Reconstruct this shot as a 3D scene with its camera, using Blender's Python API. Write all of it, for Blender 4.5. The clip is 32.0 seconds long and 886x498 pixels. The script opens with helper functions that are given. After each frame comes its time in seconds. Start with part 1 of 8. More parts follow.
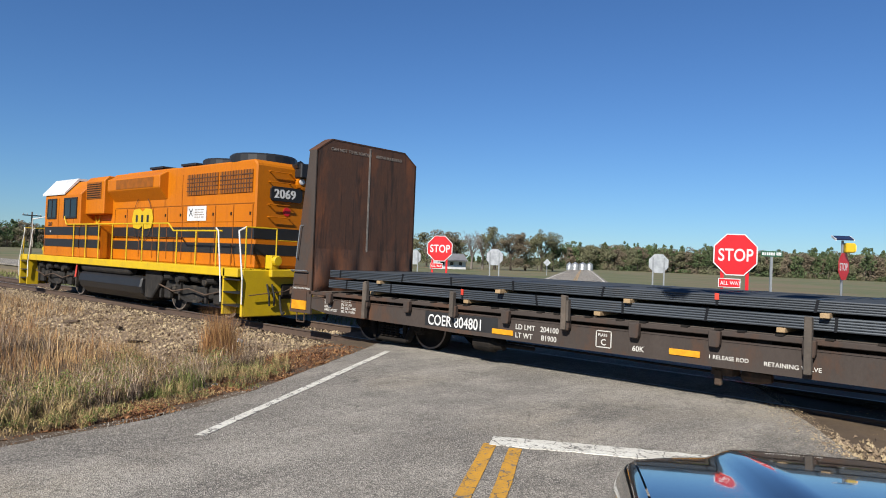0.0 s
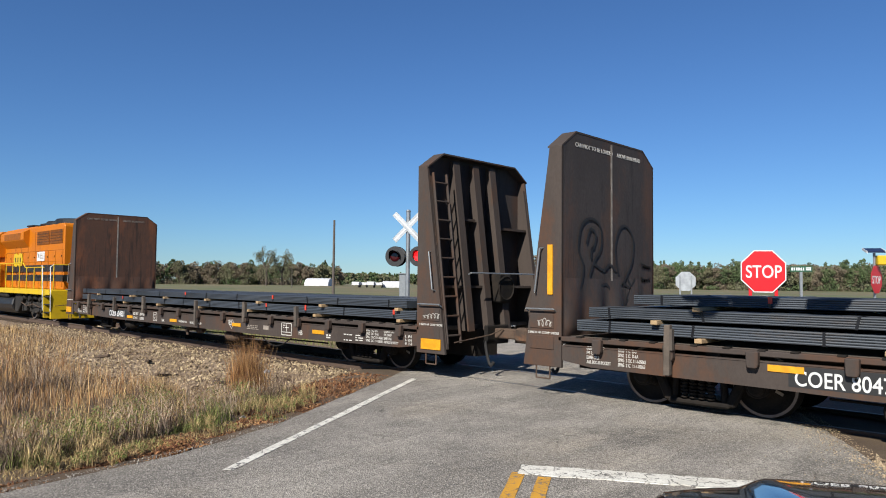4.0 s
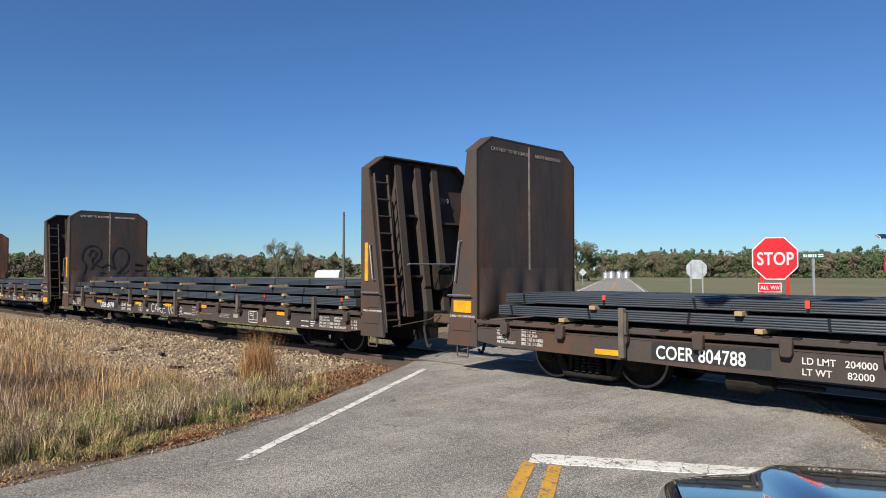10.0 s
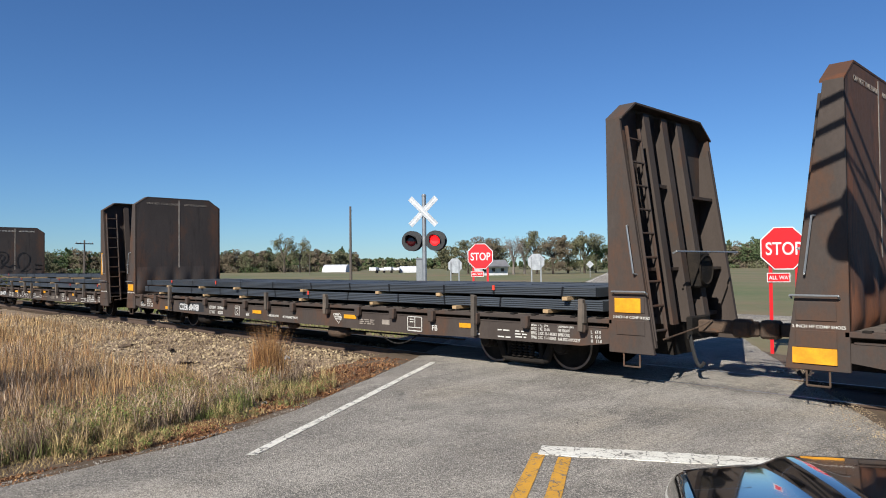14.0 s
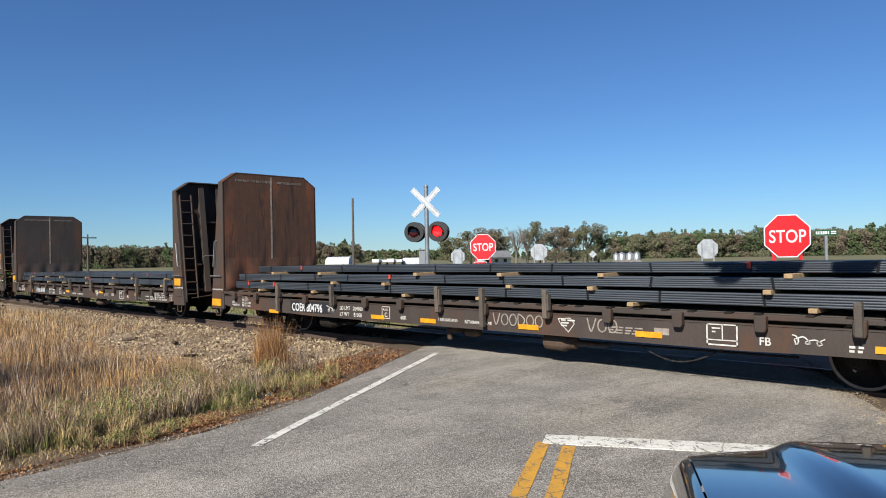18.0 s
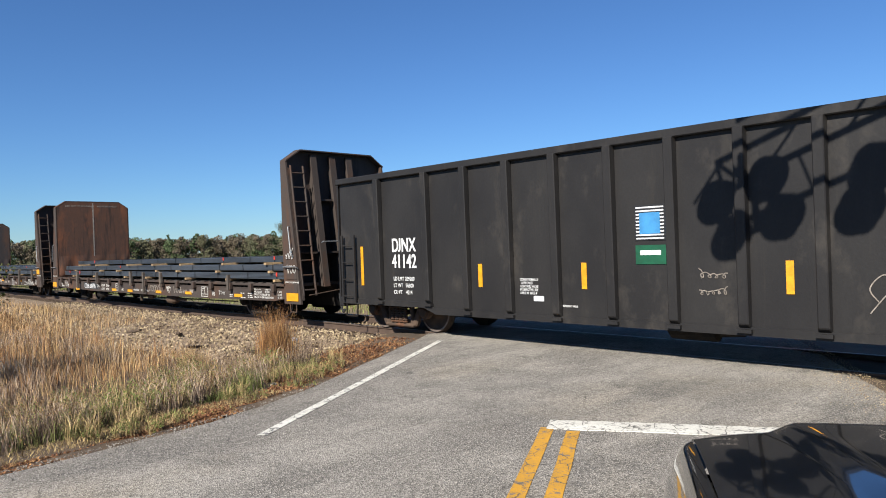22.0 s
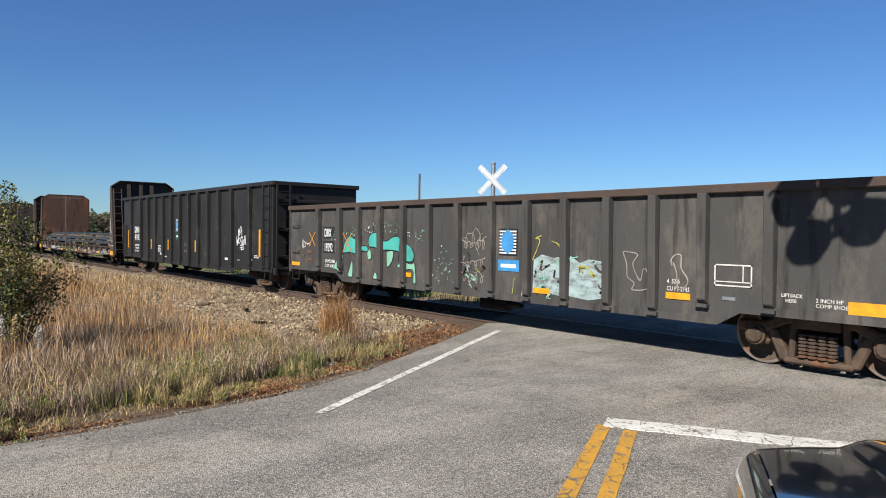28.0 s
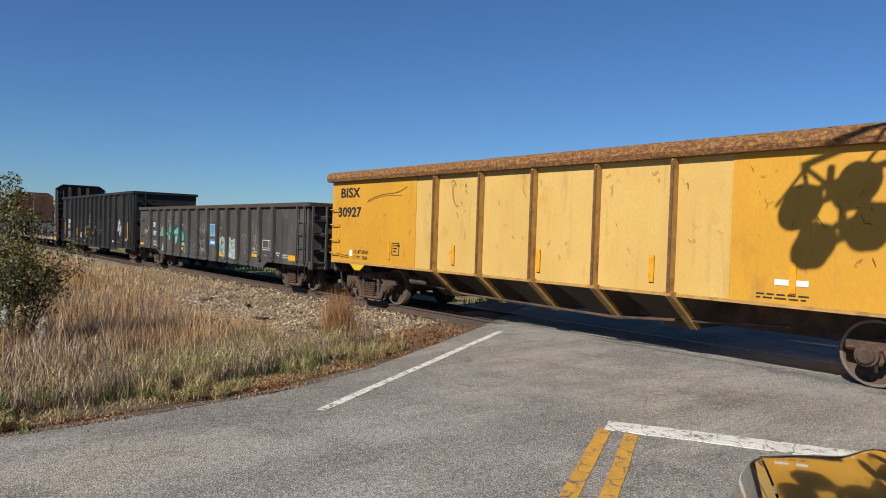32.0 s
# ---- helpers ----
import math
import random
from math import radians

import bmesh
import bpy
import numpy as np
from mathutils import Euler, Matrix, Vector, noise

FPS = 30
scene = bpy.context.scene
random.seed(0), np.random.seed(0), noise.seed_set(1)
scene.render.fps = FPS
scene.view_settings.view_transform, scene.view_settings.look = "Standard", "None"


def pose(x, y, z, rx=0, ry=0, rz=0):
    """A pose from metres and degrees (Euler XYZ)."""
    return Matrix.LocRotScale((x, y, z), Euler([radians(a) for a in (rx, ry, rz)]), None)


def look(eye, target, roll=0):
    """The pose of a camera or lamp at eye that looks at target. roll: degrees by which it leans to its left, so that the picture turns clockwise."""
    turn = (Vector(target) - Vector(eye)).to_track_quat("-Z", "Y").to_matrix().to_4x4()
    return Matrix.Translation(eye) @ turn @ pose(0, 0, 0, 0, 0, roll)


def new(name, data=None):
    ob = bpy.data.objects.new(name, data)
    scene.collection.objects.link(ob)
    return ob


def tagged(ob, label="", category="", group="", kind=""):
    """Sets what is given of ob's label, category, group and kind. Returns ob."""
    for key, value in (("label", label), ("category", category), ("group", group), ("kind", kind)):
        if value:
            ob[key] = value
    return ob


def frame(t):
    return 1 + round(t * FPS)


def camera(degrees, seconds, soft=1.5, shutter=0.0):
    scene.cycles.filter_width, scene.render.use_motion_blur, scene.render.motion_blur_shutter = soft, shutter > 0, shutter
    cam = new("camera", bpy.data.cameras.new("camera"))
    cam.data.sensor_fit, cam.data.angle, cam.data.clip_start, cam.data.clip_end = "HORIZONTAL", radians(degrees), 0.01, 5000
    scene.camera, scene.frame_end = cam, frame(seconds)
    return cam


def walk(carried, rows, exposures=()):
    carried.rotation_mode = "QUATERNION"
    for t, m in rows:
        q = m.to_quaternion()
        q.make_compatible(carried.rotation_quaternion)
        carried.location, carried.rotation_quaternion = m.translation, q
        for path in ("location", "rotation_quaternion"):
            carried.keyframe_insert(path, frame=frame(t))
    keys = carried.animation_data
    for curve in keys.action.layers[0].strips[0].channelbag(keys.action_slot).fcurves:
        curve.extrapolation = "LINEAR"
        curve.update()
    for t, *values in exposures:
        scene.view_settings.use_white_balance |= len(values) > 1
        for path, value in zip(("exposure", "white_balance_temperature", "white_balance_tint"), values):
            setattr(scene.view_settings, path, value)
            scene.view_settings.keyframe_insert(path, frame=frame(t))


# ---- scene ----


def aim(x, y, z, heading, rise, lean):
    """Camera pose from its place, its heading from the train's way, its rise and its lean, in degrees."""
    a, p = radians(heading), radians(rise)
    way = (-math.cos(a) * math.cos(p), math.sin(a) * math.cos(p), math.sin(p))
    return look((x, y, z), (x + way[0], y + way[1], z + way[2]), lean)


cam = camera(64.92, 32.0, 1.0)
walk(cam, [(t, aim(*row)) for t, *row in (
    (0, -10.117, -11.098, 1.823, 48.22, 0.83, 2.23),
    (0.5, -10.115, -11.097, 1.823, 48.21, 0.64, 2.22),
    (1, -10.115, -11.097, 1.827, 48.20, 0.74, 2.17),
    (1.5, -10.114, -11.094, 1.836, 48.06, 1.32, 1.90),
    (2, -10.111, -11.089, 1.851, 47.80, 2.22, 1.34),
    (2.5, -10.104, -11.086, 1.864, 47.34, 2.91, 0.96),
    (3, -10.097, -11.086, 1.870, 46.75, 3.05, 0.64),
    (3.5, -10.094, -11.088, 1.870, 46.35, 2.89, 0.54),
    (5.5, -10.092, -11.091, 1.867, 46.11, 2.54, 0.55),
    (6, -10.092, -11.093, 1.864, 46.10, 2.53, 0.55),
    (6.5, -10.091, -11.094, 1.864, 46.02, 2.47, 0.46),
    (7, -10.093, -11.092, 1.865, 45.95, 2.30, 0.37),
    (7.5, -10.094, -11.089, 1.866, 45.79, 2.15, 0.32),
    (8, -10.096, -11.088, 1.864, 45.65, 2.10, 0.21),
    (8.5, -10.096, -11.089, 1.862, 45.62, 2.11, 0.21),
    (9, -10.093, -11.089, 1.860, 45.63, 2.12, 0.20),
    (9.5, -10.090, -11.086, 1.862, 45.49, 2.01, 0.02),
    (10, -10.087, -11.083, 1.864, 45.40, 1.94, -0.00),
    (10.5, -10.086, -11.082, 1.866, 45.36, 1.87, -0.10),
    (11, -10.086, -11.083, 1.866, 45.30, 1.88, -0.13),
    (11.5, -10.086, -11.085, 1.868, 45.18, 1.83, -0.12),
    (12, -10.087, -11.087, 1.868, 45.12, 1.80, -0.15),
    (12.5, -10.086, -11.088, 1.868, 45.03, 1.83, -0.22),
    (13, -10.087, -11.086, 1.867, 44.90, 1.76, -0.37),
    (13.5, -10.089, -11.086, 1.866, 44.90, 1.53, -0.42),
    (14, -10.090, -11.085, 1.864, 44.84, 1.41, -0.62),
    (14.5, -10.093, -11.084, 1.861, 44.85, 1.38, -0.69),
    (16.5, -10.096, -11.080, 1.857, 44.73, 1.07, -0.93),
    (17, -10.100, -11.077, 1.853, 44.67, 0.97, -1.05),
    (17.5, -10.102, -11.075, 1.851, 44.61, 0.84, -1.10),
    (18, -10.101, -11.075, 1.850, 44.61, 0.70, -1.09),
    (18.5, -10.099, -11.077, 1.849, 44.61, 0.55, -1.21),
    (19, -10.095, -11.080, 1.849, 44.57, 0.40, -1.38),
    (19.5, -10.094, -11.082, 1.849, 44.48, 0.23, -1.54),
    (20, -10.094, -11.083, 1.848, 44.44, 0.06, -1.56),
    (20.5, -10.095, -11.082, 1.847, 44.34, -0.00, -1.69),
    (21, -10.096, -11.081, 1.846, 44.34, -0.08, -1.78),
    (21.5, -10.098, -11.080, 1.846, 44.39, -0.24, -1.88),
    (22, -10.099, -11.080, 1.847, 44.43, -0.27, -1.90),
    (22.5, -10.100, -11.078, 1.849, 44.37, -0.43, -1.99),
    (23, -10.098, -11.078, 1.849, 44.34, -0.44, -2.02),
    (23.5, -10.095, -11.078, 1.848, 44.20, -0.56, -2.16),
    (24, -10.094, -11.081, 1.845, 44.07, -0.69, -2.30),
    (24.5, -10.098, -11.086, 1.845, 44.03, -0.80, -2.40),
    (25, -10.104, -11.089, 1.847, 43.94, -0.84, -2.03),
    (25.5, -10.109, -11.088, 1.851, 43.40, -0.78, -1.14),
    (27.5, -10.111, -11.084, 1.853, 39.63, -0.78, 0.71),
    (28, -10.110, -11.079, 1.853, 39.29, -1.19, 0.74),
    (28.5, -10.109, -11.076, 1.854, 39.14, -1.40, 0.72),
    (29, -10.108, -11.074, 1.855, 39.07, -1.48, 0.69),
    (29.5, -10.109, -11.073, 1.855, 38.98, -1.55, 0.56),
    (30, -10.112, -11.075, 1.853, 38.84, -1.45, 0.54),
    (30.5, -10.116, -11.078, 1.851, 38.80, -1.28, 0.62),
    (31, -10.122, -11.082, 1.852, 38.83, -1.22, 0.94),
    (31.5, -10.126, -11.085, 1.854, 39.02, -1.17, 1.35),
    (32, -10.127, -11.087, 1.856, 39.08, -1.25, 1.86),
)], exposures=((0, 0.67), (6, 0.73), (13, 0.73), (17, 0.75), (19, 0.73), (21, 0.93), (24, 0.89), (28, 0.77), (30, 0.58), (32, 0.47)))

# ---- light ----
SUN_WAY = Vector((-0.30, 1.0, -0.78)).normalized()
world = bpy.data.worlds.new("sky")
scene.world = world
world.use_nodes = True
wn = world.node_tree
sky = wn.nodes.new("ShaderNodeTexSky")
sky.sky_type = "NISHITA"
sky.sun_disc = False
sky.sun_elevation = math.asin(-SUN_WAY.z)
sky.sun_rotation = math.atan2(-SUN_WAY.x, -SUN_WAY.y)
sky.altitude = 0
sky.air_density = 1.0
sky.dust_density = 0.0
sky.ozone_density = 4.0
tint = wn.nodes.new("ShaderNodeMix")
tint.data_type, tint.blend_type = "RGBA", "MULTIPLY"
tint.inputs[0].default_value = 1.0
tint.inputs[7].default_value = (0.60, 0.88, 1.22, 1)
wn.links.new(sky.outputs[0], tint.inputs[6])
wn.links.new(tint.outputs[2], wn.nodes["Background"].inputs[0])
wn.nodes["Background"].inputs[1].default_value = 0.05
sun_data = bpy.data.lights.new("sun", "SUN")
sun_data.energy, sun_data.angle, sun_data.color = 5.0, radians(0.53), (1.0, 0.95, 0.87)
sun = new("sun", sun_data)
sun.matrix_world = look((0, 0, 60), Vector((0, 0, 60)) + SUN_WAY)


# ---- materials ----
def mat(name, col, rough=0.6, metal=0.0, col2=None, scale=2.0, amount=0.5, bump=0.0, grain=60.0, stain=None,
        stain_scale=0.8, stain_amount=0.0, stretch=(1, 1, 1), spec=0.5, vary=0.0, coat=0.0, island=0.0, scuff=None, scuff_amount=0.3):
    """A surface with two scales of colour change, fine relief and stains."""
    m = bpy.data.materials.new(name)
    m.use_nodes = True
    nt = m.node_tree
    N, L = nt.nodes, nt.links
    b = N["Principled BSDF"]
    b.inputs["Roughness"].default_value = rough
    b.inputs["Metallic"].default_value = metal
    b.inputs["Specular IOR Level"].default_value = spec
    b.inputs["Coat Weight"].default_value = coat
    tc = N.new("ShaderNodeTexCoord")
    mp = N.new("ShaderNodeMapping")
    mp.inputs["Scale"].default_value = stretch
    L.new(tc.outputs["Object"], mp.inputs["Vector"])

    def tex(s, detail=6.0, r=0.6):
        t = N.new("ShaderNodeTexNoise")
        t.inputs["Scale"].default_value, t.inputs["Detail"].default_value, t.inputs["Roughness"].default_value = s, detail, r
        L.new(mp.outputs[0], t.inputs["Vector"])
        return t

    def blend(fac, a, c):
        x = N.new("ShaderNodeMix")
        x.data_type = "RGBA"
        if isinstance(fac, float):
            x.inputs[0].default_value = fac
        else:
            L.new(fac, x.inputs[0])
        for i, v in ((6, a), (7, c)):
            if isinstance(v, tuple):
                x.inputs[i].default_value = (*v, 1)
            else:
                L.new(v, x.inputs[i])
        return x.outputs[2]

    def ramp(sock, lo, hi, top):
        r = N.new("ShaderNodeMapRange")
        r.inputs[1].default_value, r.inputs[2].default_value, r.inputs[4].default_value = lo, hi, top
        L.new(sock, r.inputs[0])
        return r.outputs[0]

    col2 = col2 or tuple(c * 0.7 for c in col)
    out = blend(ramp(tex(scale).outputs[0], 0.38, 0.62, amount * 2 if amount < 0.5 else 1.0), col, col2)
    fine = tex(grain, 4.0)
    out = blend(ramp(fine.outputs[0], 0.3, 0.7, 0.35), out, tuple(c * 0.62 for c in col))
    if stain:
        out = blend(ramp(tex(stain_scale, 8.0, 0.7).outputs[0], 0.62 - 0.25 * stain_amount, 0.78 - 0.25 * stain_amount, 0.9), out, stain)
    if scuff:
        sm = N.new("ShaderNodeMapping")
        sm.inputs["Scale"].default_value = (5.0, 5.0, 0.45)
        L.new(tc.outputs["Object"], sm.inputs["Vector"])
        st = N.new("ShaderNodeTexNoise")
        st.inputs["Scale"].default_value, st.inputs["Detail"].default_value, st.inputs["Roughness"].default_value = 1.0, 8.0, 0.7
        L.new(sm.outputs[0], st.inputs["Vector"])
        out = blend(ramp(st.outputs[0], 0.60 - 0.2 * scuff_amount, 0.72 - 0.2 * scuff_amount, 0.85), out, scuff)
    if island:
        geo = N.new("ShaderNodeNewGeometry")
        hs = N.new("ShaderNodeHueSaturation")
        mr = N.new("ShaderNodeMapRange")
        mr.inputs[3].default_value, mr.inputs[4].default_value = 1.0 - island, 1.0 + island
        L.new(geo.outputs["Random Per Island"], mr.inputs[0])
        L.new(mr.outputs[0], hs.inputs["Value"])
        mh = N.new("ShaderNodeMapRange")
        mh.inputs[3].default_value, mh.inputs[4].default_value = 0.485, 0.515
        L.new(geo.outputs["Random Per Island"], mh.inputs[0])
        L.new(mh.outputs[0], hs.inputs["Hue"])
        L.new(out, hs.inputs["Color"])
        out = hs.outputs[0]
    if vary:
        info = N.new("ShaderNodeObjectInfo")
        hsv = N.new("ShaderNodeHueSaturation")
        L.new(ramp(info.outputs["Random"], 0.0, 1.0, 1.0), hsv.inputs["Fac"])
        hsv.inputs["Value"].default_value = 1.0 + vary
        L.new(out, hsv.inputs["Color"])
        out = hsv.outputs[0]
    L.new(out, b.inputs["Base Color"])
    rr = N.new("ShaderNodeMapRange")
    rr.inputs[3].default_value, rr.inputs[4].default_value = max(0.02, rough - 0.12), min(1, rough + 0.12)
    L.new(fine.outputs[0], rr.inputs[0])
    L.new(rr.outputs[0], b.inputs["Roughness"])
    if bump:
        bp = N.new("ShaderNodeBump")
        bp.inputs["Strength"].default_value, bp.inputs["Distance"].default_value = min(1.0, bump), 0.02
        L.new(fine.outputs[0], bp.inputs["Height"])
        L.new(bp.outputs[0], b.inputs["Normal"])
    return m


def glow(name, col, strength):
    m = bpy.data.materials.new(name)
    m.use_nodes = True
    b = m.node_tree.nodes["Principled BSDF"]
    b.inputs["Base Color"].default_value = (*col, 1)
    b.inputs["Emission Color"].default_value = (*col, 1)
    b.inputs["Emission Strength"].default_value = strength
    return m


def asphalt_mat(name, light, dark):
    """Worn asphalt: pale and dark stones, broad patches, tyre wear and fine cracks."""
    m = bpy.data.materials.new(name)
    m.use_nodes = True
    N, L = m.node_tree.nodes, m.node_tree.links
    b = N["Principled BSDF"]
    b.inputs["Roughness"].default_value = 0.88
    b.inputs["Specular IOR Level"].default_value = 0.12
    tc = N.new("ShaderNodeTexCoord")

    def noise_at(s, detail, r=0.6, stretch=None):
        t = N.new("ShaderNodeTexNoise")
        t.inputs["Scale"].default_value, t.inputs["Detail"].default_value, t.inputs["Roughness"].default_value = s, detail, r
        if stretch:
            mp = N.new("ShaderNodeMapping")
            mp.inputs["Rotation"].default_value = (0, 0, -math.atan2(0.5055, 0.8628))
            mp.inputs["Scale"].default_value = stretch
            L.new(tc.outputs["Object"], mp.inputs["Vector"])
            L.new(mp.outputs[0], t.inputs["Vector"])
        else:
            L.new(tc.outputs["Object"], t.inputs["Vector"])
        return t.outputs[0]

    def ranged(sock, a, c, lo=0.0, hi=1.0):
        r = N.new("ShaderNodeMapRange")
        for i, v in ((1, a), (2, c), (3, lo), (4, hi)):
            r.inputs[i].default_value = v
        L.new(sock, r.inputs[0])
        return r.outputs[0]

    def mixed(fac, a, c):
        x = N.new("ShaderNodeMix")
        x.data_type = "RGBA"
        L.new(fac, x.inputs[0])
        for i, v in ((6, a), (7, c)):
            if isinstance(v, tuple):
                x.inputs[i].default_value = (*v, 1)
            else:
                L.new(v, x.inputs[i])
        return x.outputs[2]

    half = tuple((p + q) / 2 for p, q in zip(light, dark))
    out = mixed(ranged(noise_at(0.42, 6, 0.65), 0.43, 0.57), tuple(c * 1.14 for c in light), tuple((p + q) / 2 for p, q in zip(half, dark)))
    out = mixed(ranged(noise_at(0.33, 4), 0.50, 0.68, 0.0, 0.55), out, (light[0] * 1.12, light[1] * 1.02, light[2] * 0.84))
    out = mixed(ranged(noise_at(1.3, 7, 0.65, (1.0, 0.16, 1)), 0.48, 0.66, 0.0, 0.9), out, dark)
    out = mixed(ranged(noise_at(0.8, 8, 0.72), 0.54, 0.66, 0.0, 0.85), out, tuple(c * 0.66 for c in dark))
    out = mixed(ranged(noise_at(2.2, 7, 0.7, (0.2, 1.0, 1)), 0.56, 0.72, 0.0, 0.45), out, tuple(min(1, c * 1.25) for c in light))
    out = mixed(ranged(noise_at(5.0, 7, 0.75, (1.0, 0.22, 1)), 0.52, 0.66, 0.0, 0.5), out, tuple(c * 0.62 for c in dark))
    out = mixed(ranged(noise_at(9.0, 7, 0.75), 0.54, 0.68, 0.0, 0.45), out, tuple(c * 0.6 for c in dark))
    out = mixed(ranged(noise_at(12.0, 6, 0.75, (0.6, 1.0, 1)), 0.56, 0.70, 0.0, 0.45), out, tuple(min(1, c * 1.4) for c in light))
    out = mixed(ranged(noise_at(25, 4, 0.75, (1.0, 0.7, 1)), 0.52, 0.66, 0.0, 0.6), out, tuple(c * 0.42 for c in dark))
    out = mixed(ranged(noise_at(46, 4, 0.75, (1.0, 0.8, 1)), 0.52, 0.66, 0.0, 0.6), out, tuple(c * 0.42 for c in dark))
    out = mixed(ranged(noise_at(62, 3, 0.7), 0.55, 0.72, 0.0, 0.6), out, tuple(min(1, c * 1.6) for c in light))
    stones = N.new("ShaderNodeTexVoronoi")
    stones.inputs["Scale"].default_value = 95
    L.new(tc.outputs["Object"], stones.inputs["Vector"])
    grey = N.new("ShaderNodeRGBToBW")
    L.new(stones.outputs["Color"], grey.inputs[0])
    out = mixed(ranged(grey.outputs[0], 0.50, 0.85, 0.0, 0.65), out, tuple(c * 0.36 for c in dark))
    out = mixed(ranged(grey.outputs[0], 0.36, 0.2, 0.0, 0.55), out, tuple(min(1, c * 1.7) for c in light))
    nz = N.new("ShaderNodeTexNoise")
    nz.inputs["Scale"].default_value, nz.inputs["Detail"].default_value = 2.4, 7
    L.new(tc.outputs["Object"], nz.inputs["Vector"])
    wob = N.new("ShaderNodeMix")
    wob.data_type = "VECTOR"
    wob.inputs[0].default_value = 0.16
    L.new(tc.outputs["Object"], wob.inputs[4])
    L.new(nz.outputs["Color"], wob.inputs[5])
    for scale, stretch, wide, keep in ((0.8, (1, 1, 1), 0.005, 0.57), (1.25, (1.0, 0.22, 1), 0.006, 0.55), (2.6, (0.9, 0.45, 1), 0.008, 0.60)):
        mp = N.new("ShaderNodeMapping")
        mp.inputs["Rotation"].default_value = (0, 0, -math.atan2(0.5055, 0.8628))
        mp.inputs["Scale"].default_value = stretch
        L.new(wob.outputs[1], mp.inputs["Vector"])
        crack = N.new("ShaderNodeTexVoronoi")
        crack.feature = "DISTANCE_TO_EDGE"
        crack.inputs["Scale"].default_value = scale
        L.new(mp.outputs[0], crack.inputs["Vector"])
        mul = N.new("ShaderNodeMath")
        mul.operation = "MULTIPLY"
        L.new(ranged(crack.outputs["Distance"], wide * 0.3, wide, 0.55, 0.0), mul.inputs[0])
        L.new(ranged(noise_at(0.4 + 0.3 * scale, 3), keep, keep + 0.08), mul.inputs[1])
        out = mixed(mul.outputs[0], out, tuple(c * 0.28 for c in dark))
    L.new(out, b.inputs["Base Color"])
    bp = N.new("ShaderNodeBump")
    bp.inputs["Strength"].default_value, bp.inputs["Distance"].default_value = 0.8, 0.008
    L.new(stones.outputs["Distance"], bp.inputs["Height"])
    L.new(bp.outputs[0], b.inputs["Normal"])
    return m


def paint_mat(name, col, col2):
    """Road paint, cracked and worn through to the asphalt."""
    m = bpy.data.materials.new(name)
    m.use_nodes = True
    N, L = m.node_tree.nodes, m.node_tree.links
    b = N["Principled BSDF"]
    b.inputs["Roughness"].default_value = 0.8
    tc = N.new("ShaderNodeTexCoord")

    def tex(kind, scale, detail=6.0):
        t = N.new("ShaderNodeTexNoise" if kind == "noise" else "ShaderNodeTexVoronoi")
        t.inputs["Scale"].default_value = scale
        if kind == "noise":
            t.inputs["Detail"].default_value, t.inputs["Roughness"].default_value = detail, 0.65
        return t

    def fac(sock, a, c, lo=0.0, hi=1.0):
        r = N.new("ShaderNodeMapRange")
        for i, v in ((1, a), (2, c), (3, lo), (4, hi)):
            r.inputs[i].default_value = v
        L.new(sock, r.inputs[0])
        return r.outputs[0]

    def mixed(f, a, c):
        x = N.new("ShaderNodeMix")
        x.data_type = "RGBA"
        L.new(f, x.inputs[0])
        for i, v in ((6, a), (7, c)):
            if isinstance(v, tuple):
                x.inputs[i].default_value = (*v, 1)
            else:
                L.new(v, x.inputs[i])
        return x.outputs[2]

    broad, fine, warp = tex("noise", 3.5), tex("noise", 38, 3.0), tex("noise", 6.0)
    for t in (broad, fine, warp):
        L.new(tc.outputs["Object"], t.inputs["Vector"])
    wob = N.new("ShaderNodeMix")
    wob.data_type = "VECTOR"
    wob.inputs[0].default_value = 0.10
    L.new(tc.outputs["Object"], wob.inputs[4])
    L.new(warp.outputs["Color"], wob.inputs[5])
    crack = tex("voronoi", 5.5)
    crack.feature = "DISTANCE_TO_EDGE"
    L.new(wob.outputs[1], crack.inputs["Vector"])
    mask = N.new("ShaderNodeMath")
    mask.operation = "MULTIPLY"
    L.new(fac(crack.outputs["Distance"], 0.012, 0.03, 1.0, 0.0), mask.inputs[0])
    L.new(fac(broad.outputs[0], 0.42, 0.52), mask.inputs[1])
    road_tone = (0.13, 0.12, 0.108)
    out = mixed(fac(broad.outputs[0], 0.35, 0.65), col, col2)
    out = mixed(fac(fine.outputs[0], 0.585, 0.65, 0.0, 0.75), out, road_tone)
    worn = tex("noise", 9.0, 8.0)
    L.new(tc.outputs["Object"], worn.inputs["Vector"])
    out = mixed(fac(worn.outputs[0], 0.575, 0.62, 0.0, 0.9), out, road_tone)
    out = mixed(mask.outputs[0], out, tuple(c * 0.6 for c in road_tone))
    L.new(out, b.inputs["Base Color"])
    bp = N.new("ShaderNodeBump")
    bp.inputs["Strength"].default_value, bp.inputs["Distance"].default_value = 0.5, 0.006
    L.new(fine.outputs[0], bp.inputs["Height"])
    L.new(bp.outputs[0], b.inputs["Normal"])
    return m


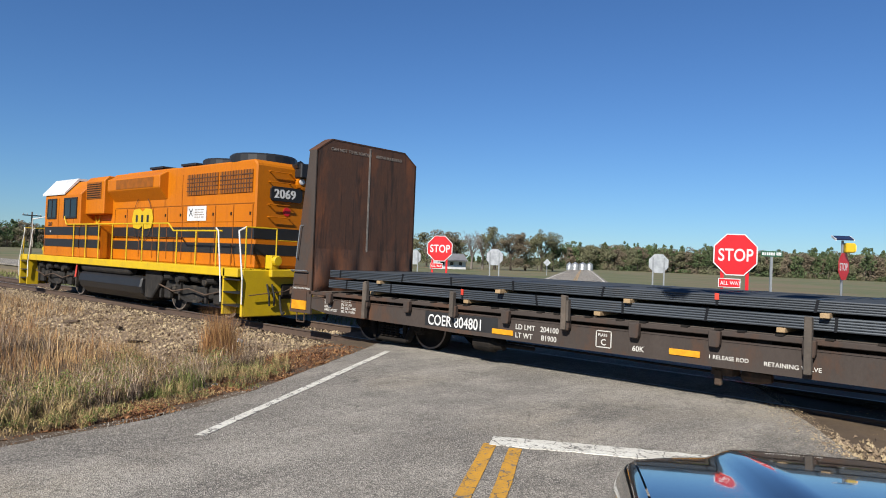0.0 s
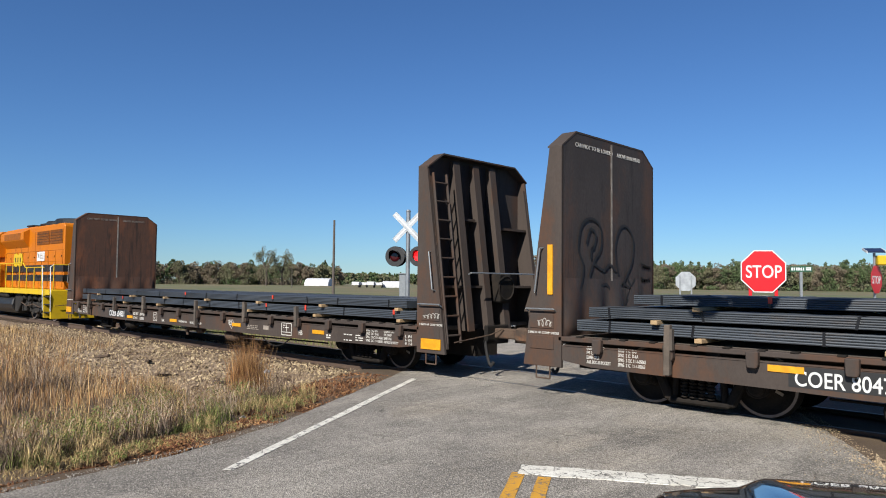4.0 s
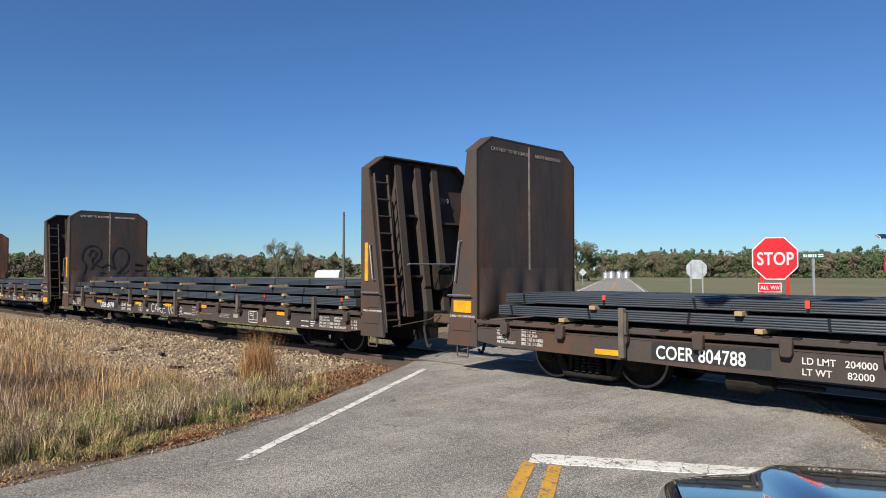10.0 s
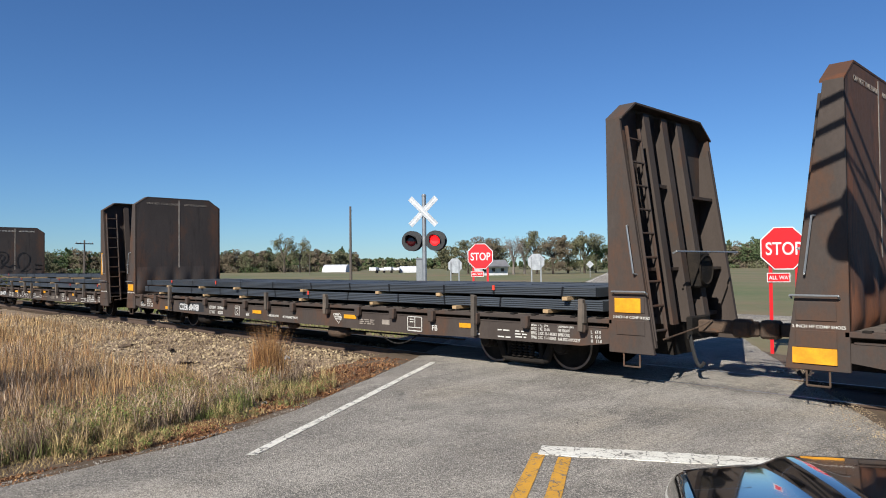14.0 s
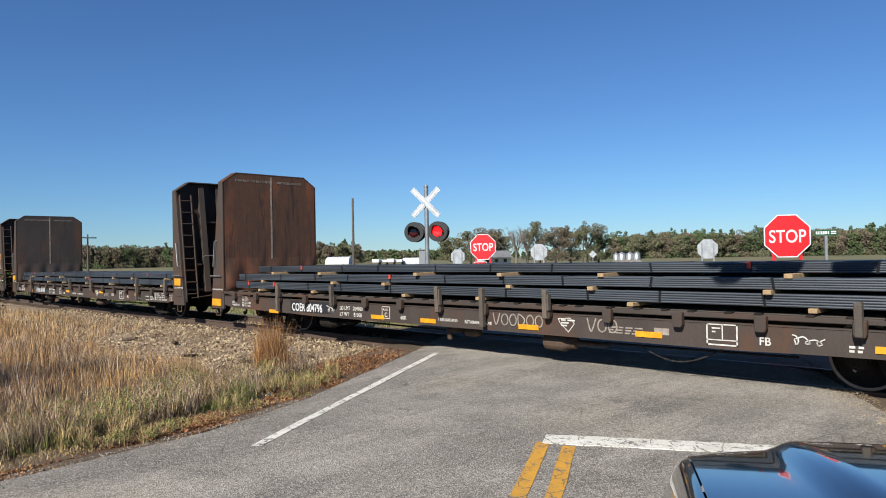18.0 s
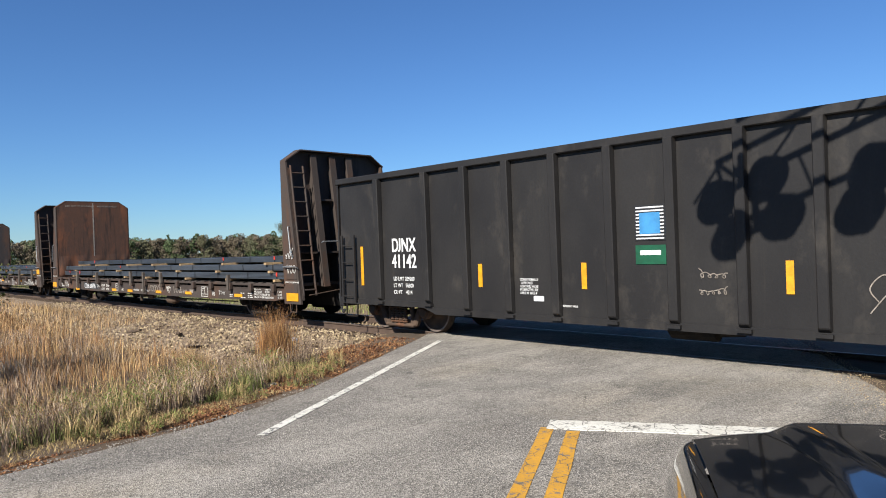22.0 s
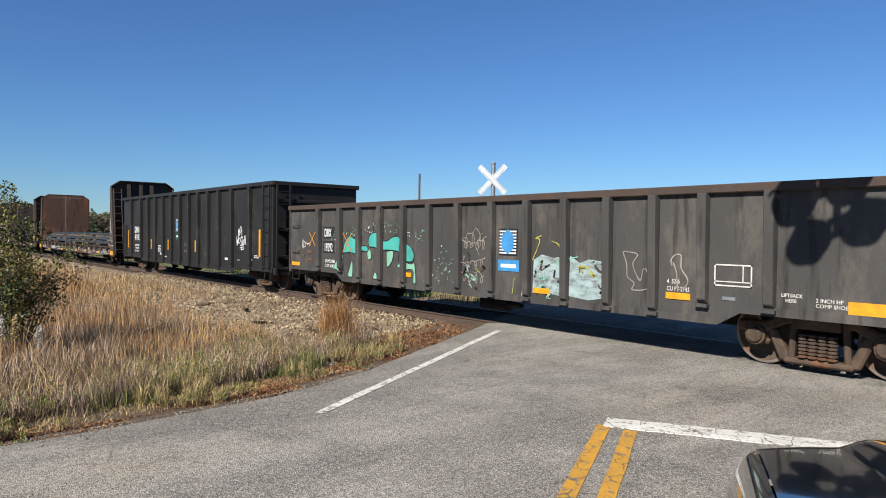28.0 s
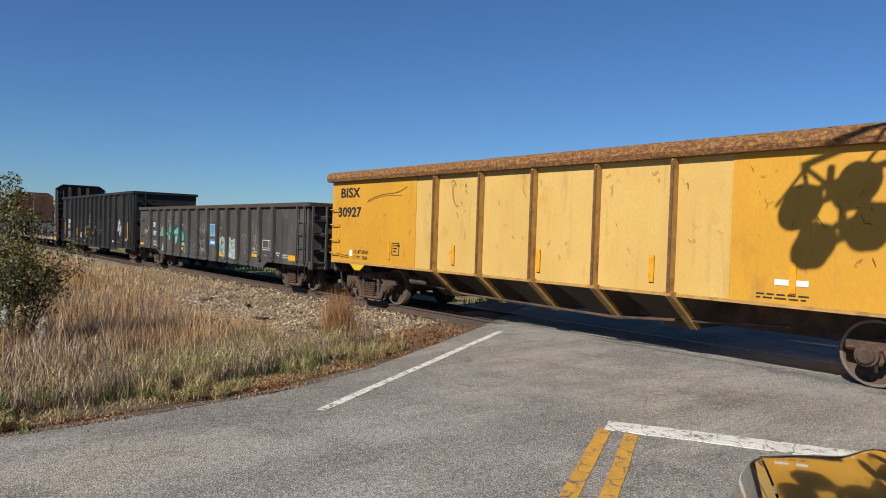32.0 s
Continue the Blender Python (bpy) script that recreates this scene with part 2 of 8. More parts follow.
M = dict(
    asphalt=asphalt_mat("asphalt", (0.285, 0.262, 0.226), (0.16, 0.147, 0.13)),
    face_brown=mat("face_brown", (0.0496, 0.0408, 0.0376), 0.72, col2=(0.0376, 0.0312, 0.0288), spec=0.3, scale=1.1, bump=0.15, grain=30, stain=(0.082, 0.042, 0.026), stain_scale=0.8, stain_amount=0.5, stretch=(1, 1, 0.5), scuff=(0.0208, 0.0176, 0.016), scuff_amount=0.25),
    face_rust=mat("face_rust", (0.10, 0.046, 0.027), 0.78, col2=(0.0448, 0.0336, 0.0288), spec=0.3, scale=0.8, bump=0.2, grain=30, stain=(0.175, 0.062, 0.026), stain_scale=0.8, stain_amount=0.5, stretch=(1, 1, 0.4), scuff=(0.024, 0.0184, 0.016), scuff_amount=0.4),
    stake_timber=mat("stake_timber", (0.084, 0.068, 0.0544), 0.9, col2=(0.056, 0.0464, 0.0376), scale=4, bump=0.4, grain=50),
    scrape_brown=mat("scrape_brown", (0.072, 0.036, 0.016), 0.8, col2=(0.16, 0.072, 0.024), scale=12),
    worn_orange=mat("worn_orange", (0.5, 0.2, 0.015), 0.7, col2=(0.3, 0.13, 0.02), scale=9, stain=(0.06, 0.05, 0.04), stain_scale=12, stain_amount=0.2),
    yellow_drip=mat("yellow_drip", (0.336, 0.32, 0.064), 0.7, col2=(0.16, 0.144, 0.04), scale=6),
    dead_stem=mat("dead_stem", (0.15, 0.105, 0.072), 0.9, col2=(0.08, 0.057, 0.042), scale=0.8, island=0.6, spec=0.12),
    # A darker orange for the locomotive's grilles and panel seams.
    loco_dark_orange=mat("loco_dark_orange", (0.264, 0.08, 0.0064), 0.6, col2=(0.176, 0.06, 0.0096), scale=5, spec=0.2),
    white_paint=paint_mat("white_paint", (0.608, 0.592, 0.528), (0.496, 0.472, 0.408)),
    yellow_paint=paint_mat("yellow_paint", (0.512, 0.256, 0.02), (0.4, 0.208, 0.024)),
    reed=mat("reed", (0.404, 0.272, 0.141), 0.85, col2=(0.258, 0.156, 0.0814), scale=0.6, island=0.75, spec=0.12),
    sedge=mat("sedge", (0.342, 0.171, 0.0723), 0.85, col2=(0.237, 0.135, 0.0638), scale=0.8, island=0.6, spec=0.12),
    grey_reed=mat("grey_reed", (0.386, 0.29, 0.215), 0.9, col2=(0.175, 0.128, 0.0946), scale=0.8, island=0.8, spec=0.12),
    weed=mat("weed", (0.115, 0.15, 0.035), 0.8, col2=(0.19, 0.19, 0.072), scale=0.8, island=0.6, spec=0.12),
    straw=mat("straw", (0.396, 0.286, 0.144), 0.85, col2=(0.292, 0.218, 0.104), scale=0.7, island=0.6, spec=0.12),
    litter=mat("litter", (0.176, 0.08, 0.04), 0.85, col2=(0.272, 0.144, 0.072), scale=2, island=0.65, spec=0.12),
    leaf=mat("leaf", (0.072, 0.092, 0.024), 0.6, col2=(0.136, 0.112, 0.036), scale=1.2, island=0.5, spec=0.12),
    brown_leaf=mat("brown_leaf", (0.22, 0.13, 0.06), 0.7, scale=1.2, island=0.5, spec=0.12),
    fluff=mat("fluff", (0.48, 0.448, 0.376), 0.9, scale=5, island=0.25),
    bark=mat("bark", (0.088, 0.068, 0.052), 0.9, scale=6, bump=0.4, grain=30),
    pine=mat("pine", (0.078, 0.112, 0.045), 0.85, col2=(0.095, 0.122, 0.06), scale=0.05, island=0.35, spec=0.2),
    # Far haze is put into the oak and autumn colours: lighter, lower contrast.
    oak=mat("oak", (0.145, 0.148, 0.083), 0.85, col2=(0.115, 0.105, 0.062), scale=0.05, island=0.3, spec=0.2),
    autumn=mat("autumn", (0.165, 0.132, 0.092), 0.85, col2=(0.11, 0.092, 0.062), scale=0.05, island=0.3, spec=0.2),
    bare_twig=mat("bare_twig", (0.176, 0.152, 0.132), 0.9, scale=0.2, island=0.3),
    roof_grey=mat("roof_grey", (0.16, 0.16, 0.168), 0.7, scale=1),
    solar=mat("solar", (0.016, 0.02, 0.048), 0.2, scale=2),
    gravel_grey=mat("gravel_grey", (0.264, 0.24, 0.208), 0.9, scale=5, island=0.3),
    soil=mat("soil", (0.068, 0.0456, 0.0272), 0.95, col2=(0.112, 0.076, 0.044), scale=1.2, bump=0.8, grain=25, stain=(0.048, 0.032, 0.02), stain_scale=2, stain_amount=0.4),
    field=mat("field", (0.08, 0.1, 0.032), 0.95, col2=(0.152, 0.124, 0.06), scale=0.06, bump=0.5, grain=2, stain=(0.16, 0.1, 0.06), stain_scale=0.035, stain_amount=0.5),
    ballast=mat("ballast", (0.345, 0.265, 0.17), 0.9, col2=(0.215, 0.155, 0.092), scale=1.5, bump=0.6, grain=30, island=0.55, stain=(0.12, 0.076, 0.044), stain_scale=0.7, stain_amount=0.25),
    tie=mat("tie", (0.06, 0.0448, 0.0336), 0.9, col2=(0.112, 0.08, 0.056), scale=3, bump=0.6, grain=40, stretch=(3, 1, 3), spec=0.2),
    rail_rust=mat("rail_rust", (0.075, 0.047, 0.031), 0.85, col2=(0.055, 0.035, 0.025), scale=5, bump=0.3, grain=50),
    rail_top=mat("rail_top", (0.272, 0.264, 0.256), 0.5, 1.0, scale=2, grain=20),
    steel_brown=mat("steel_brown", (0.0576, 0.0456, 0.0392), 0.75, col2=(0.0432, 0.0344, 0.0296), spec=0.2, scale=1.1, amount=0.5, bump=0.15, grain=30, stain=(0.096, 0.044, 0.0224), stain_scale=0.55, stain_amount=0.42, stretch=(1, 1, 0.5)),
    rusty_brown=mat("rusty_brown", (0.076, 0.0368, 0.0224), 0.8, col2=(0.0464, 0.0344, 0.0288), spec=0.2, scale=0.8, bump=0.2, grain=30, stain=(0.136, 0.048, 0.0192), stain_scale=0.7, stain_amount=0.55, stretch=(1, 1, 0.5)),
    dark_iron=mat("dark_iron", (0.0112, 0.01, 0.0092), 0.8, col2=(0.0224, 0.0176, 0.0136), scale=4, bump=0.3, grain=40, spec=0.15),
    rust_iron=mat("rust_iron", (0.092, 0.0624, 0.044), 0.85, col2=(0.048, 0.0352, 0.028), scale=4, bump=0.4, grain=40, stain=(0.16, 0.068, 0.032), stain_scale=3, stain_amount=0.3, spec=0.2),
    wheel_rim=mat("wheel_rim", (0.24, 0.192, 0.16), 0.6, 0.6, scale=6, grain=40),
    bundle=mat("bundle", (0.0624, 0.072, 0.084), 0.5, 0.3, col2=(0.036, 0.0432, 0.0512), scale=2, amount=0.5, bump=0.2, grain=30, stretch=(0.15, 1, 1), vary=0.25, stain=(0.08, 0.06, 0.044), stain_scale=2.5, stain_amount=0.1),
    strap=mat("strap", (0.0096, 0.0096, 0.0112), 0.4, 0.3),
    red_tag=mat("red_tag", (0.6, 0.048, 0.024), 0.6, scale=8),
    timber=mat("timber", (0.336, 0.232, 0.12), 0.85, col2=(0.24, 0.16, 0.088), scale=6, bump=0.3, grain=60, vary=0.2),
    old_timber=mat("old_timber", (0.112, 0.088, 0.068), 0.9, col2=(0.068, 0.0544, 0.0424), scale=4, bump=0.4, grain=50),
    reflector=mat("reflector", (0.68, 0.304, 0.008), 0.5, scale=9),
    stencil=mat("stencil", (0.576, 0.56, 0.512), 0.7, col2=(0.4, 0.384, 0.352), scale=9, grain=80),
    faded_stencil=mat("faded_stencil", (0.288, 0.248, 0.208), 0.7, col2=(0.16, 0.136, 0.112), scale=7, grain=80),
    chalk=mat("chalk", (0.656, 0.656, 0.64), 0.7, scale=9),
    black_spray=mat("black_spray", (0.0096, 0.0096, 0.0104), 0.7, scale=9),
    loco_orange=mat("loco_orange", (0.468, 0.138, 0.0016), 0.5, col2=(0.416, 0.116, 0.0024), scale=0.8, bump=0.05, grain=30, stain=(0.264, 0.076, 0.008), stain_scale=0.9, stain_amount=0.15, stretch=(1, 1, 0.4), spec=0.25, scuff=(0.32, 0.088, 0.0064), scuff_amount=0.12),
    loco_black=mat("loco_black", (0.0128, 0.0128, 0.0136), 0.5, scale=2, grain=30),
    loco_yellow=mat("loco_yellow", (0.544, 0.368, 0.0048), 0.5, col2=(0.48, 0.32, 0.008), scale=2, grain=30, stain=(0.24, 0.16, 0.04), stain_scale=2, stain_amount=0.15),
    white_gloss=mat("white_gloss", (0.64, 0.64, 0.624), 0.4, scale=3, grain=30),
    gon_black=mat("gon_black", (0.0155, 0.0145, 0.0145), 0.5, col2=(0.023, 0.0215, 0.0205), scale=0.8, bump=0.12, grain=30, spec=0.25, stain=(0.042, 0.037, 0.032), stain_scale=1.3, stain_amount=0.3, stretch=(1, 1, 0.6), scuff=(0.024, 0.0216, 0.0192), scuff_amount=0.1),
    gon_grey=mat("gon_grey", (0.062, 0.058, 0.054), 0.75, col2=(0.043, 0.040, 0.038), spec=0.25, scale=0.9, bump=0.2, grain=30, stain=(0.098, 0.085, 0.072), stain_scale=1.5, stain_amount=0.4, stretch=(1, 1, 0.5), scuff=(0.0224, 0.0192, 0.0168), scuff_amount=0.3),
    gon_rust=mat("gon_rust", (0.056, 0.0336, 0.0232), 0.85, col2=(0.04, 0.028, 0.0216), scale=2, bump=0.3, grain=30),
    car_yellow=mat("car_yellow", (0.512, 0.26, 0.016), 0.55, col2=(0.456, 0.22, 0.0144), scale=0.7, bump=0.08, grain=30, stain=(0.32, 0.144, 0.016), stain_scale=1.4, stain_amount=0.18, stretch=(1, 1, 0.6), scuff=(0.336, 0.176, 0.032), scuff_amount=0.1),
    panel_yellow=mat("panel_yellow", (0.53, 0.345, 0.10), 0.6, col2=(0.48, 0.30, 0.078), scale=0.9, bump=0.08, grain=30, stain=(0.384, 0.216, 0.048), stain_scale=1.6, stain_amount=0.16, stretch=(1, 1, 0.6), scuff=(0.368, 0.232, 0.068), scuff_amount=0.12),
    yellow_rust=mat("yellow_rust", (0.36, 0.17, 0.03), 0.85, col2=(0.10, 0.042, 0.02), scale=16, bump=0.8, grain=40, stain=(0.075, 0.03, 0.017), stain_scale=22, stain_amount=0.75, stretch=(0.7, 1, 1)),
    rib_tan=mat("rib_tan", (0.40, 0.235, 0.06), 0.7, col2=(0.30, 0.16, 0.045), scale=5, bump=0.2, grain=30, stain=(0.14, 0.06, 0.025), stain_scale=4, stain_amount=0.3),
    truck_grime=mat("truck_grime", (0.026, 0.0235, 0.021), 0.8, col2=(0.013, 0.012, 0.011), scale=5, bump=0.4, grain=40, stain=(0.075, 0.06, 0.045), stain_scale=3, stain_amount=0.3, spec=0.25),
    teal=mat("teal", (0.06, 0.352, 0.296), 0.6, col2=(0.04, 0.28, 0.24), scale=3, stain=(0.048, 0.096, 0.08), stain_scale=3, stain_amount=0.15),
    mint=mat("mint", (0.216, 0.448, 0.32), 0.6, scale=3),
    pale_paint=mat("pale_paint", (0.288, 0.376, 0.376), 0.7, col2=(0.208, 0.264, 0.256), scale=3.5, stain=(0.068, 0.0624, 0.0544), stain_scale=3.0, stain_amount=0.55, stretch=(1, 1, 2.5)),
    blue_sign=mat("blue_sign", (0.048, 0.24, 0.496), 0.5, scale=5),
    green_sign=mat("green_sign", (0.0048, 0.08, 0.036), 0.5, scale=5),
    stop_red=mat("stop_red", (0.56, 0.0096, 0.016), 0.4, col2=(0.496, 0.0096, 0.0144), scale=3),
    sign_white=mat("sign_white", (0.68, 0.68, 0.68), 0.45, scale=4),
    galvanised=mat("galvanised", (0.336, 0.352, 0.36), 0.45, 0.7, col2=(0.272, 0.288, 0.296), scale=6, grain=40),
    alu_back=mat("alu_back", (0.44, 0.464, 0.48), 0.45, 0.5, scale=4),
    signal_black=mat("signal_black", (0.012, 0.012, 0.0128), 0.5, scale=4),
    lens_dark=mat("lens_dark", (0.048, 0.0048, 0.0064), 0.15, scale=6),
    lens_red=glow("lens_red", (1.0, 0.01, 0.012), 1.6),
    amber=glow("amber", (1.0, 0.45, 0.02), 0.5),
    pole_wood=mat("pole_wood", (0.096, 0.08, 0.068), 0.9, scale=4, bump=0.3, grain=30, stretch=(3, 3, 0.4)),
    car_paint=mat("car_paint", (0.0064, 0.0072, 0.0088), 0.05, 0.0, scale=1, grain=200, coat=1.0),
    car_trim=mat("car_trim", (0.016, 0.016, 0.0168), 0.6, scale=3),
    rubber=mat("rubber", (0.016, 0.016, 0.016), 0.85, scale=6),
    glass_dark=mat("glass_dark", (0.008, 0.0096, 0.0112), 0.06, scale=1),
    barn_white=mat("barn_white", (0.6, 0.608, 0.616), 0.6, scale=1),
    silo=mat("silo", (0.44, 0.464, 0.48), 0.4, 0.6, scale=1),
)


# ---- tools ----
class Geo:
    """Points and faces of one mesh, gathered from simple shaped pieces."""

    def __init__(self):
        self.v, self.f = [], []

    def add(self, v, f):
        n = len(self.v)
        self.v += [tuple(p) for p in v]
        self.f += [tuple(i + n for i in q) for q in f]
        return self

    def box(self, x0, x1, y0, y1, z0, z1):
        v = [(x, y, z) for x in (x0, x1) for y in (y0, y1) for z in (z0, z1)]
        return self.add(v, [(0, 1, 3, 2), (4, 6, 7, 5), (0, 4, 5, 1), (2, 3, 7, 6), (0, 2, 6, 4), (1, 5, 7, 3)])

    def rod(self, a, b, r, n=8, r2=None):
        a, b = Vector(a), Vector(b)
        w = (b - a).normalized()
        u = w.orthogonal().normalized()
        s = w.cross(u)
        r2 = r if r2 is None else r2
        v = []
        for c, q in ((a, r), (b, r2)):
            for i in range(n):
                k = 2 * math.pi * i / n
                v.append(c + (u * math.cos(k) + s * math.sin(k)) * q)
        f = [(i, (i + 1) % n, n + (i + 1) % n, n + i) for i in range(n)]
        return self.add(v, f + [tuple(range(n - 1, -1, -1)), tuple(range(n, 2 * n))])

    def pipe(self, pts, r, n=6):
        for a, b in zip(pts, pts[1:]):
            self.rod(a, b, r, n)
        return self

    def prism(self, poly, axis, a, b):
        """A flat outline pushed along an axis: x (outline in y, z), y (x, z) or z (x, y)."""
        def at(p, d):
            return {"x": (d, p[0], p[1]), "y": (p[0], d, p[1]), "z": (p[0], p[1], d)}[axis]
        n = len(poly)
        v = [at(p, a) for p in poly] + [at(p, b) for p in poly]
        f = [(i, (i + 1) % n, n + (i + 1) % n, n + i) for i in range(n)]
        return self.add(v, f + [tuple(range(n - 1, -1, -1)), tuple(range(n, 2 * n))])

    def lathe(self, prof, n=16, axis="z", at=(0, 0, 0)):
        """prof: (radius, height) pairs."""
        v, f = [], []
        for r, h in prof:
            for i in range(n):
                k = 2 * math.pi * i / n
                c, s = r * math.cos(k), r * math.sin(k)
                p = {"z": (c, s, h), "y": (c, h, s), "x": (h, c, s)}[axis]
                v.append((p[0] + at[0], p[1] + at[1], p[2] + at[2]))
        for j in range(len(prof) - 1):
            for i in range(n):
                a, b = j * n + i, j * n + (i + 1) % n
                f.append((a, b, b + n, a + n))
        f += [tuple(range(n - 1, -1, -1)), tuple(range((len(prof) - 1) * n, len(prof) * n))]
        return self.add(v, f)

    def mesh(self, name, bevel=0.0):
        me = bpy.data.meshes.new(name)
        me.from_pydata(self.v, [], self.f)
        bm = bmesh.new()
        bm.from_mesh(me)
        bmesh.ops.recalc_face_normals(bm, faces=bm.faces)
        if bevel:
            sharp = [e for e in bm.edges if len(e.link_faces) == 2 and e.calc_face_angle(0) > 0.6]
            bmesh.ops.bevel(bm, geom=sharp, offset=bevel, segments=1, affect="EDGES", clamp_overlap=True)
        bm.to_mesh(me)
        bm.free()
        return me


def part(name, geo, material, parent=None, label="", bevel=0.0, at=None):
    """One mesh object under a thing or a part (or a thing of its own)."""
    me = geo.mesh(name, bevel) if isinstance(geo, Geo) else geo
    if material and not me.materials:
        me.materials.append(M[material])
    ob = new(name, me)
    if parent:
        ob.parent = parent
    if at is not None:
        ob.matrix_basis = at
    if label:
        ob["label"] = label
    return ob


def smooth(ob):
    ob.data.polygons.foreach_set("use_smooth", [True] * len(ob.data.polygons))
    return ob


def thing(name, label, category, m=None, group="", kind=""):
    ob = new(name)
    ob.empty_display_size = 0.1
    if m is not None:
        ob.matrix_basis = m
    return tagged(ob, label, category, group, kind)


def lettering(text, size, material, parent, m, name="lettering", wide=1.0, line=1.0, bold=0.022):
    """Painted characters as a thin sheet; m lays them out, x along the line, y up. A J is drawn up onto the line."""
    cu = bpy.data.curves.new("type", "FONT")
    cu.body, cu.size, cu.align_x, cu.align_y = text, size, "LEFT", "TOP_BASELINE"
    cu.space_line = line
    cu.space_character = 1.0 + 1.2 * bold
    cu.extrude = 0.0015
    cu.offset = size * 0.012
    tmp = bpy.data.objects.new("type", cu)
    me = bpy.data.meshes.new_from_object(tmp)
    bpy.data.objects.remove(tmp)
    if "J" in text:
        bm = bmesh.new()
        bm.from_mesh(me)
        left = set(bm.verts)
        while left:
            todo, isle = [left.pop()], []
            while todo:
                v = todo.pop()
                isle.append(v)
                for e in v.link_edges:
                    o = e.other_vert(v)
                    if o in left:
                        left.discard(o)
                        todo.append(o)
            lo, hi = min(v.co.y for v in isle), max(v.co.y for v in isle)
            if hi - lo > 0.8 * size:
                for v in isle:
                    v.co.y = hi - (hi - v.co.y) * 0.70 * size / (hi - lo)
        bm.to_mesh(me)
        bm.free()
    if bold > 0.03:                       # heavy type: the same strokes laid again, a little to each side
        bm = bmesh.new()
        for k, d in enumerate((-1, -0.35, 0.35, 1)):
            me.transform(Matrix.Translation((d * bold * size * 0.55, 0, 0.0004 * k)))
            bm.from_mesh(me)
            me.transform(Matrix.Translation((-d * bold * size * 0.55, 0, -0.0004 * k)))
        bm.to_mesh(me)
        bm.free()
    me.transform(Matrix.Diagonal((wide, 1, 1, 1)))
    me.name = name
    return part(name, me, material, parent, at=m)


def near_side(x, z, v):
    """Lays writing on a car's near side: x along the train, facing the camera's side."""
    return pose(x, v, z, 90, 0, 0)


def ribbon(pts, w, y, g=None):
    """A sprayed or painted line of that width on a plane across y, from points in x and z."""
    g = g or Geo()
    pts = [Vector((p[0], p[1])) for p in pts]
    for i, (a, b) in enumerate(zip(pts, pts[1:])):
        d = (b - a)
        if d.length < 1e-6:
            continue
        d.normalize()
        s = Vector((-d.y, d.x)) * w / 2
        e = d * w * 0.35
        q = [a - e + s, b + e + s, b + e - s, a - e - s]
        o = 0.0006 * (i % 3)
        g.add([(p.x, y - 0.004 - o, p.y) for p in q], [(0, 3, 2, 1)])
    return g


def curve_pts(ctrl, n=8):
    """Points of a smooth line through the given ones."""
    out = []
    c = [ctrl[0]] + list(ctrl) + [ctrl[-1]]
    for i in range(1, len(c) - 2):
        p0, p1, p2, p3 = (Vector(q) for q in c[i - 1:i + 3])
        for k in range(n):
            t = k / n
            out.append(0.5 * ((2 * p1) + (p2 - p0) * t + (2 * p0 - 5 * p1 + 4 * p2 - p3) * t * t + (3 * p1 - p0 - 3 * p2 + p3) * t ** 3))
    return out + [Vector(ctrl[-1])]


ROAD = Vector((-0.5055, 0.8628, 0))     # the way of the road, over the crossing
SIDE = Vector((0.8628, 0.5055, 0))      # to its right


def rp(p, q, z=0.0):
    """A place by its offset across the road and its way along it."""
    v = SIDE * p + ROAD * q
    return Vector((v.x, v.y, z))


def road_pose(p, q, z=0.0, turn=0.0):
    """x to the road's right, y along the road."""
    v = rp(p, q, z)
    return pose(v.x, v.y, v.z, 0, 0, math.degrees(math.atan2(SIDE.y, SIDE.x)) + turn)


# ---- ground, road and track ----
def left_edge(q):
    """The pavement's left edge, flaring out before the crossing."""
    knots = ((-60, -60), (-6, -30), (-3.5, -24), (-1.5, -21.4), (-0.18, -20.05), (0.7, -19.6), (2.4, -18.95), (4.0, -18.65), (9, -18.6), (15, -18.9), (2000, -18.9))
    for (a, b), (c, d) in zip(knots, knots[1:]):
        if q <= c:
            return b + (d - b) * (q - a) / (c - a)
    return -18.9


RIGHT_EDGE = -11.5


def ground_height(x, y):
    p, q = SIDE.x * x + SIDE.y * y, ROAD.x * x + ROAD.y * y
    h = 0.05 * noise.noise(Vector((x * 0.35, y * 0.35, 0))) if abs(x) < 90 and abs(y) < 90 else 0.0
    on_road = left_edge(q) - 0.2 < p < RIGHT_EDGE + 0.2
    if on_road:
        return -0.06
    away = max(left_edge(q) - p, p - RIGHT_EDGE)
    near_bank = min(1.0, max(0.0, away / 0.6))
    if y < 6 and p < left_edge(q):
        ditch = min(1.0, max(0.0, (away - 0.4) / 3.0))
        base = -0.04 - 0.52 * ditch * ditch * (3 - 2 * ditch)
        return base + h * near_bank
    if p > RIGHT_EDGE and y < 4:
        return -0.05 - 0.12 * min(1.0, away / 4) + h * 0.5 * near_bank
    return -0.10 - 0.10 * min(1.0, away / 8) + h * near_bank


def lines(dense, lo, hi):
    a = list(dense)
    step, v = dense[1] - dense[0], dense[-1]
    while v < hi:
        step *= 1.25
        v += step
        a.append(v)
    step, v = dense[1] - dense[0], dense[0]
    while v > lo:
        step *= 1.25
        v -= step
        a.insert(0, v)
    return a


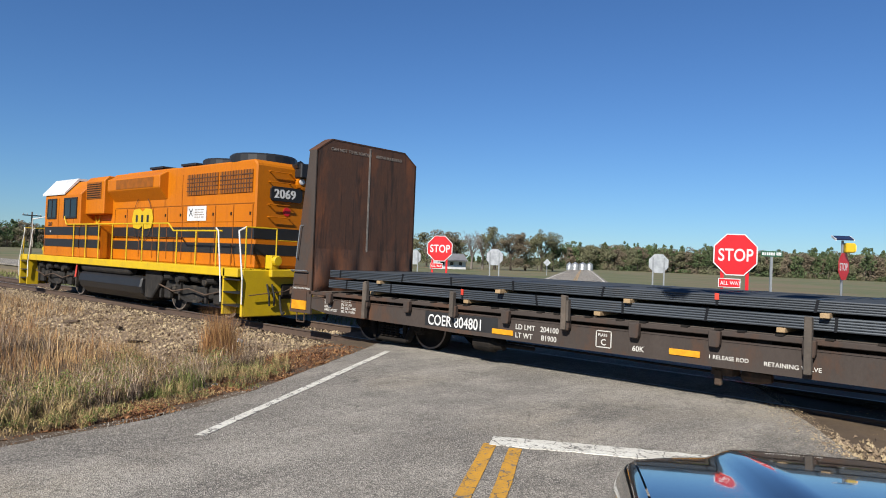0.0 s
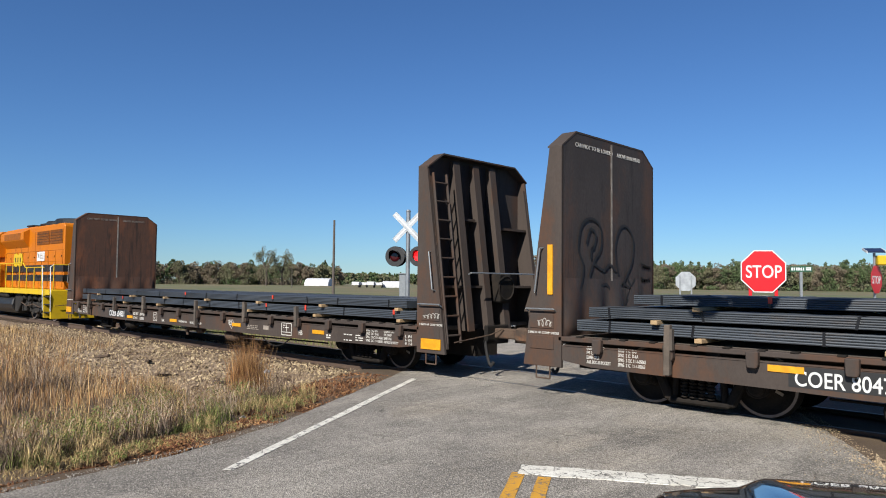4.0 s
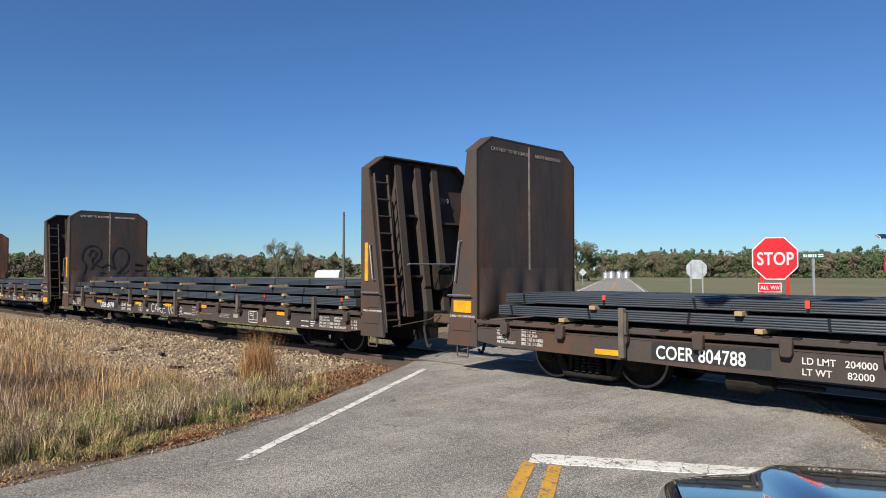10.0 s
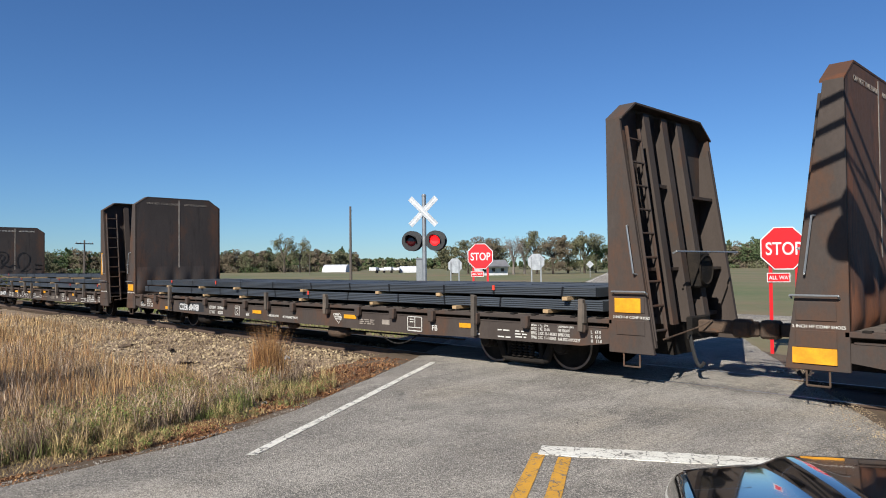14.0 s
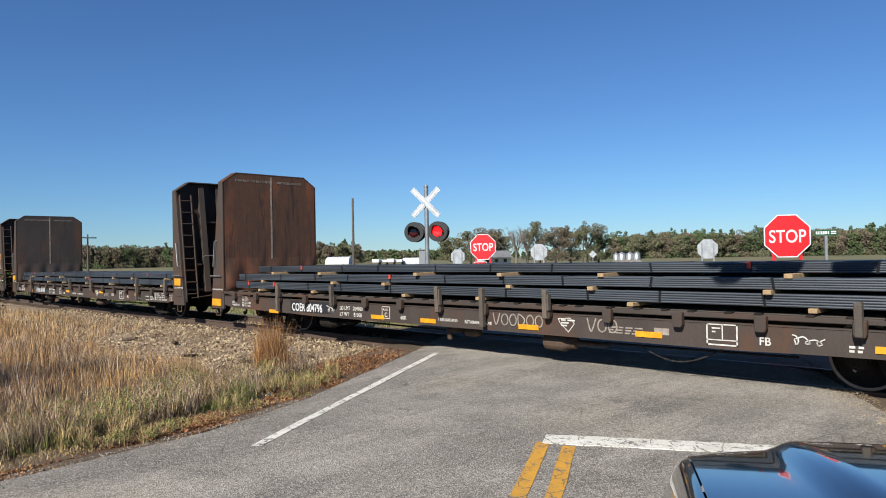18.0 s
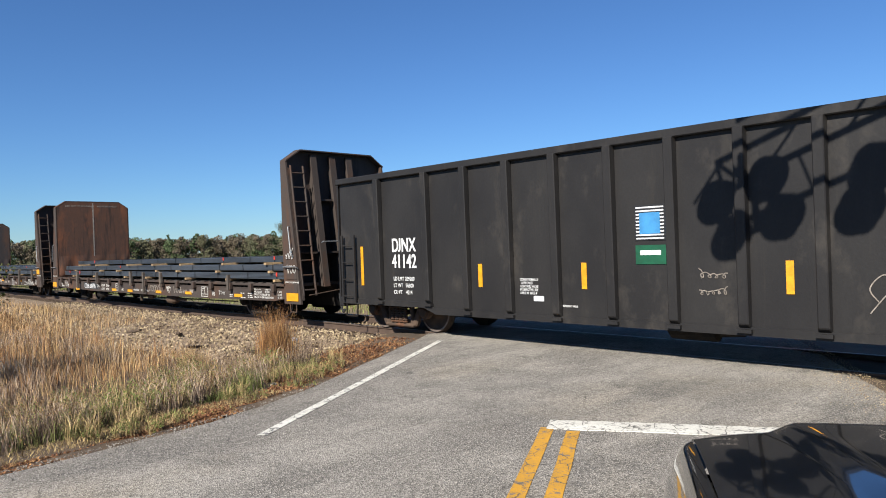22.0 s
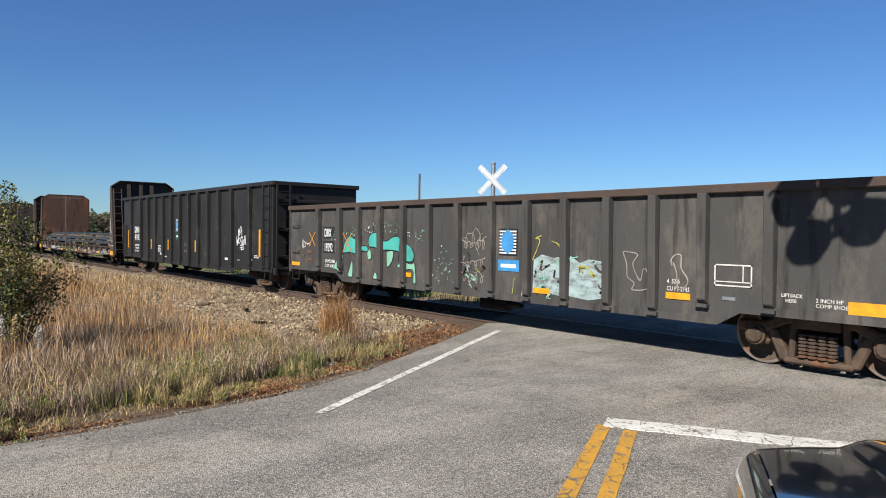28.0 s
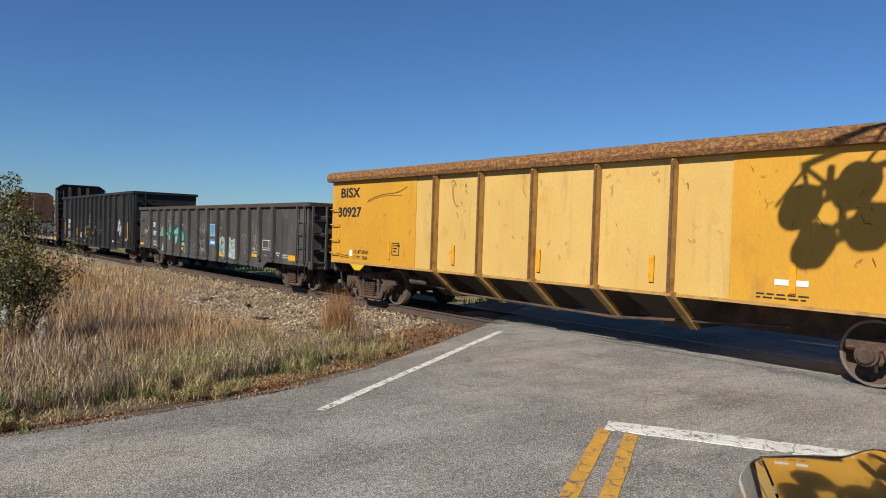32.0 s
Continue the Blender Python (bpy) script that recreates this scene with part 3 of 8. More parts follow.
def make_ground():
    xs = lines([-46 + 0.4 * i for i in range(115)], -3500, 3500)
    ys = lines([-15 + 0.4 * i for i in range(60)], -3500, 3500)
    g = Geo()
    g.v = [(x, y, ground_height(x, y)) for x in xs for y in ys]
    ny = len(ys)
    g.f = [(i * ny + j, (i + 1) * ny + j, (i + 1) * ny + j + 1, i * ny + j + 1) for i in range(len(xs) - 1) for j in range(ny - 1)]
    me = bpy.data.meshes.new("ground")
    me.from_pydata(g.v, [], g.f)
    me.materials.append(M["soil"])
    me.materials.append(M["field"])
    ids = []
    for f in me.polygons:
        c = f.center
        ids.append(0 if c.y < 4.5 and c.y > -60 and -120 < c.x < 60 else 1)
    me.polygons.foreach_set("material_index", ids)
    me.polygons.foreach_set("use_smooth", [True] * len(ids))
    tagged(new("ground", me), "flat dry ground with brown grass soil and green fields", "ground", kind="structure")


make_ground()


def road_height(x, y):
    return 0.006 * noise.noise(Vector((x * 0.5, y * 0.5, 3)))


def strip(name, label, q0, q1, step, lo, hi, lift, material, category="road"):
    g, n = Geo(), 16
    k = int((q1 - q0) / step) + 1
    for i in range(k):
        q = q0 + (q1 - q0) * i / (k - 1)
        a, b = lo(q), hi(q)
        for j in range(n + 1):
            wob = 0.05 * noise.noise(Vector((q * 1.7, j, 1))) if j in (0, n) else 0.0
            v = rp(a + (b - a) * j / n + wob, q)
            drop = 0.05 if j in (0, n) else 0.0
            g.v.append((v.x, v.y, road_height(v.x, v.y) + lift - drop))
    for i in range(k - 1):
        for j in range(n):
            a = i * (n + 1) + j
            g.f.append((a, a + 1, a + n + 2, a + n + 1))
    me = bpy.data.meshes.new(name)
    me.from_pydata(g.v, [], g.f)
    me.materials.append(M[material])
    me.polygons.foreach_set("use_smooth", [True] * len(me.polygons))
    return tagged(new(name, me), label, category, kind="structure")


road = strip("road", "worn grey asphalt country road with patches and cracks", -14, 60, 0.4, left_edge, lambda q: RIGHT_EDGE, 0.0, "asphalt")
strip("road_far", "pale grey asphalt road running straight to the horizon", 60, 1500, 12, lambda q: -18.9, lambda q: RIGHT_EDGE, 0.0, "asphalt")
strip("road_behind", "worn grey asphalt road behind the stop line", -160, -14, 4, lambda q: -18.9 if q > -60 else -18.9, lambda q: RIGHT_EDGE, -0.02, "asphalt")

side_geo = Geo().prism([(-600, 8.6), (-600, 14.8), (500, 14.8), (500, 8.6)], "z", -0.12, -0.02)
tagged(part("road_side", side_geo, "asphalt"), "grey asphalt side road along the railway", "road", kind="structure")


def marking(name, p0, p1, q0, q1, material, label, step=0.5, worn=0.012):
    """A painted line on the road, with slightly uneven edges."""
    g = Geo()
    k = max(2, int(abs(q1 - q0) / step) + 1)
    for i in range(k):
        q = q0 + (q1 - q0) * i / (k - 1)
        for p in (p0, p1):
            v = rp(p + worn * noise.noise(Vector((q * 3.1, p * 5, 7))), q)
            z = road_height(v.x, v.y)
            g.v += [(v.x, v.y, z + 0.006), (v.x, v.y, z + 0.001)]
    for i in range(k - 1):
        a = i * 4
        g.f += [(a, a + 4, a + 6, a + 2), (a, a + 1, a + 5, a + 4), (a + 2, a + 6, a + 7, a + 3)]
    return tagged(part(name, g, material), label, "road marking", kind="structure")


marking("edge_line", -18.03, -17.915, 1.80, 8.58, "white_paint", "white painted edge line on the asphalt")
marking("centre_line_1", -15.25, -15.12, -14, 2.48, "yellow_paint", "yellow painted centre line on the asphalt")
marking("centre_line_2", -14.985, -14.855, -14, 2.38, "yellow_paint", "yellow painted centre line on the asphalt")
marking("edge_line_far_1", -18.45, -18.33, 24, 700, "white_paint", "white painted edge line of the far road", 8)
marking("edge_line_far_2", -12.05, -11.93, 24, 700, "white_paint", "white painted edge line of the far road", 8)
bar = Geo()
for i in range(31):
    p = -15.19 + 3.1 * i / 30
    for q in (2.43, 2.77):
        v = rp(p, q + 0.03 * noise.noise(Vector((p * 7, q * 9, 2))) + 0.02 * noise.noise(Vector((p * 21, q * 9, 5))))
        z = road_height(v.x, v.y)
        bar.v += [(v.x, v.y, z + 0.009), (v.x, v.y, z + 0.001)]
for i in range(30):
    a = i * 4
    bar.f += [(a, a + 4, a + 6, a + 2), (a, a + 1, a + 5, a + 4), (a + 2, a + 6, a + 7, a + 3)]
tagged(part("stop_line", bar, "white_paint"), "cracked white painted stop line on the asphalt", "road marking", kind="structure")

RAIL_TOP = 0.005


def make_track():
    track = thing("railway_track", "single railway track with rusty rails on wooden ties", "railway track", kind="structure")
    prof = [(-0.07, -0.17), (-0.07, -0.155), (-0.012, -0.135), (-0.01, -0.045), (-0.036, -0.03), (-0.036, -0.006), (-0.03, 0)]
    prof = prof + [(-a, b) for a, b in reversed(prof)]
    for s in (-1, 1):
        r = part("rail", Geo().prism([(s * 0.754 + a, b + RAIL_TOP - 0.003) for a, b in prof], "x", -900, 400), "rail_rust", track)
        part("rail_head", Geo().prism([(s * 0.754 - 0.028, RAIL_TOP - 0.004), (s * 0.754 - 0.026, RAIL_TOP), (s * 0.754 + 0.026, RAIL_TOP), (s * 0.754 + 0.028, RAIL_TOP - 0.004)], "x", -900, 400), "rail_top", r, "polished running surface")
    tie = Geo().box(-0.115, 0.115, -1.3, 1.3, -0.17, 0).mesh("tie", 0.012)
    plate = Geo().box(-0.09, 0.09, -0.17, 0.17, 0, 0.012).mesh("tie_plate")
    rnd = random.Random(5)
    x = -96.0
    while x < 14:
        if x < -19.4 or x > -12.2:
            t = part("tie", tie, "tie", track, at=pose(x, rnd.uniform(-0.05, 0.05), RAIL_TOP - 0.185 + rnd.uniform(-0.008, 0.006), 0, 0, rnd.uniform(-1.5, 1.5)))
            if x > -52:
                for s in (-1, 1):
                    part("tie_plate", plate, "rail_rust", t, at=pose(0, s * 0.754, 0))
        x += 0.53
    return track


make_track()


def scatter_stones(name, label, count, spot, size, material, seed, category="gravel"):
    """Many small angular stones as one mesh. spot(rng) gives x, y, z."""
    rng = np.random.default_rng(seed)
    base = np.array([(1, 0, 0), (-1, 0, 0), (0, 1, 0), (0, -1, 0), (0, 0, 1), (0, 0, -1)], float)
    tri = np.array([(0, 2, 4), (2, 1, 4), (1, 3, 4), (3, 0, 4), (2, 0, 5), (1, 2, 5), (3, 1, 5), (0, 3, 5)])
    pos = np.array([spot(rng) for _ in range(count)])
    s = rng.uniform(size[0], size[1], (count, 1, 1)) * rng.uniform(0.6, 1.2, (count, 6, 1))
    a = rng.uniform(0, 6.283, count)
    ca, sa = np.cos(a), np.sin(a)
    sq = rng.uniform(0.5, 1.0, (count, 1, 3))
    v = base[None] * s * sq
    v = v + rng.normal(0, 0.25, v.shape) * s
    x = v[..., 0] * ca[:, None] - v[..., 1] * sa[:, None]
    y = v[..., 0] * sa[:, None] + v[..., 1] * ca[:, None]
    v = np.stack([x, y, v[..., 2]], -1) + pos[:, None, :]
    f = (tri[None] + (np.arange(count) * 6)[:, None, None]).reshape(-1, 3)
    me = bpy.data.meshes.new(name)
    me.from_pydata(v.reshape(-1, 3).tolist(), [], f.tolist())
    me.materials.append(M[material])
    return tagged(new(name, me), label, category, kind="stuff")


def bank_z(x, y):
    """Height of the ballast bank."""
    d = abs(y)
    return -0.19 if d < 1.75 else max(-0.19 - (d - 1.75) * 0.13, -0.95)


def make_ballast():
    for name, x0, x1 in (("ballast_bank", -900, -19.3), ("ballast_bank_2", -12.3, 400)):
        g = Geo()
        xs = [x0 + (x1 - x0) * (1 - (1 - i / 60) ** 3) for i in range(61)] if x0 < -100 else [x0 + (x1 - x0) * (i / 60) ** 3 for i in range(61)]
        ys = [-5.2 + 0.4 * i for i in range(27)]
        for x in xs:
            for y in ys:
                g.v.append((x, y, bank_z(x, y) + 0.03 * noise.noise(Vector((x * 2, y * 2, 5))) - 0.03))
        n = len(ys)
        g.f = [(i * n + j, (i + 1) * n + j, (i + 1) * n + j + 1, i * n + j + 1) for i in range(60) for j in range(n - 1)]
        tagged(part(name, g, "ballast"), "pale tan crushed stone ballast bank under the track", "ballast", kind="structure")

    def spot(rng):
        x = -19.2 - 26 * rng.random() ** 1.5
        y = rng.uniform(-4.9, 1.2)
        return x, y, bank_z(x, y) + rng.uniform(-0.02, 0.02)

    scatter_stones("ballast_stones", "loose pale tan ballast stones beside the rails", 26000, spot, (0.02, 0.05), "ballast", 3)

    def spot2(rng):
        x = -12.4 + 8 * rng.random()
        y = rng.uniform(-4.0, 1.5)
        return x, y, max(bank_z(x, y), -0.1) + rng.uniform(-0.01, 0.02)

    scatter_stones("ballast_stones_right", "loose orange tan stones at the road's edge", 3500, spot2, (0.01, 0.03), "ballast", 4)


make_ballast()



def edge_gravel():
    """Pale loose gravel where the pavement's left edge crumbles."""
    def spot(rng):
        q = rng.uniform(-5.5, 4.5)
        p = left_edge(q) + abs(rng.normal(0, 0.6)) - 0.05
        v = rp(p, q)
        return v.x, v.y, road_height(v.x, v.y) - (0.02 if p < left_edge(q) + 0.05 else 0.0)

    scatter_stones("edge_gravel", "pale loose gravel along the pavement edge", 4500, spot, (0.004, 0.011), "gravel_grey", 8)

    def spot_r(rng):
        q = rng.uniform(-1.0, 9.0)
        v = rp(RIGHT_EDGE - abs(rng.normal(0, 0.35)) + 0.1, q)
        return v.x, v.y, road_height(v.x, v.y)

    scatter_stones("edge_gravel_2", "tan loose gravel along the road's other edge", 4000, spot_r, (0.004, 0.011), "ballast", 9)


edge_gravel()
marking("centre_line_far_1", -15.33, -15.23, 26, 700, "yellow_paint", "yellow painted centre line of the far road", 8)
marking("centre_line_far_2", -15.07, -14.97, 26, 700, "yellow_paint", "yellow painted centre line of the far road", 8)


# ---- the train ----
MOVERS, WHEELS = [], []      # (thing, offset along the train, y, z) and (wheelset, x on its car, radius)


def rides(ob, u, y=0.0, z=0.0):
    MOVERS.append((ob, u, y, z))
    return ob


def wheelset_mesh(r):
    g = Geo()
    for s in (-1, 1):
        prof = [(0.09, s * 0.62), (r * 0.8, s * 0.66), (r * 0.84, s * 0.685), (r + 0.025, s * 0.69), (r + 0.02, s * 0.715), (r, s * 0.735), (r - 0.004, s * 0.825), (r * 0.87, s * 0.828), (r * 0.84, s * 0.80), (r * 0.42, s * 0.765), (0.13, s * 0.79), (0.12, s * 0.85)]
        g.lathe(prof, 32, "y")
    g.rod((0, -1.0, 0), (0, 1.0, 0), 0.075, 12)
    return g


WS = {}


def wheelset(car, x, r=0.457, material="rust_iron"):
    key = (r, material)
    if key not in WS:
        ring = Geo()
        n = 32
        v = []
        for q in (r - 0.05, r - 0.012):
            v += [(q * math.cos(2 * math.pi * i / n), -0.832, q * math.sin(2 * math.pi * i / n)) for i in range(n)]
        ring.add(v, [(i, (i + 1) % n, n + (i + 1) % n, n + i) for i in range(n)])
        chalk_mark = Geo().box(-0.02, 0.02, -0.815, -0.80, 0.15, 0.26)
        WS[key] = (wheelset_mesh(r).mesh("wheelset"), ring.mesh("rim_ring"), chalk_mark.mesh("chalk_mark"))
    a, b, c = WS[key]
    w = smooth(part("wheelset", a, material, car, at=pose(x, 0, r)))
    part("rim_ring", b, "wheel_rim", w, "worn bright rim")
    part("chalk_mark", c, "faded_stencil", w)
    WHEELS.append((w, x, r))
    return w


def side_frame_geo(v):
    g = Geo()
    h = 0.9
    for s in (-1, 1):
        arm = [(1.14, 0.50), (1.14, 0.66), (0.74, 0.66), (0.50, 0.78), (0.30, 0.78), (0.30, 0.66), (0.46, 0.64), (0.70, 0.50)]
        g.prism([(s * a, b) for a, b in arm], "y", v - 0.07, v + 0.07)
        g.prism([(s * a, b) for a, b in ((0.72, 0.56), (0.58, 0.58), (0.40, 0.22), (0.40, 0.12), (0.52, 0.12))], "y", v - 0.065, v + 0.065)
        g.prism([(s * a, b) for a, b in ((0.29, 0.72), (0.38, 0.72), (0.42, 0.16), (0.33, 0.16))], "y", v - 0.06, v + 0.06)
        g.prism([(s * a, b) for a, b in ((0.74, 0.30), (0.80, 0.54), (0.70, 0.54), (0.66, 0.36))], "y", v - 0.05, v + 0.05)
    g.box(-0.46, 0.46, v - 0.10, v + 0.10, 0.10, 0.19)
    g.box(-0.36, 0.36, v - 0.05, v + 0.05, 0.69, 0.78)
    return g


TRUCKS = {}


def truck(car, x, material="rust_iron", wheels=True):
    """A three-piece freight truck: frames, bolster, springs, bearings, brake beam and two wheelsets."""
    if material not in TRUCKS:
        frame = side_frame_geo(-1.03).mesh("side_frame", 0.03)
        prof = []
        for j in range(7):
            prof += [(0.04, 0.20 + j * 0.05), (0.064, 0.21 + j * 0.05), (0.064, 0.23 + j * 0.05), (0.04, 0.24 + j * 0.05)]
        spring = Geo().lathe(prof, 10, "z", (0, -1.1, 0))
        bolster = Geo().box(-0.3, 0.3, -1.14, 1.14, 0.60, 0.76)
        bearing = Geo().lathe([(0.15, -1.16), (0.15, -1.02)], 14, "y", (0, 0, 0.457)).lathe([(0.08, -1.21), (0.11, -1.2), (0.12, -1.16)], 12, "y", (0, 0, 0.457))
        beam = Geo().box(-0.05, 0.05, -0.7, 0.7, 0.3, 0.4)
        TRUCKS[material] = [m.mesh(n, 0.01) if isinstance(m, Geo) else m for m, n in ((frame, "side_frame"), (spring.mesh("coil_spring"), ""), (bolster, "bolster"), (bearing, "bearing"), (beam, "brake_beam"))]
    frame, spring, bolster, bearing, beam = TRUCKS[material]
    f1 = part("side_frame", frame, material, car, at=pose(x, 0, 0))
    for k in range(4):
        part("coil_spring", spring, material, f1, at=pose(-0.195 + 0.13 * k, 0, 0))
    f2 = part("side_frame", frame, material, car, at=pose(x, 0, 0, 0, 0, 180))
    for f in (f1, f2):
        for a in (-0.85, 0.85):
            part("bearing", bearing, material, f, at=pose(a, 0, 0))
    part("bolster", bolster, material, car, at=pose(x, 0, 0))
    for a in (-0.42, 0.42):
        part("brake_beam", beam, material, car, at=pose(x + a, 0, 0))
    for a in (-0.85, 0.85):
        wheelset(car, x + a, 0.457, material)


def coupler(car, x, way, shank=0.75):
    """A knuckle coupler with its shank, air hose and cut lever at a car's end; way is 1 or -1."""
    g = Geo().box(min(x, x + way * shank), max(x, x + way * shank), -0.11, 0.11, 0.74, 0.94)
    k = Geo()
    a, b = x + way * shank, x + way * (shank + 0.28)
    k.box(min(a, b), max(a, b), -0.2, 0.06, 0.70, 0.98)
    k.box(min(b, b + way * 0.1), max(b, b + way * 0.1), -0.22, -0.06, 0.72, 0.96)
    part("coupler_shank", g, "rust_iron", car, bevel=0.02)
    part("coupler_head", k, "rust_iron", car, bevel=0.04)
    part("striker", Geo().box(min(x - way * 0.05, x + way * 0.05), max(x - way * 0.05, x + way * 0.05), -0.35, 0.35, 0.62, 1.0), "dark_iron", car, bevel=0.02)
    hose = [(x + way * (0.05 + 0.25 * t), -0.42, 0.72 - 1.5 * t + 1.15 * t * t) for t in (0, 0.15, 0.3, 0.45, 0.6, 0.75, 0.9)]
    part("air_hose", Geo().pipe(hose, 0.03), "rubber", car)
    part("cut_lever", Geo().pipe([(x + way * 0.08, -1.35, 0.72), (x + way * 0.1, -0.3, 0.82), (x + way * 0.3, -0.15, 0.95)], 0.013), "rust_iron", car)


def grab(car, pts, r=0.014, material="galvanised", name="grab_iron"):
    return part(name, Geo().pipe(pts, r, 6), material, car)


FLAT_LEN, HALF, DECK, CHAMF, TOP = 20.41, 1.555, 1.0, 4.14, 4.41


def bulkhead(car, at_x, way, material, ladder, badge):
    """A tall end wall: plate, gusset sides, ribs, braces; way 1 where its inner face looks to greater x."""
    X = lambda a: at_x + way * a          # a runs from the car's end (0) to the inner face (0.76)
    box = lambda g, a, b, y0, y1, z0, z1: g.box(min(X(a), X(b)), max(X(a), X(b)), y0, y1, z0, z1)
    plate = Geo().prism([(-HALF, DECK), (-HALF, CHAMF), (-1.14, TOP), (1.14, TOP), (HALF, CHAMF), (HALF, DECK)], "x", X(0.70), X(0.76))
    wall = part("bulkhead_plate", plate, {"steel_brown": "face_brown", "rusty_brown": "face_rust"}[material], car, bevel=0.006)
    for s in (-1, 1):
        out = [(X(0.0), 0.50), (X(0.76), 0.50), (X(0.76), CHAMF - 0.01), (X(0.52), CHAMF - 0.01), (X(0.50), CHAMF - 0.18)]
        part("gusset", Geo().prism(out, "y", s * HALF - 0.03, s * HALF + 0.03), "steel_brown", car, bevel=0.006)
        part("gusset_flange", Geo().prism([(X(0.0), 0.6), (X(0.05), 0.6), (X(0.55), CHAMF - 0.2), (X(0.5), CHAMF - 0.2)], "y", s * (HALF - 0.09), s * (HALF - 0.035)), "steel_brown", car)
        for z0, z1 in ((0.78, 1.0), (1.12, 1.36)):
            lid = Geo()
            box(lid, 0.14, 0.62, s * HALF + (0.03 if s > 0 else -0.045), s * HALF + (0.045 if s > 0 else -0.03), z0, z1)
            part("tool_flap", lid, "steel_brown", car, bevel=0.006)
    for y in (-0.72, -0.12, 0.42):
        part("rib", Geo().prism([(X(0.10), DECK - 0.1), (X(0.70), DECK - 0.1), (X(0.70), TOP - 0.06), (X(0.56), TOP - 0.1)], "y", y - 0.03, y + 0.03), "steel_brown", car)
        part("rib_flange", Geo().prism([(X(0.08), DECK - 0.1), (X(0.12), DECK - 0.1), (X(0.58), TOP - 0.1), (X(0.54), TOP - 0.1)], "y", y - 0.09, y + 0.09), "steel_brown", car)
    for z, y0, y1 in ((3.12, -0.63, -0.21), (3.0, 0.51, 1.5), (1.75, -1.5, 1.5)):
        g = Geo()
        box(g, 0.22 + 0.34 * (z - 1) / 3, 0.70, y0, y1, z, z + 0.05)
        part("brace", g, "steel_brown", car)
    roof = Geo().prism([(-HALF - 0.02, CHAMF), (-1.15, TOP + 0.02), (1.15, TOP + 0.02), (HALF + 0.02, CHAMF), (HALF + 0.02, CHAMF - 0.03), (1.14, TOP - 0.01), (-1.14, TOP - 0.01), (-HALF - 0.02, CHAMF - 0.03)], "x", X(0.48), X(0.765))
    part("top_plate", roof, material, car)
    dent = Geo()
    ny, nz = 49, 13
    for i in range(ny):
        for j in range(nz):
            y, z = -1.5 + 3.0 * i / (ny - 1), DECK + 0.95 * j / (nz - 1)
            fade = min(1.0, j / 1.5) * (1 - (j / (nz - 1)) ** 2)
            push = 0.10 * fade * abs(math.sin(y * 4.6 + way)) ** 1.4 * (0.7 + 0.5 * noise.noise(Vector((y * 1.3, z, at_x))))
            dent.v.append((X(0.764 + max(0.0, push) * (1 if 0 < i < ny - 1 else 0)), y, z))
    dent.f = [(i * nz + j, (i + 1) * nz + j, (i + 1) * nz + j + 1, i * nz + j + 1) for i in range(ny - 1) for j in range(nz - 1)]
    smooth(part("dented_foot", dent, {"steel_brown": "face_brown", "rusty_brown": "face_rust"}[material], wall, "bulged and scraped foot of the plate"))
    part("centre_stripe", Geo().box(min(X(0.763), X(0.768)), max(X(0.763), X(0.768)), -0.03, 0.02, 1.9, TOP - 0.05), "faded_stencil", wall)
    if ladder:
        g = Geo()
        lean = lambda z: 0.02 + 0.44 * (z - 0.6) / 3.4
        for y in (-1.47, -1.10):
            g.pipe([(X(lean(0.7)), y, 0.7), (X(lean(4.0)), y, 4.0)], 0.03, 6)
        lad = part("ladder", g, "steel_brown", car)
        for i in range(9):
            z = 0.85 + i * 0.37
            part("rung", Geo().rod((X(lean(z) - 0.01), -1.47, z), (X(lean(z) - 0.01), -1.10, z), 0.02, 6), "steel_brown", lad)
        grab(car, [(X(0.02), -0.9, 2.02), (X(-0.04), -0.9, 2.05), (X(-0.04), 1.4, 2.05), (X(0.02), 1.4, 2.02)], 0.016)
        part("brake_wheel", Geo().lathe([(0.24, X(0.05)), (0.27, X(0.035)), (0.24, X(0.02)), (0.22, X(0.035))], 16, "x", (0, 0.3, 1.75)), "dark_iron", car)
        gb = Geo()
        box(gb, 0.06, 0.3, 0.1, 0.5, 1.45, 2.05)
        part("brake_housing", gb, "dark_iron", car, bevel=0.03)
    # hand rails and step on the near side
    grab(car, [(X(0.40), -HALF - 0.03, 2.45), (X(0.38), -HALF - 0.10, 2.44), (X(0.28), -HALF - 0.10, 1.72), (X(0.26), -HALF - 0.03, 1.70)])
    grab(car, [(X(0.10), -HALF - 0.03, 1.40), (X(0.10), -HALF - 0.10, 1.44), (X(0.66), -HALF - 0.10, 1.44), (X(0.66), -HALF - 0.03, 1.40)])
    grab(car, [(X(0.25), -HALF, 0.52), (X(0.25), -HALF, 0.30), (X(0.52), -HALF, 0.30), (X(0.52), -HALF, 0.52)], 0.014, "rust_iron", "stirrup_step")
    yel = Geo()
    a, b, z0, z1 = {"strip": (0.50, 0.60, 1.68, 2.5), "plate": (0.2, 0.64, 1.12, 1.34), "low": (0.1, 0.62, 0.58, 0.78)}[badge]
    box(yel, a, b, -HALF - 0.05, -HALF - 0.031, z0, z1)
    part("reflector_plate", yel, "reflector", car, "orange yellow reflective plate")
    t = lettering("2 INCH HF COMP SHOES", 0.055, "stencil", car, near_side(min(X(0.1), X(0.68)), 1.03, -HALF - 0.034))
    return wall


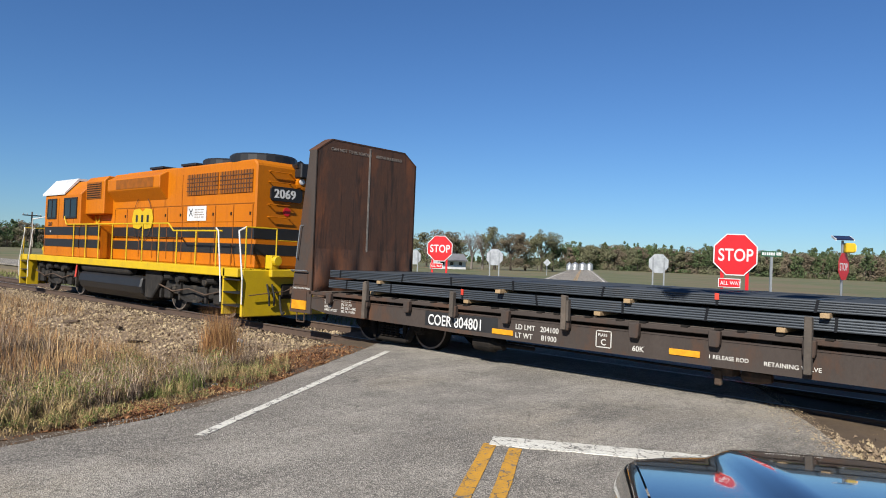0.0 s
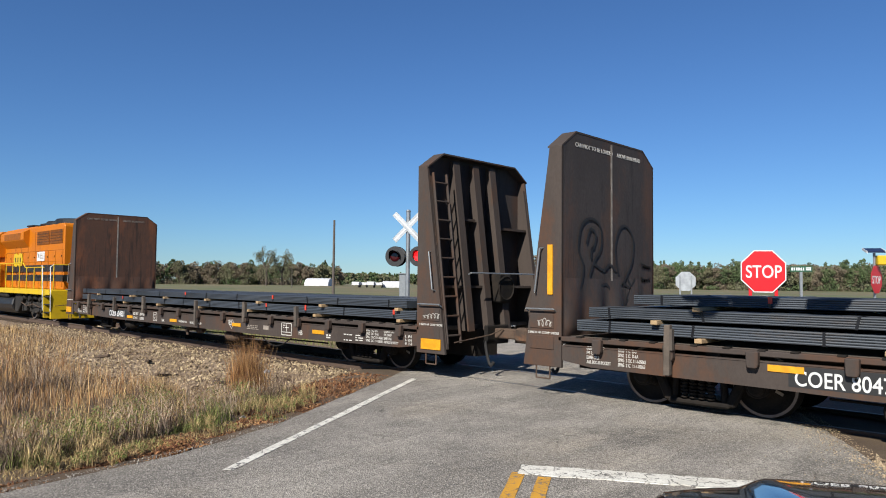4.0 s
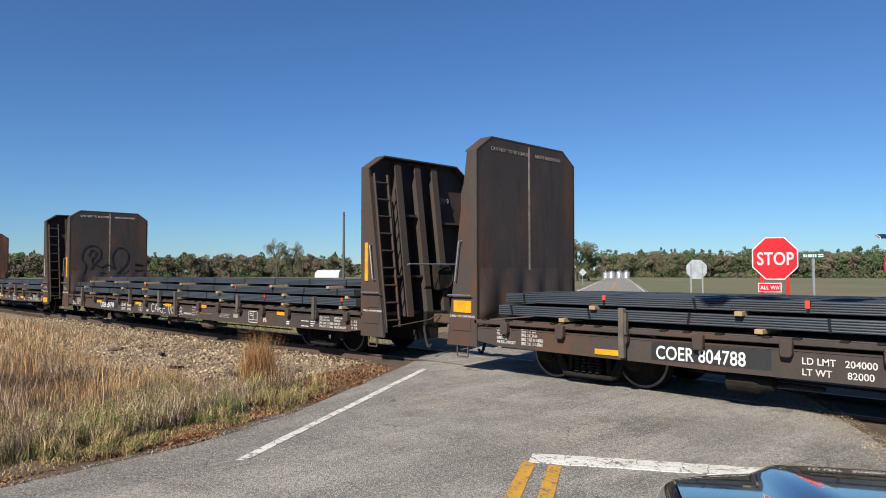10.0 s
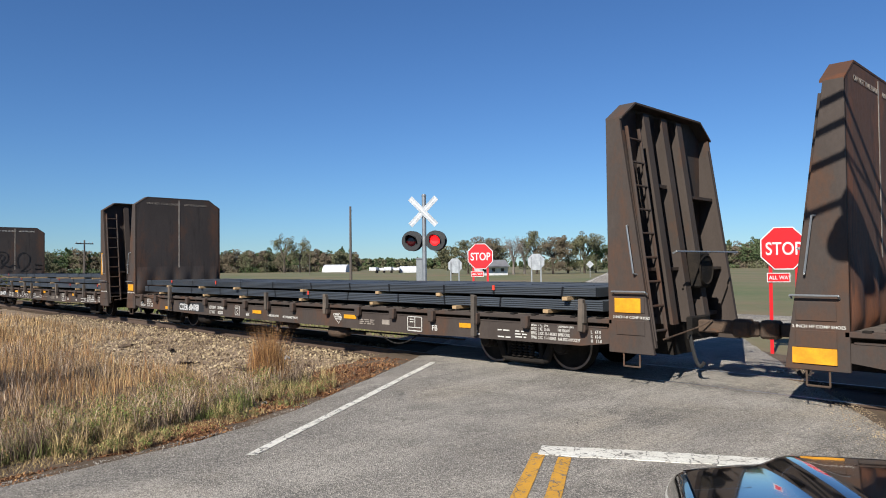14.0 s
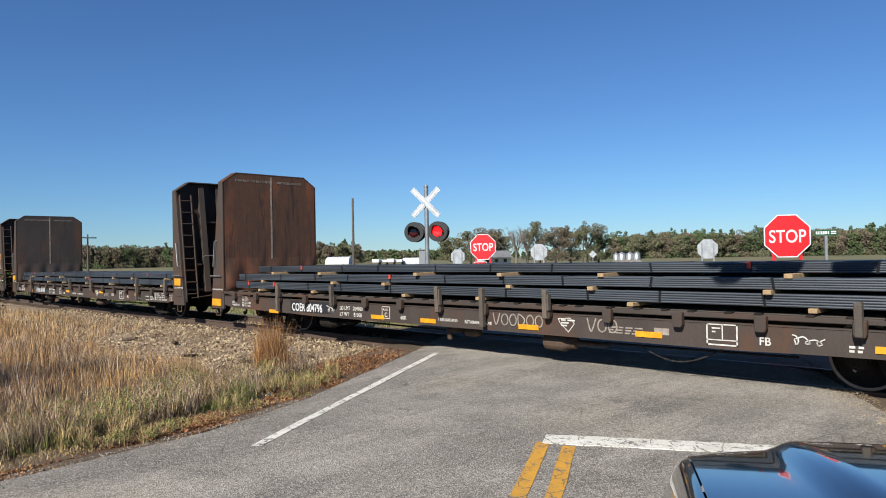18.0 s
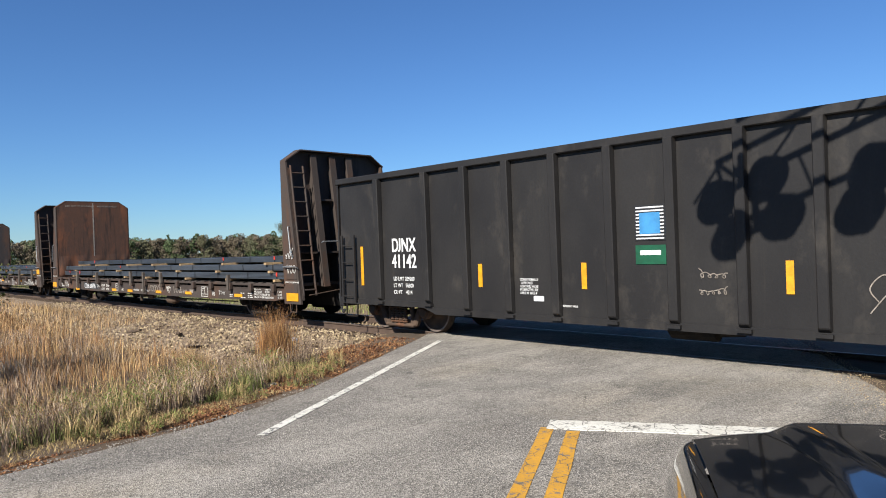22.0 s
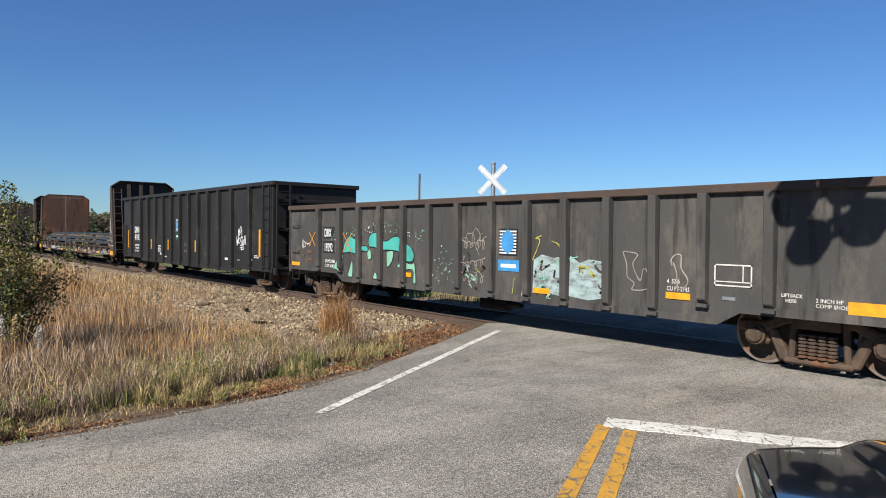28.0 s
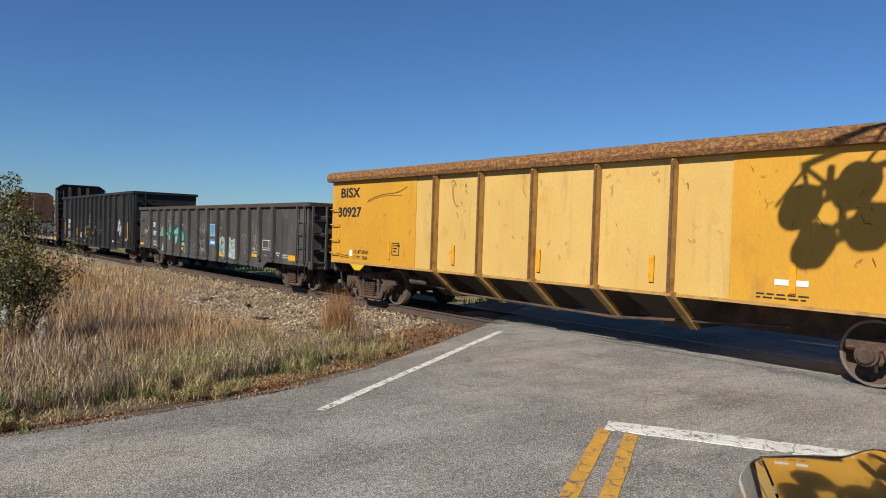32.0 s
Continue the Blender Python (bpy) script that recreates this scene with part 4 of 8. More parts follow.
def bars(car, x, z, w, rows, material="stencil", v=-HALF - 0.006, height=0.045, gap=0.075, seed=1):
    """Stencilled lines too small to read: a stack of short bars."""
    rnd = random.Random(seed)
    g = Geo()
    for i in range(rows):
        a = x
        while a < x + w * rnd.uniform(0.75, 1.0):
            b = a + rnd.uniform(0.05, 0.16)
            g.box(a, b, v - 0.003, v, z - i * gap, z - i * gap + height)
            a = b + 0.035
    return part("stencil_lines", g, material, car)


def scrawl(car, ctrl, w, material, v, name="graffiti", at=(0, 0), size=1.0):
    g = Geo()
    for line in ctrl:
        g = ribbon([(at[0] + p[0] * size, at[1] + p[1] * size) for p in curve_pts(line)], w, v, g)
    return part(name, g, material, car)


def flatcar(u, number, rust_front, rust_rear, seed, badges, stakes, plates, release):
    rnd = random.Random(seed)
    car = thing("bulkhead_flatcar", "brown bulkhead flatcar with white stencils, loaded with steel bars", "flatcar", group="flatcars of the train")
    L = FLAT_LEN
    part("deck", Geo().box(0.4, L - 0.4, -1.5, 1.5, 0.93, DECK), "old_timber", car)
    for s in (-1, 1):
        v0, v1 = (s * HALF - 0.02, s * HALF + 0.0) if s > 0 else (s * HALF, s * HALF + 0.02)
        sill = [(0.76, 0.86), (0.76, 0.62), (1.3, 0.55), (4.2, 0.52), (5.0, 0.50), (L - 5.0, 0.50), (L - 4.2, 0.52), (L - 1.3, 0.55), (L - 0.76, 0.62), (L - 0.76, 0.86)]
        part("side_sill", Geo().prism(sill, "y", v0, v1), "steel_brown", car)
        part("deck_edge", Geo().box(0.7, L - 0.7, min(s * (HALF + 0.03), s * (HALF - 0.12)), max(s * (HALF + 0.03), s * (HALF - 0.12)), 0.93, 1.005), "steel_brown", car, bevel=0.01)
        for k in range(40):
            if s < 0:
                lk = 1.0 + k * 0.475 + rnd.uniform(-0.1, 0.1)
                part("tie_down", Geo().box(lk - 0.05, lk + 0.05, -HALF - 0.04, -HALF + 0.06, 1.005, 1.025), "dark_iron", car)
        part("sill_flange", Geo().box(0.8, L - 0.8, min(s * (HALF + 0.01), s * (HALF - 0.14)), max(s * (HALF + 0.01), s * (HALF - 0.14)), 0.855, 0.875), "steel_brown", car)
    part("centre_sill", Geo().box(0.3, L - 0.3, -0.33, 0.33, 0.36, 0.92), "dark_iron", car)
    for x in (3.2, 6.6, 10.2, 13.8, 17.2):
        part("cross_bearer", Geo().box(x - 0.1, x + 0.1, -1.5, 1.5, 0.55, 0.92), "dark_iron", car)
    bulkhead(car, 0.0, 1, rust_front, True, badges[0])
    bulkhead(car, L, -1, rust_rear, True, badges[1])
    pocket = Geo().prism([(-0.08, 0.995), (0.08, 0.995), (0.075, 0.82), (0.06, 0.775), (-0.06, 0.775), (-0.075, 0.82)], "y", -HALF - 0.11, -HALF - 0.015).mesh("stake_pocket", 0.012)
    pockets = [1.45 + 1.165 * i for i in range(9)] + [12.2 + 1.165 * i for i in range(7)]
    for x in pockets:
        part("stake_pocket", pocket, "steel_brown", car, at=pose(x, 0, 0))
    for i, x in enumerate(stakes):
        h = rnd.uniform(1.2, 1.32)
        x = min(pockets, key=lambda a: abs(a - x))
        tilt = rnd.uniform(-0.02, 0.02)
        low = 0.79 if i % 3 else 0.57
        part("stake", Geo().prism([(x - 0.045, low), (x + 0.045, low), (x + 0.045 + tilt, h), (x - 0.045 + tilt, h + rnd.uniform(-0.03, 0.03))], "y", -HALF - 0.155, -HALF - 0.065), "stake_timber" if i % 2 else "old_timber", car, "weathered timber side stake", bevel=0.008)
        if i % 2 == 0:
            part("wedge", Geo().box(x + 0.05, x + 0.09, -HALF - 0.15, -HALF - 0.08, 0.93, h - 0.06), "stake_timber", car, "timber wedge beside the stake")
    for x, mt in ((L / 2 + 2.2, "rust_iron"), (L / 2 - 4.5, "dark_iron")):
        part("brake_cylinder", Geo().lathe([(0.04, x - 0.52), (0.15, x - 0.48), (0.16, x - 0.1), (0.11, x - 0.02), (0.10, x + 0.12), (0.04, x + 0.16), (0.03, x + 0.75)], 16, "x", (0, -1.25, 0.36)), mt, car)
    part("valve_bracket", Geo().box(9.45, 9.75, -1.3, -1.0, 0.36, 0.5).box(9.5, 9.6, -1.32, -1.25, 0.22, 0.44), "rust_iron", car, "dusty valve under the sill", bevel=0.015)
    part("valve_body", Geo().lathe([(0.05, 9.8), (0.09, 9.85), (0.1, 10.05), (0.06, 10.2)], 10, "x", (0, -1.1, 0.38)), "rust_iron", car)
    chain = Geo()
    for k in range(22):
        a = 13.75 + k * 0.06
        zz, zn = (0.44 - 0.20 * math.sin(math.pi * j / 21) for j in (k, k + 1))
        chain.rod((a, -1.37, zz), (a + 0.062, -1.37, zn), 0.014 if k % 2 else 0.007, 6)
    part("chain", chain, "truck_grime", car, "hanging rusty chain")
    part("brake_rod", Geo().pipe([(4.5, -0.9, 0.38), (L / 2, -0.95, 0.34), (L - 4.5, -0.9, 0.38)], 0.02), "dark_iron", car)
    for x in (1.91 + 0.9, 18.46 - 0.9):
        truck(car, x, "dark_iron")
    coupler(car, 0.05, -1, 0.62)
    coupler(car, L - 0.05, 1, 0.62)
    # writing
    v = -HALF - 0.003
    mark, num = number
    lettering(mark + " " + num, 0.27, "chalk", car, near_side(4.27, 0.60, v), wide=0.8)
    part("number_panel", Geo().box(4.2, 5.9, v + 0.0005, v + 0.0025, 0.575, 0.84), "car_trim", car, "dark painted panel behind the number")
    lettering("LD LMT   204000\nLT WT     82000" if seed == 3 else "LD LMT   204100\nLT WT     81900", 0.12, "stencil", car, near_side(6.27, 0.70, v), wide=0.95, line=1.16)
    bx = Geo()
    for a, b, c, d in ((7.78, 7.795, 0.57, 0.83), (8.03, 8.045, 0.57, 0.83), (7.78, 8.045, 0.57, 0.585), (7.78, 8.045, 0.815, 0.83)):
        bx.box(a, b, v - 0.003, v, c, d)
    part("plate_box", bx, "stencil", car)
    lettering("PLATE", 0.062, "stencil", car, near_side(7.815, 0.74, v), wide=0.9)
    lettering("C", 0.13, "stencil", car, near_side(7.865, 0.61, v))
    lettering("60K", 0.11, "stencil", car, near_side(8.38, 0.58, v))
    lettering("1 RELEASE ROD", 0.075, "stencil", car, near_side(release, 0.61, v))
    if seed != 2:
        lettering("RETAINING VALVE", 0.08, "stencil", car, near_side(release + 0.72, 0.60, v))
    lettering("FB", 0.15, "stencil", car, near_side(15.64, 0.60, v))
    frame = Geo()
    for a, b, c, d in ((14.92, 14.94, 0.55, 0.85), (15.34, 15.36, 0.55, 0.85), (15.14, 15.155, 0.63, 0.85), (14.92, 15.36, 0.55, 0.57), (14.92, 15.36, 0.62, 0.635), (14.92, 15.36, 0.835, 0.85)):
        frame.box(a, b, v - 0.003, v, c, d)
    part("consolidated_stencil", frame, "stencil", car)
    state = Geo()
    ribbon([(12.38, 0.79), (12.62, 0.81), (12.7, 0.72), (12.58, 0.58), (12.42, 0.72), (12.38, 0.79)], 0.012, v, state)
    if seed != 2:
        part("outline_mark", state, "stencil", car)
    lettering("SPRG  7 IC  D-6\nSPRG  2 IC  D-6A\nSPRG  2 OC 11-1-05062\nSPRG  2 IC  11-1-05063", 0.072, "stencil", car, near_side(18.1, 0.82, v), wide=0.72)
    lettering("CUSHION UNIT\nFMI 15KN1F\nE69BE CPLR\nAAR EOC-10 POCKET", 0.072, "stencil", car, near_side(18.66, 0.82, v), wide=0.62)
    lettering("L   67-0\nIL  62-0\nH   11-8", 0.072, "stencil", car, near_side(19.3, 0.76, v), wide=0.8)
    lettering("CUSHION UNIT\nFMI 15KN1F\nE69BE CPLR\nAAR EOC-10 POCKET", 0.072, "stencil", car, near_side(1.22, 0.83, v), wide=0.6)
    lettering("SPRG  7 IC  D-5\nSPRG  2 IC  D-6A\nSPRG  2 OC 11-1-05062\nSPRG  2 IC  11-1-05063", 0.072, "stencil", car, near_side(1.77, 0.83, v), wide=0.62)
    bars(car, 13.35, 0.70, 0.55, 3, "faded_stencil", height=0.022, gap=0.042, seed=seed + 2)
    part("label_plate", Geo().box(14.12, 14.36, v - 0.004, v, 0.64, 0.74), "faded_stencil", car, "dirty paper label")
    if seed != 2:
        bars(car, 12.44, 0.76, 0.2, 3, "stencil", height=0.025, gap=0.045, seed=seed + 5)
    bars(car, 17.35, 0.70, 0.25, 2, "stencil", height=0.022, gap=0.12, seed=seed + 6)
    bars(car, 17.75, 0.70, 0.2, 3, "stencil", height=0.022, gap=0.05, seed=seed + 7)
    bars(car, 15.0, 0.78, 0.1, 2, "stencil", height=0.02, gap=0.05, seed=seed + 8)
    bars(car, 16.72, 0.64, 0.12, 2, "stencil", height=0.03, gap=0.05, seed=seed + 3)
    for x, z in plates:
        part("reflector_plate", Geo().box(x, x + 0.44, v - 0.012, v, z, z + 0.085), "reflector", car, "orange yellow reflective plate")
    # small stencils across the top of the loading face
    lettering("CAN NOT TO BE LOADED", 0.1, "stencil" if seed == 2 else "faded_stencil", car, pose(0.766, -1.18, TOP - 0.24, 90, 0, 90))
    lettering("ABOVE BULKHEAD", 0.1, "stencil" if seed == 2 else "faded_stencil", car, pose(0.766, 0.18, TOP - 0.24, 90, 0, 90))
    return rides(car, u, 0, RAIL_TOP)


def bundle_geo(length, w, h):
    """A pack of long steel bars: its outline is a row of rounds with grooves between, on the near side and on top."""
    n, m = 5, int(w / h * 5)
    out = []
    r = h / n / 2
    for i in range(n):
        c = h - r - 2 * r * i
        out += [(-w / 2 + r * 1.1, c + r), (-w / 2 + r * 0.3, c + r * 0.72), (-w / 2, c), (-w / 2 + r * 0.3, c - r * 0.72)]
    out += [(-w / 2 + r, 0), (w / 2, 0), (w / 2, h - r)]
    k = w / m / 2
    for i in range(m - 1, 0, -1):
        x = -w / 2 + k + 2 * k * i
        out += [(x + k * 0.95, h - k * 0.9), (x + k * 0.6, h - k * 0.3), (x, h), (x - k * 0.6, h - k * 0.3)]
    return Geo().prism(out, "x", 0, length)


def load(u, layers, seed):
    """Layers of steel bar bundles on a flatcar, strapped, with timber between; layers: (z, height, y places, x start, length)."""
    rnd = random.Random(seed)
    for z, h, places, x0, length in layers:
        for k, (y, w) in enumerate(places):
            dx = rnd.uniform(-0.12, 0.12)
            ob = part("bundled_steel", bundle_geo(length, w, h), "bundle", None)
            tagged(ob, "strapped bundle of long blue-grey steel bars", "steel bundle", group="steel bundles on the flatcars")
            n = int(length / 1.5)
            for i in range(n):
                x = 0.5 + i * (length - 1.0) / (n - 1) + rnd.uniform(-0.25, 0.25)
                lean = rnd.uniform(-0.04, 0.04)
                g = Geo()
                e = 0.006
                for a, b, c, d in ((-w / 2 - e, -w / 2, -e, h + e), (-w / 2, w / 2, h, h + e)):
                    g.add([(x - 0.018, a, c), (x + 0.018, a, c), (x + 0.018 + lean, a, d), (x - 0.018 + lean, a, d), (x - 0.018, b, c), (x + 0.018, b, c), (x + 0.018 + lean, b, d), (x - 0.018 + lean, b, d)],
                          [(0, 1, 2, 3), (4, 7, 6, 5), (0, 4, 5, 1), (1, 5, 6, 2), (2, 6, 7, 3), (3, 7, 4, 0)])
                part("strap", g, "strap", ob)
                if k == 0 and rnd.random() < 0.2:
                    zz = h * rnd.uniform(0.35, 0.6)
                    part("tag", Geo().box(x - 0.03, x + 0.03, -w / 2 - 0.014, -w / 2 - 0.007, zz, h + 0.012), "red_tag", ob, "red plastic tag")
            rides(ob, u + x0 + dx, y, RAIL_TOP + z)
        for i in range(7):
            x = 1.5 + i * (length - 2.0) / 6 + rnd.uniform(-0.5, 0.5)
            t = part("timber_block", Geo().box(-0.055, 0.055, -1.38 - rnd.uniform(0, 0.12), 1.3, -0.066, -0.002), "timber", None, bevel=0.006)
            tagged(t, "pale sawn timber laid under steel bundles", "timber", group="timbers under the bundles")
            rides(t, u + x0 + x, 0, RAIL_TOP + z)


def three(h):
    return ((-0.92, 0.9), (0.0, 0.9), (0.92, 0.9))


PITCH = 22.25
c1 = flatcar(0.0, ("COER", "804801"), "rusty_brown", "steel_brown", 1, ("low", "low"), (2.6, 4.95, 7.49, 10.92, 13.24, 15.6), ((5.79, 0.58), (8.95, 0.60), (12.6, 0.65), (16.2, 0.66)), 9.5)
c2 = flatcar(PITCH, ("COER", "804799"), "steel_brown", "steel_brown", 2, ("strip", "strip"), (2.55, 7.41, 9.78, 10.9, 14.7, 18.1), ((3.95, 0.75), (7.52, 0.79), (9.84, 0.8), (12.13, 0.84), (16.3, 0.8)), 11.1)
c3 = flatcar(PITCH * 2, ("COER", "804788"), "steel_brown", "steel_brown", 3, ("plate", "plate"), (3.8, 9.89, 12.21, 16.89, 19.1), ((3.24, 0.58), (8.75, 0.66), (12.79, 0.71), (16.4, 0.70)), 9.5)
c4 = flatcar(PITCH * 3, ("COER", "804796"), "rusty_brown", "steel_brown", 4, ("low", "low"), (3.8, 6.13, 9.84, 10.86, 12.08, 16.6), ((3.2, 0.50), (7.42, 0.55), (9.0, 0.55), (11.53, 0.57), (13.81, 0.59), (17.0, 0.6)), 9.5)
for i in range(4):
    rows = [(1.10, 0.175, three(0), 1.0, 18.3), (1.33, 0.155, three(0), 1.25, 18.0)]
    if i in (1, 3):
        rows.append((1.545, 0.145, ((-0.55, 0.9), (0.45, 0.9)), 1.7, 17.2))
    load(PITCH * i, rows, 20 + i)


def gondola(u, L, top, low, mid_low, rib_at, body_mat, chord_mat, label, seed, truck_x, truck_mat, rear_x):
    """An open gondola car with ribbed sides."""
    rnd = random.Random(seed)
    car = thing("gondola_car", label, "gondola car", group="gondola cars of the train")
    W = 1.5
    cut = truck_x + 1.25
    for s in (-1, 1):
        side = [(0, top), (0, low), (cut, low), (cut + 0.35, mid_low), (L - cut - 0.35, mid_low), (L - cut, low), (L, low), (L, top)]
        part("side_sheet", Geo().prism(side, "y", min(s * W, s * (W - 0.03)), max(s * W, s * (W - 0.03))), body_mat, car)
        part("top_chord", Geo().box(-0.05, L + 0.05, min(s * (W + 0.09), s * (W - 0.06)), max(s * (W + 0.09), s * (W - 0.06)), top - 0.07, top + 0.06), chord_mat, car, bevel=0.015)
        part("side_sill", Geo().prism([(0, low - 0.02), (cut, low - 0.02), (cut + 0.35, mid_low - 0.02), (L - cut - 0.35, mid_low - 0.02), (L - cut, low - 0.02), (L, low - 0.02), (L, low + 0.10), (L - cut, low + 0.10), (L - cut - 0.35, mid_low + 0.1), (cut + 0.35, mid_low + 0.1), (cut, low + 0.1), (0, low + 0.1)], "y", min(s * (W + 0.03), s * W), max(s * (W + 0.03), s * W)), body_mat, car)
    for x in rib_at:
        d = mid_low if cut + 0.7 < x < L - cut - 0.7 else low
        for s in (-1, 1):
            v = [(x - 0.085, s * W, d + 0.06), (x + 0.085, s * W, d + 0.06), (x + 0.085, s * W, top - 0.05), (x - 0.085, s * W, top - 0.05),
                 (x - 0.07, s * (W + 0.10), d + 0.14), (x + 0.07, s * (W + 0.10), d + 0.14), (x + 0.07, s * (W + 0.13), top - 0.06), (x - 0.07, s * (W + 0.13), top - 0.06)]
            part("side_rib", Geo().add(v, [(0, 1, 2, 3), (4, 7, 6, 5), (0, 4, 5, 1), (1, 5, 6, 2), (2, 6, 7, 3), (3, 7, 4, 0)]), body_mat, car, bevel=0.012)
            if s < 0:
                part("rib_foot", Geo().box(x - 0.1, x + 0.1, -W - 0.09, -W, d + 0.02, d + 0.07), body_mat, car)
    part("floor", Geo().box(0.05, L - 0.05, -W + 0.03, W - 0.03, low + 0.1, low + 0.16), "rust_iron", car)
    for x, w in ((0, -1), (L, 1)):
        part("end_sheet", Geo().box(min(x, x - w * 0.04), max(x, x - w * 0.04), -W + 0.03, W - 0.03, low, top), body_mat, car)
        part("end_chord", Geo().box(min(x + w * 0.1, x - w * 0.06), max(x + w * 0.1, x - w * 0.06), -W - 0.06, W + 0.06, top - 0.07, top + 0.06), chord_mat, car, bevel=0.015)
        for k in range(3):
            z = low + 0.35 + k * (top - low - 0.6) / 2.4
            part("end_beam", Geo().box(min(x, x + w * 0.1), max(x, x + w * 0.1), -W + 0.1, W - 0.1, z, z + 0.12), body_mat, car, bevel=0.02)
        ladd = Geo()
        for y in (-W + 0.06, -W + 0.5):
            ladd.box(min(x + w * 0.12, x + w * 0.17), max(x + w * 0.12, x + w * 0.17), y - 0.025, y + 0.025, low - 0.1, top - 0.05)
        lad = part("ladder", ladd, body_mat, car)
        k = 0
        z = low + 0.1
        while z < top - 0.1:
            part("rung", Geo().rod((x + w * 0.15, -W + 0.06, z), (x + w * 0.15, -W + 0.5, z), 0.014, 6), body_mat, lad)
            z += 0.4
        # side ladder next to the end
        sx = x - w * 0.35
        sl = Geo()
        for a in (-0.22, 0.22):
            sl.box(sx + a - 0.025, sx + a + 0.025, -W - 0.10, -W - 0.06, low + 0.05, top - (0.05 if w > 0 else (top - low) * 0.45))
        if seed == 32 and w < 0:
            for z in (1.32, 2.05):
                grab(car, [(sx - 0.2, -W, z), (sx - 0.2, -W - 0.09, z), (sx + 0.2, -W - 0.09, z), (sx + 0.2, -W, z)], 0.014, body_mat)
        else:
            lad2 = part("ladder", sl, body_mat, car)
        z = low + 0.15
        while not (seed == 32 and w < 0) and z < top - (0.1 if w > 0 else (top - low) * 0.45):
            part("rung", Geo().rod((sx - 0.22, -W - 0.09, z), (sx + 0.22, -W - 0.09, z), 0.014, 6), body_mat, lad2)
            z += 0.38
        grab(car, [(sx - 0.2, -W, low), (sx - 0.2, -W - 0.02, low - 0.3), (sx + 0.2, -W - 0.02, low - 0.3), (sx + 0.2, -W, low)], 0.018, "dark_iron", "stirrup_step")
        coupler(car, x, w, 0.45)
        part("end_sill", Geo().box(min(x, x + w * 0.12), max(x, x + w * 0.12), -W, W, low - 0.1, low + 0.12), body_mat, car, bevel=0.02)
    part("brake_wheel", Geo().lathe([(0.24, L + 0.2), (0.28, L + 0.22), (0.24, L + 0.24), (0.22, L + 0.22)], 18, "x", (0, 0.25, low + 1.0)), "dark_iron", car)
    part("brake_housing", Geo().box(L + 0.04, L + 0.18, 0.1, 0.42, low + 0.7, low + 1.3), "dark_iron", car, bevel=0.03)
    part("centre_sill", Geo().box(0, L, -0.33, 0.33, 0.45, low), "dark_iron", car)
    part("brake_cylinder", Geo().lathe([(0.06, L / 2 - 0.5), (0.15, L / 2 - 0.42), (0.15, L / 2 + 0.3), (0.08, L / 2 + 0.34), (0.05, L / 2 + 0.7)], 14, "x", (0, -0.9, 0.42)), "dark_iron", car)
    for x in (truck_x, rear_x):
        truck(car, x, truck_mat)
    return rides(car, u, 0, RAIL_TOP)


G5U, G6U, YU = 88.80, 106.50, 124.37
g5 = gondola(G5U, 16.49, 3.38, 0.62, 0.50, (1.42, 2.92, 4.0, 5.05, 6.08, 7.15, 8.18, 9.2, 10.2, 11.2, 12.25, 13.38, 14.86), "gon_black", "gon_black", "tall black ribbed gondola car with white lettering", 31, 1.5, "rust_iron", 14.97)
g6 = gondola(G6U, 16.45, 2.57, 0.80, 0.60, (1.73, 2.85, 3.78, 4.74, 5.7, 6.66, 7.65, 8.68, 9.65, 10.58, 11.51, 12.4, 13.25, 14.25), "gon_grey", "gon_rust", "weathered dark gondola car with teal spray painting and rusty rim", 32, 1.37, "rust_iron", 14.72)


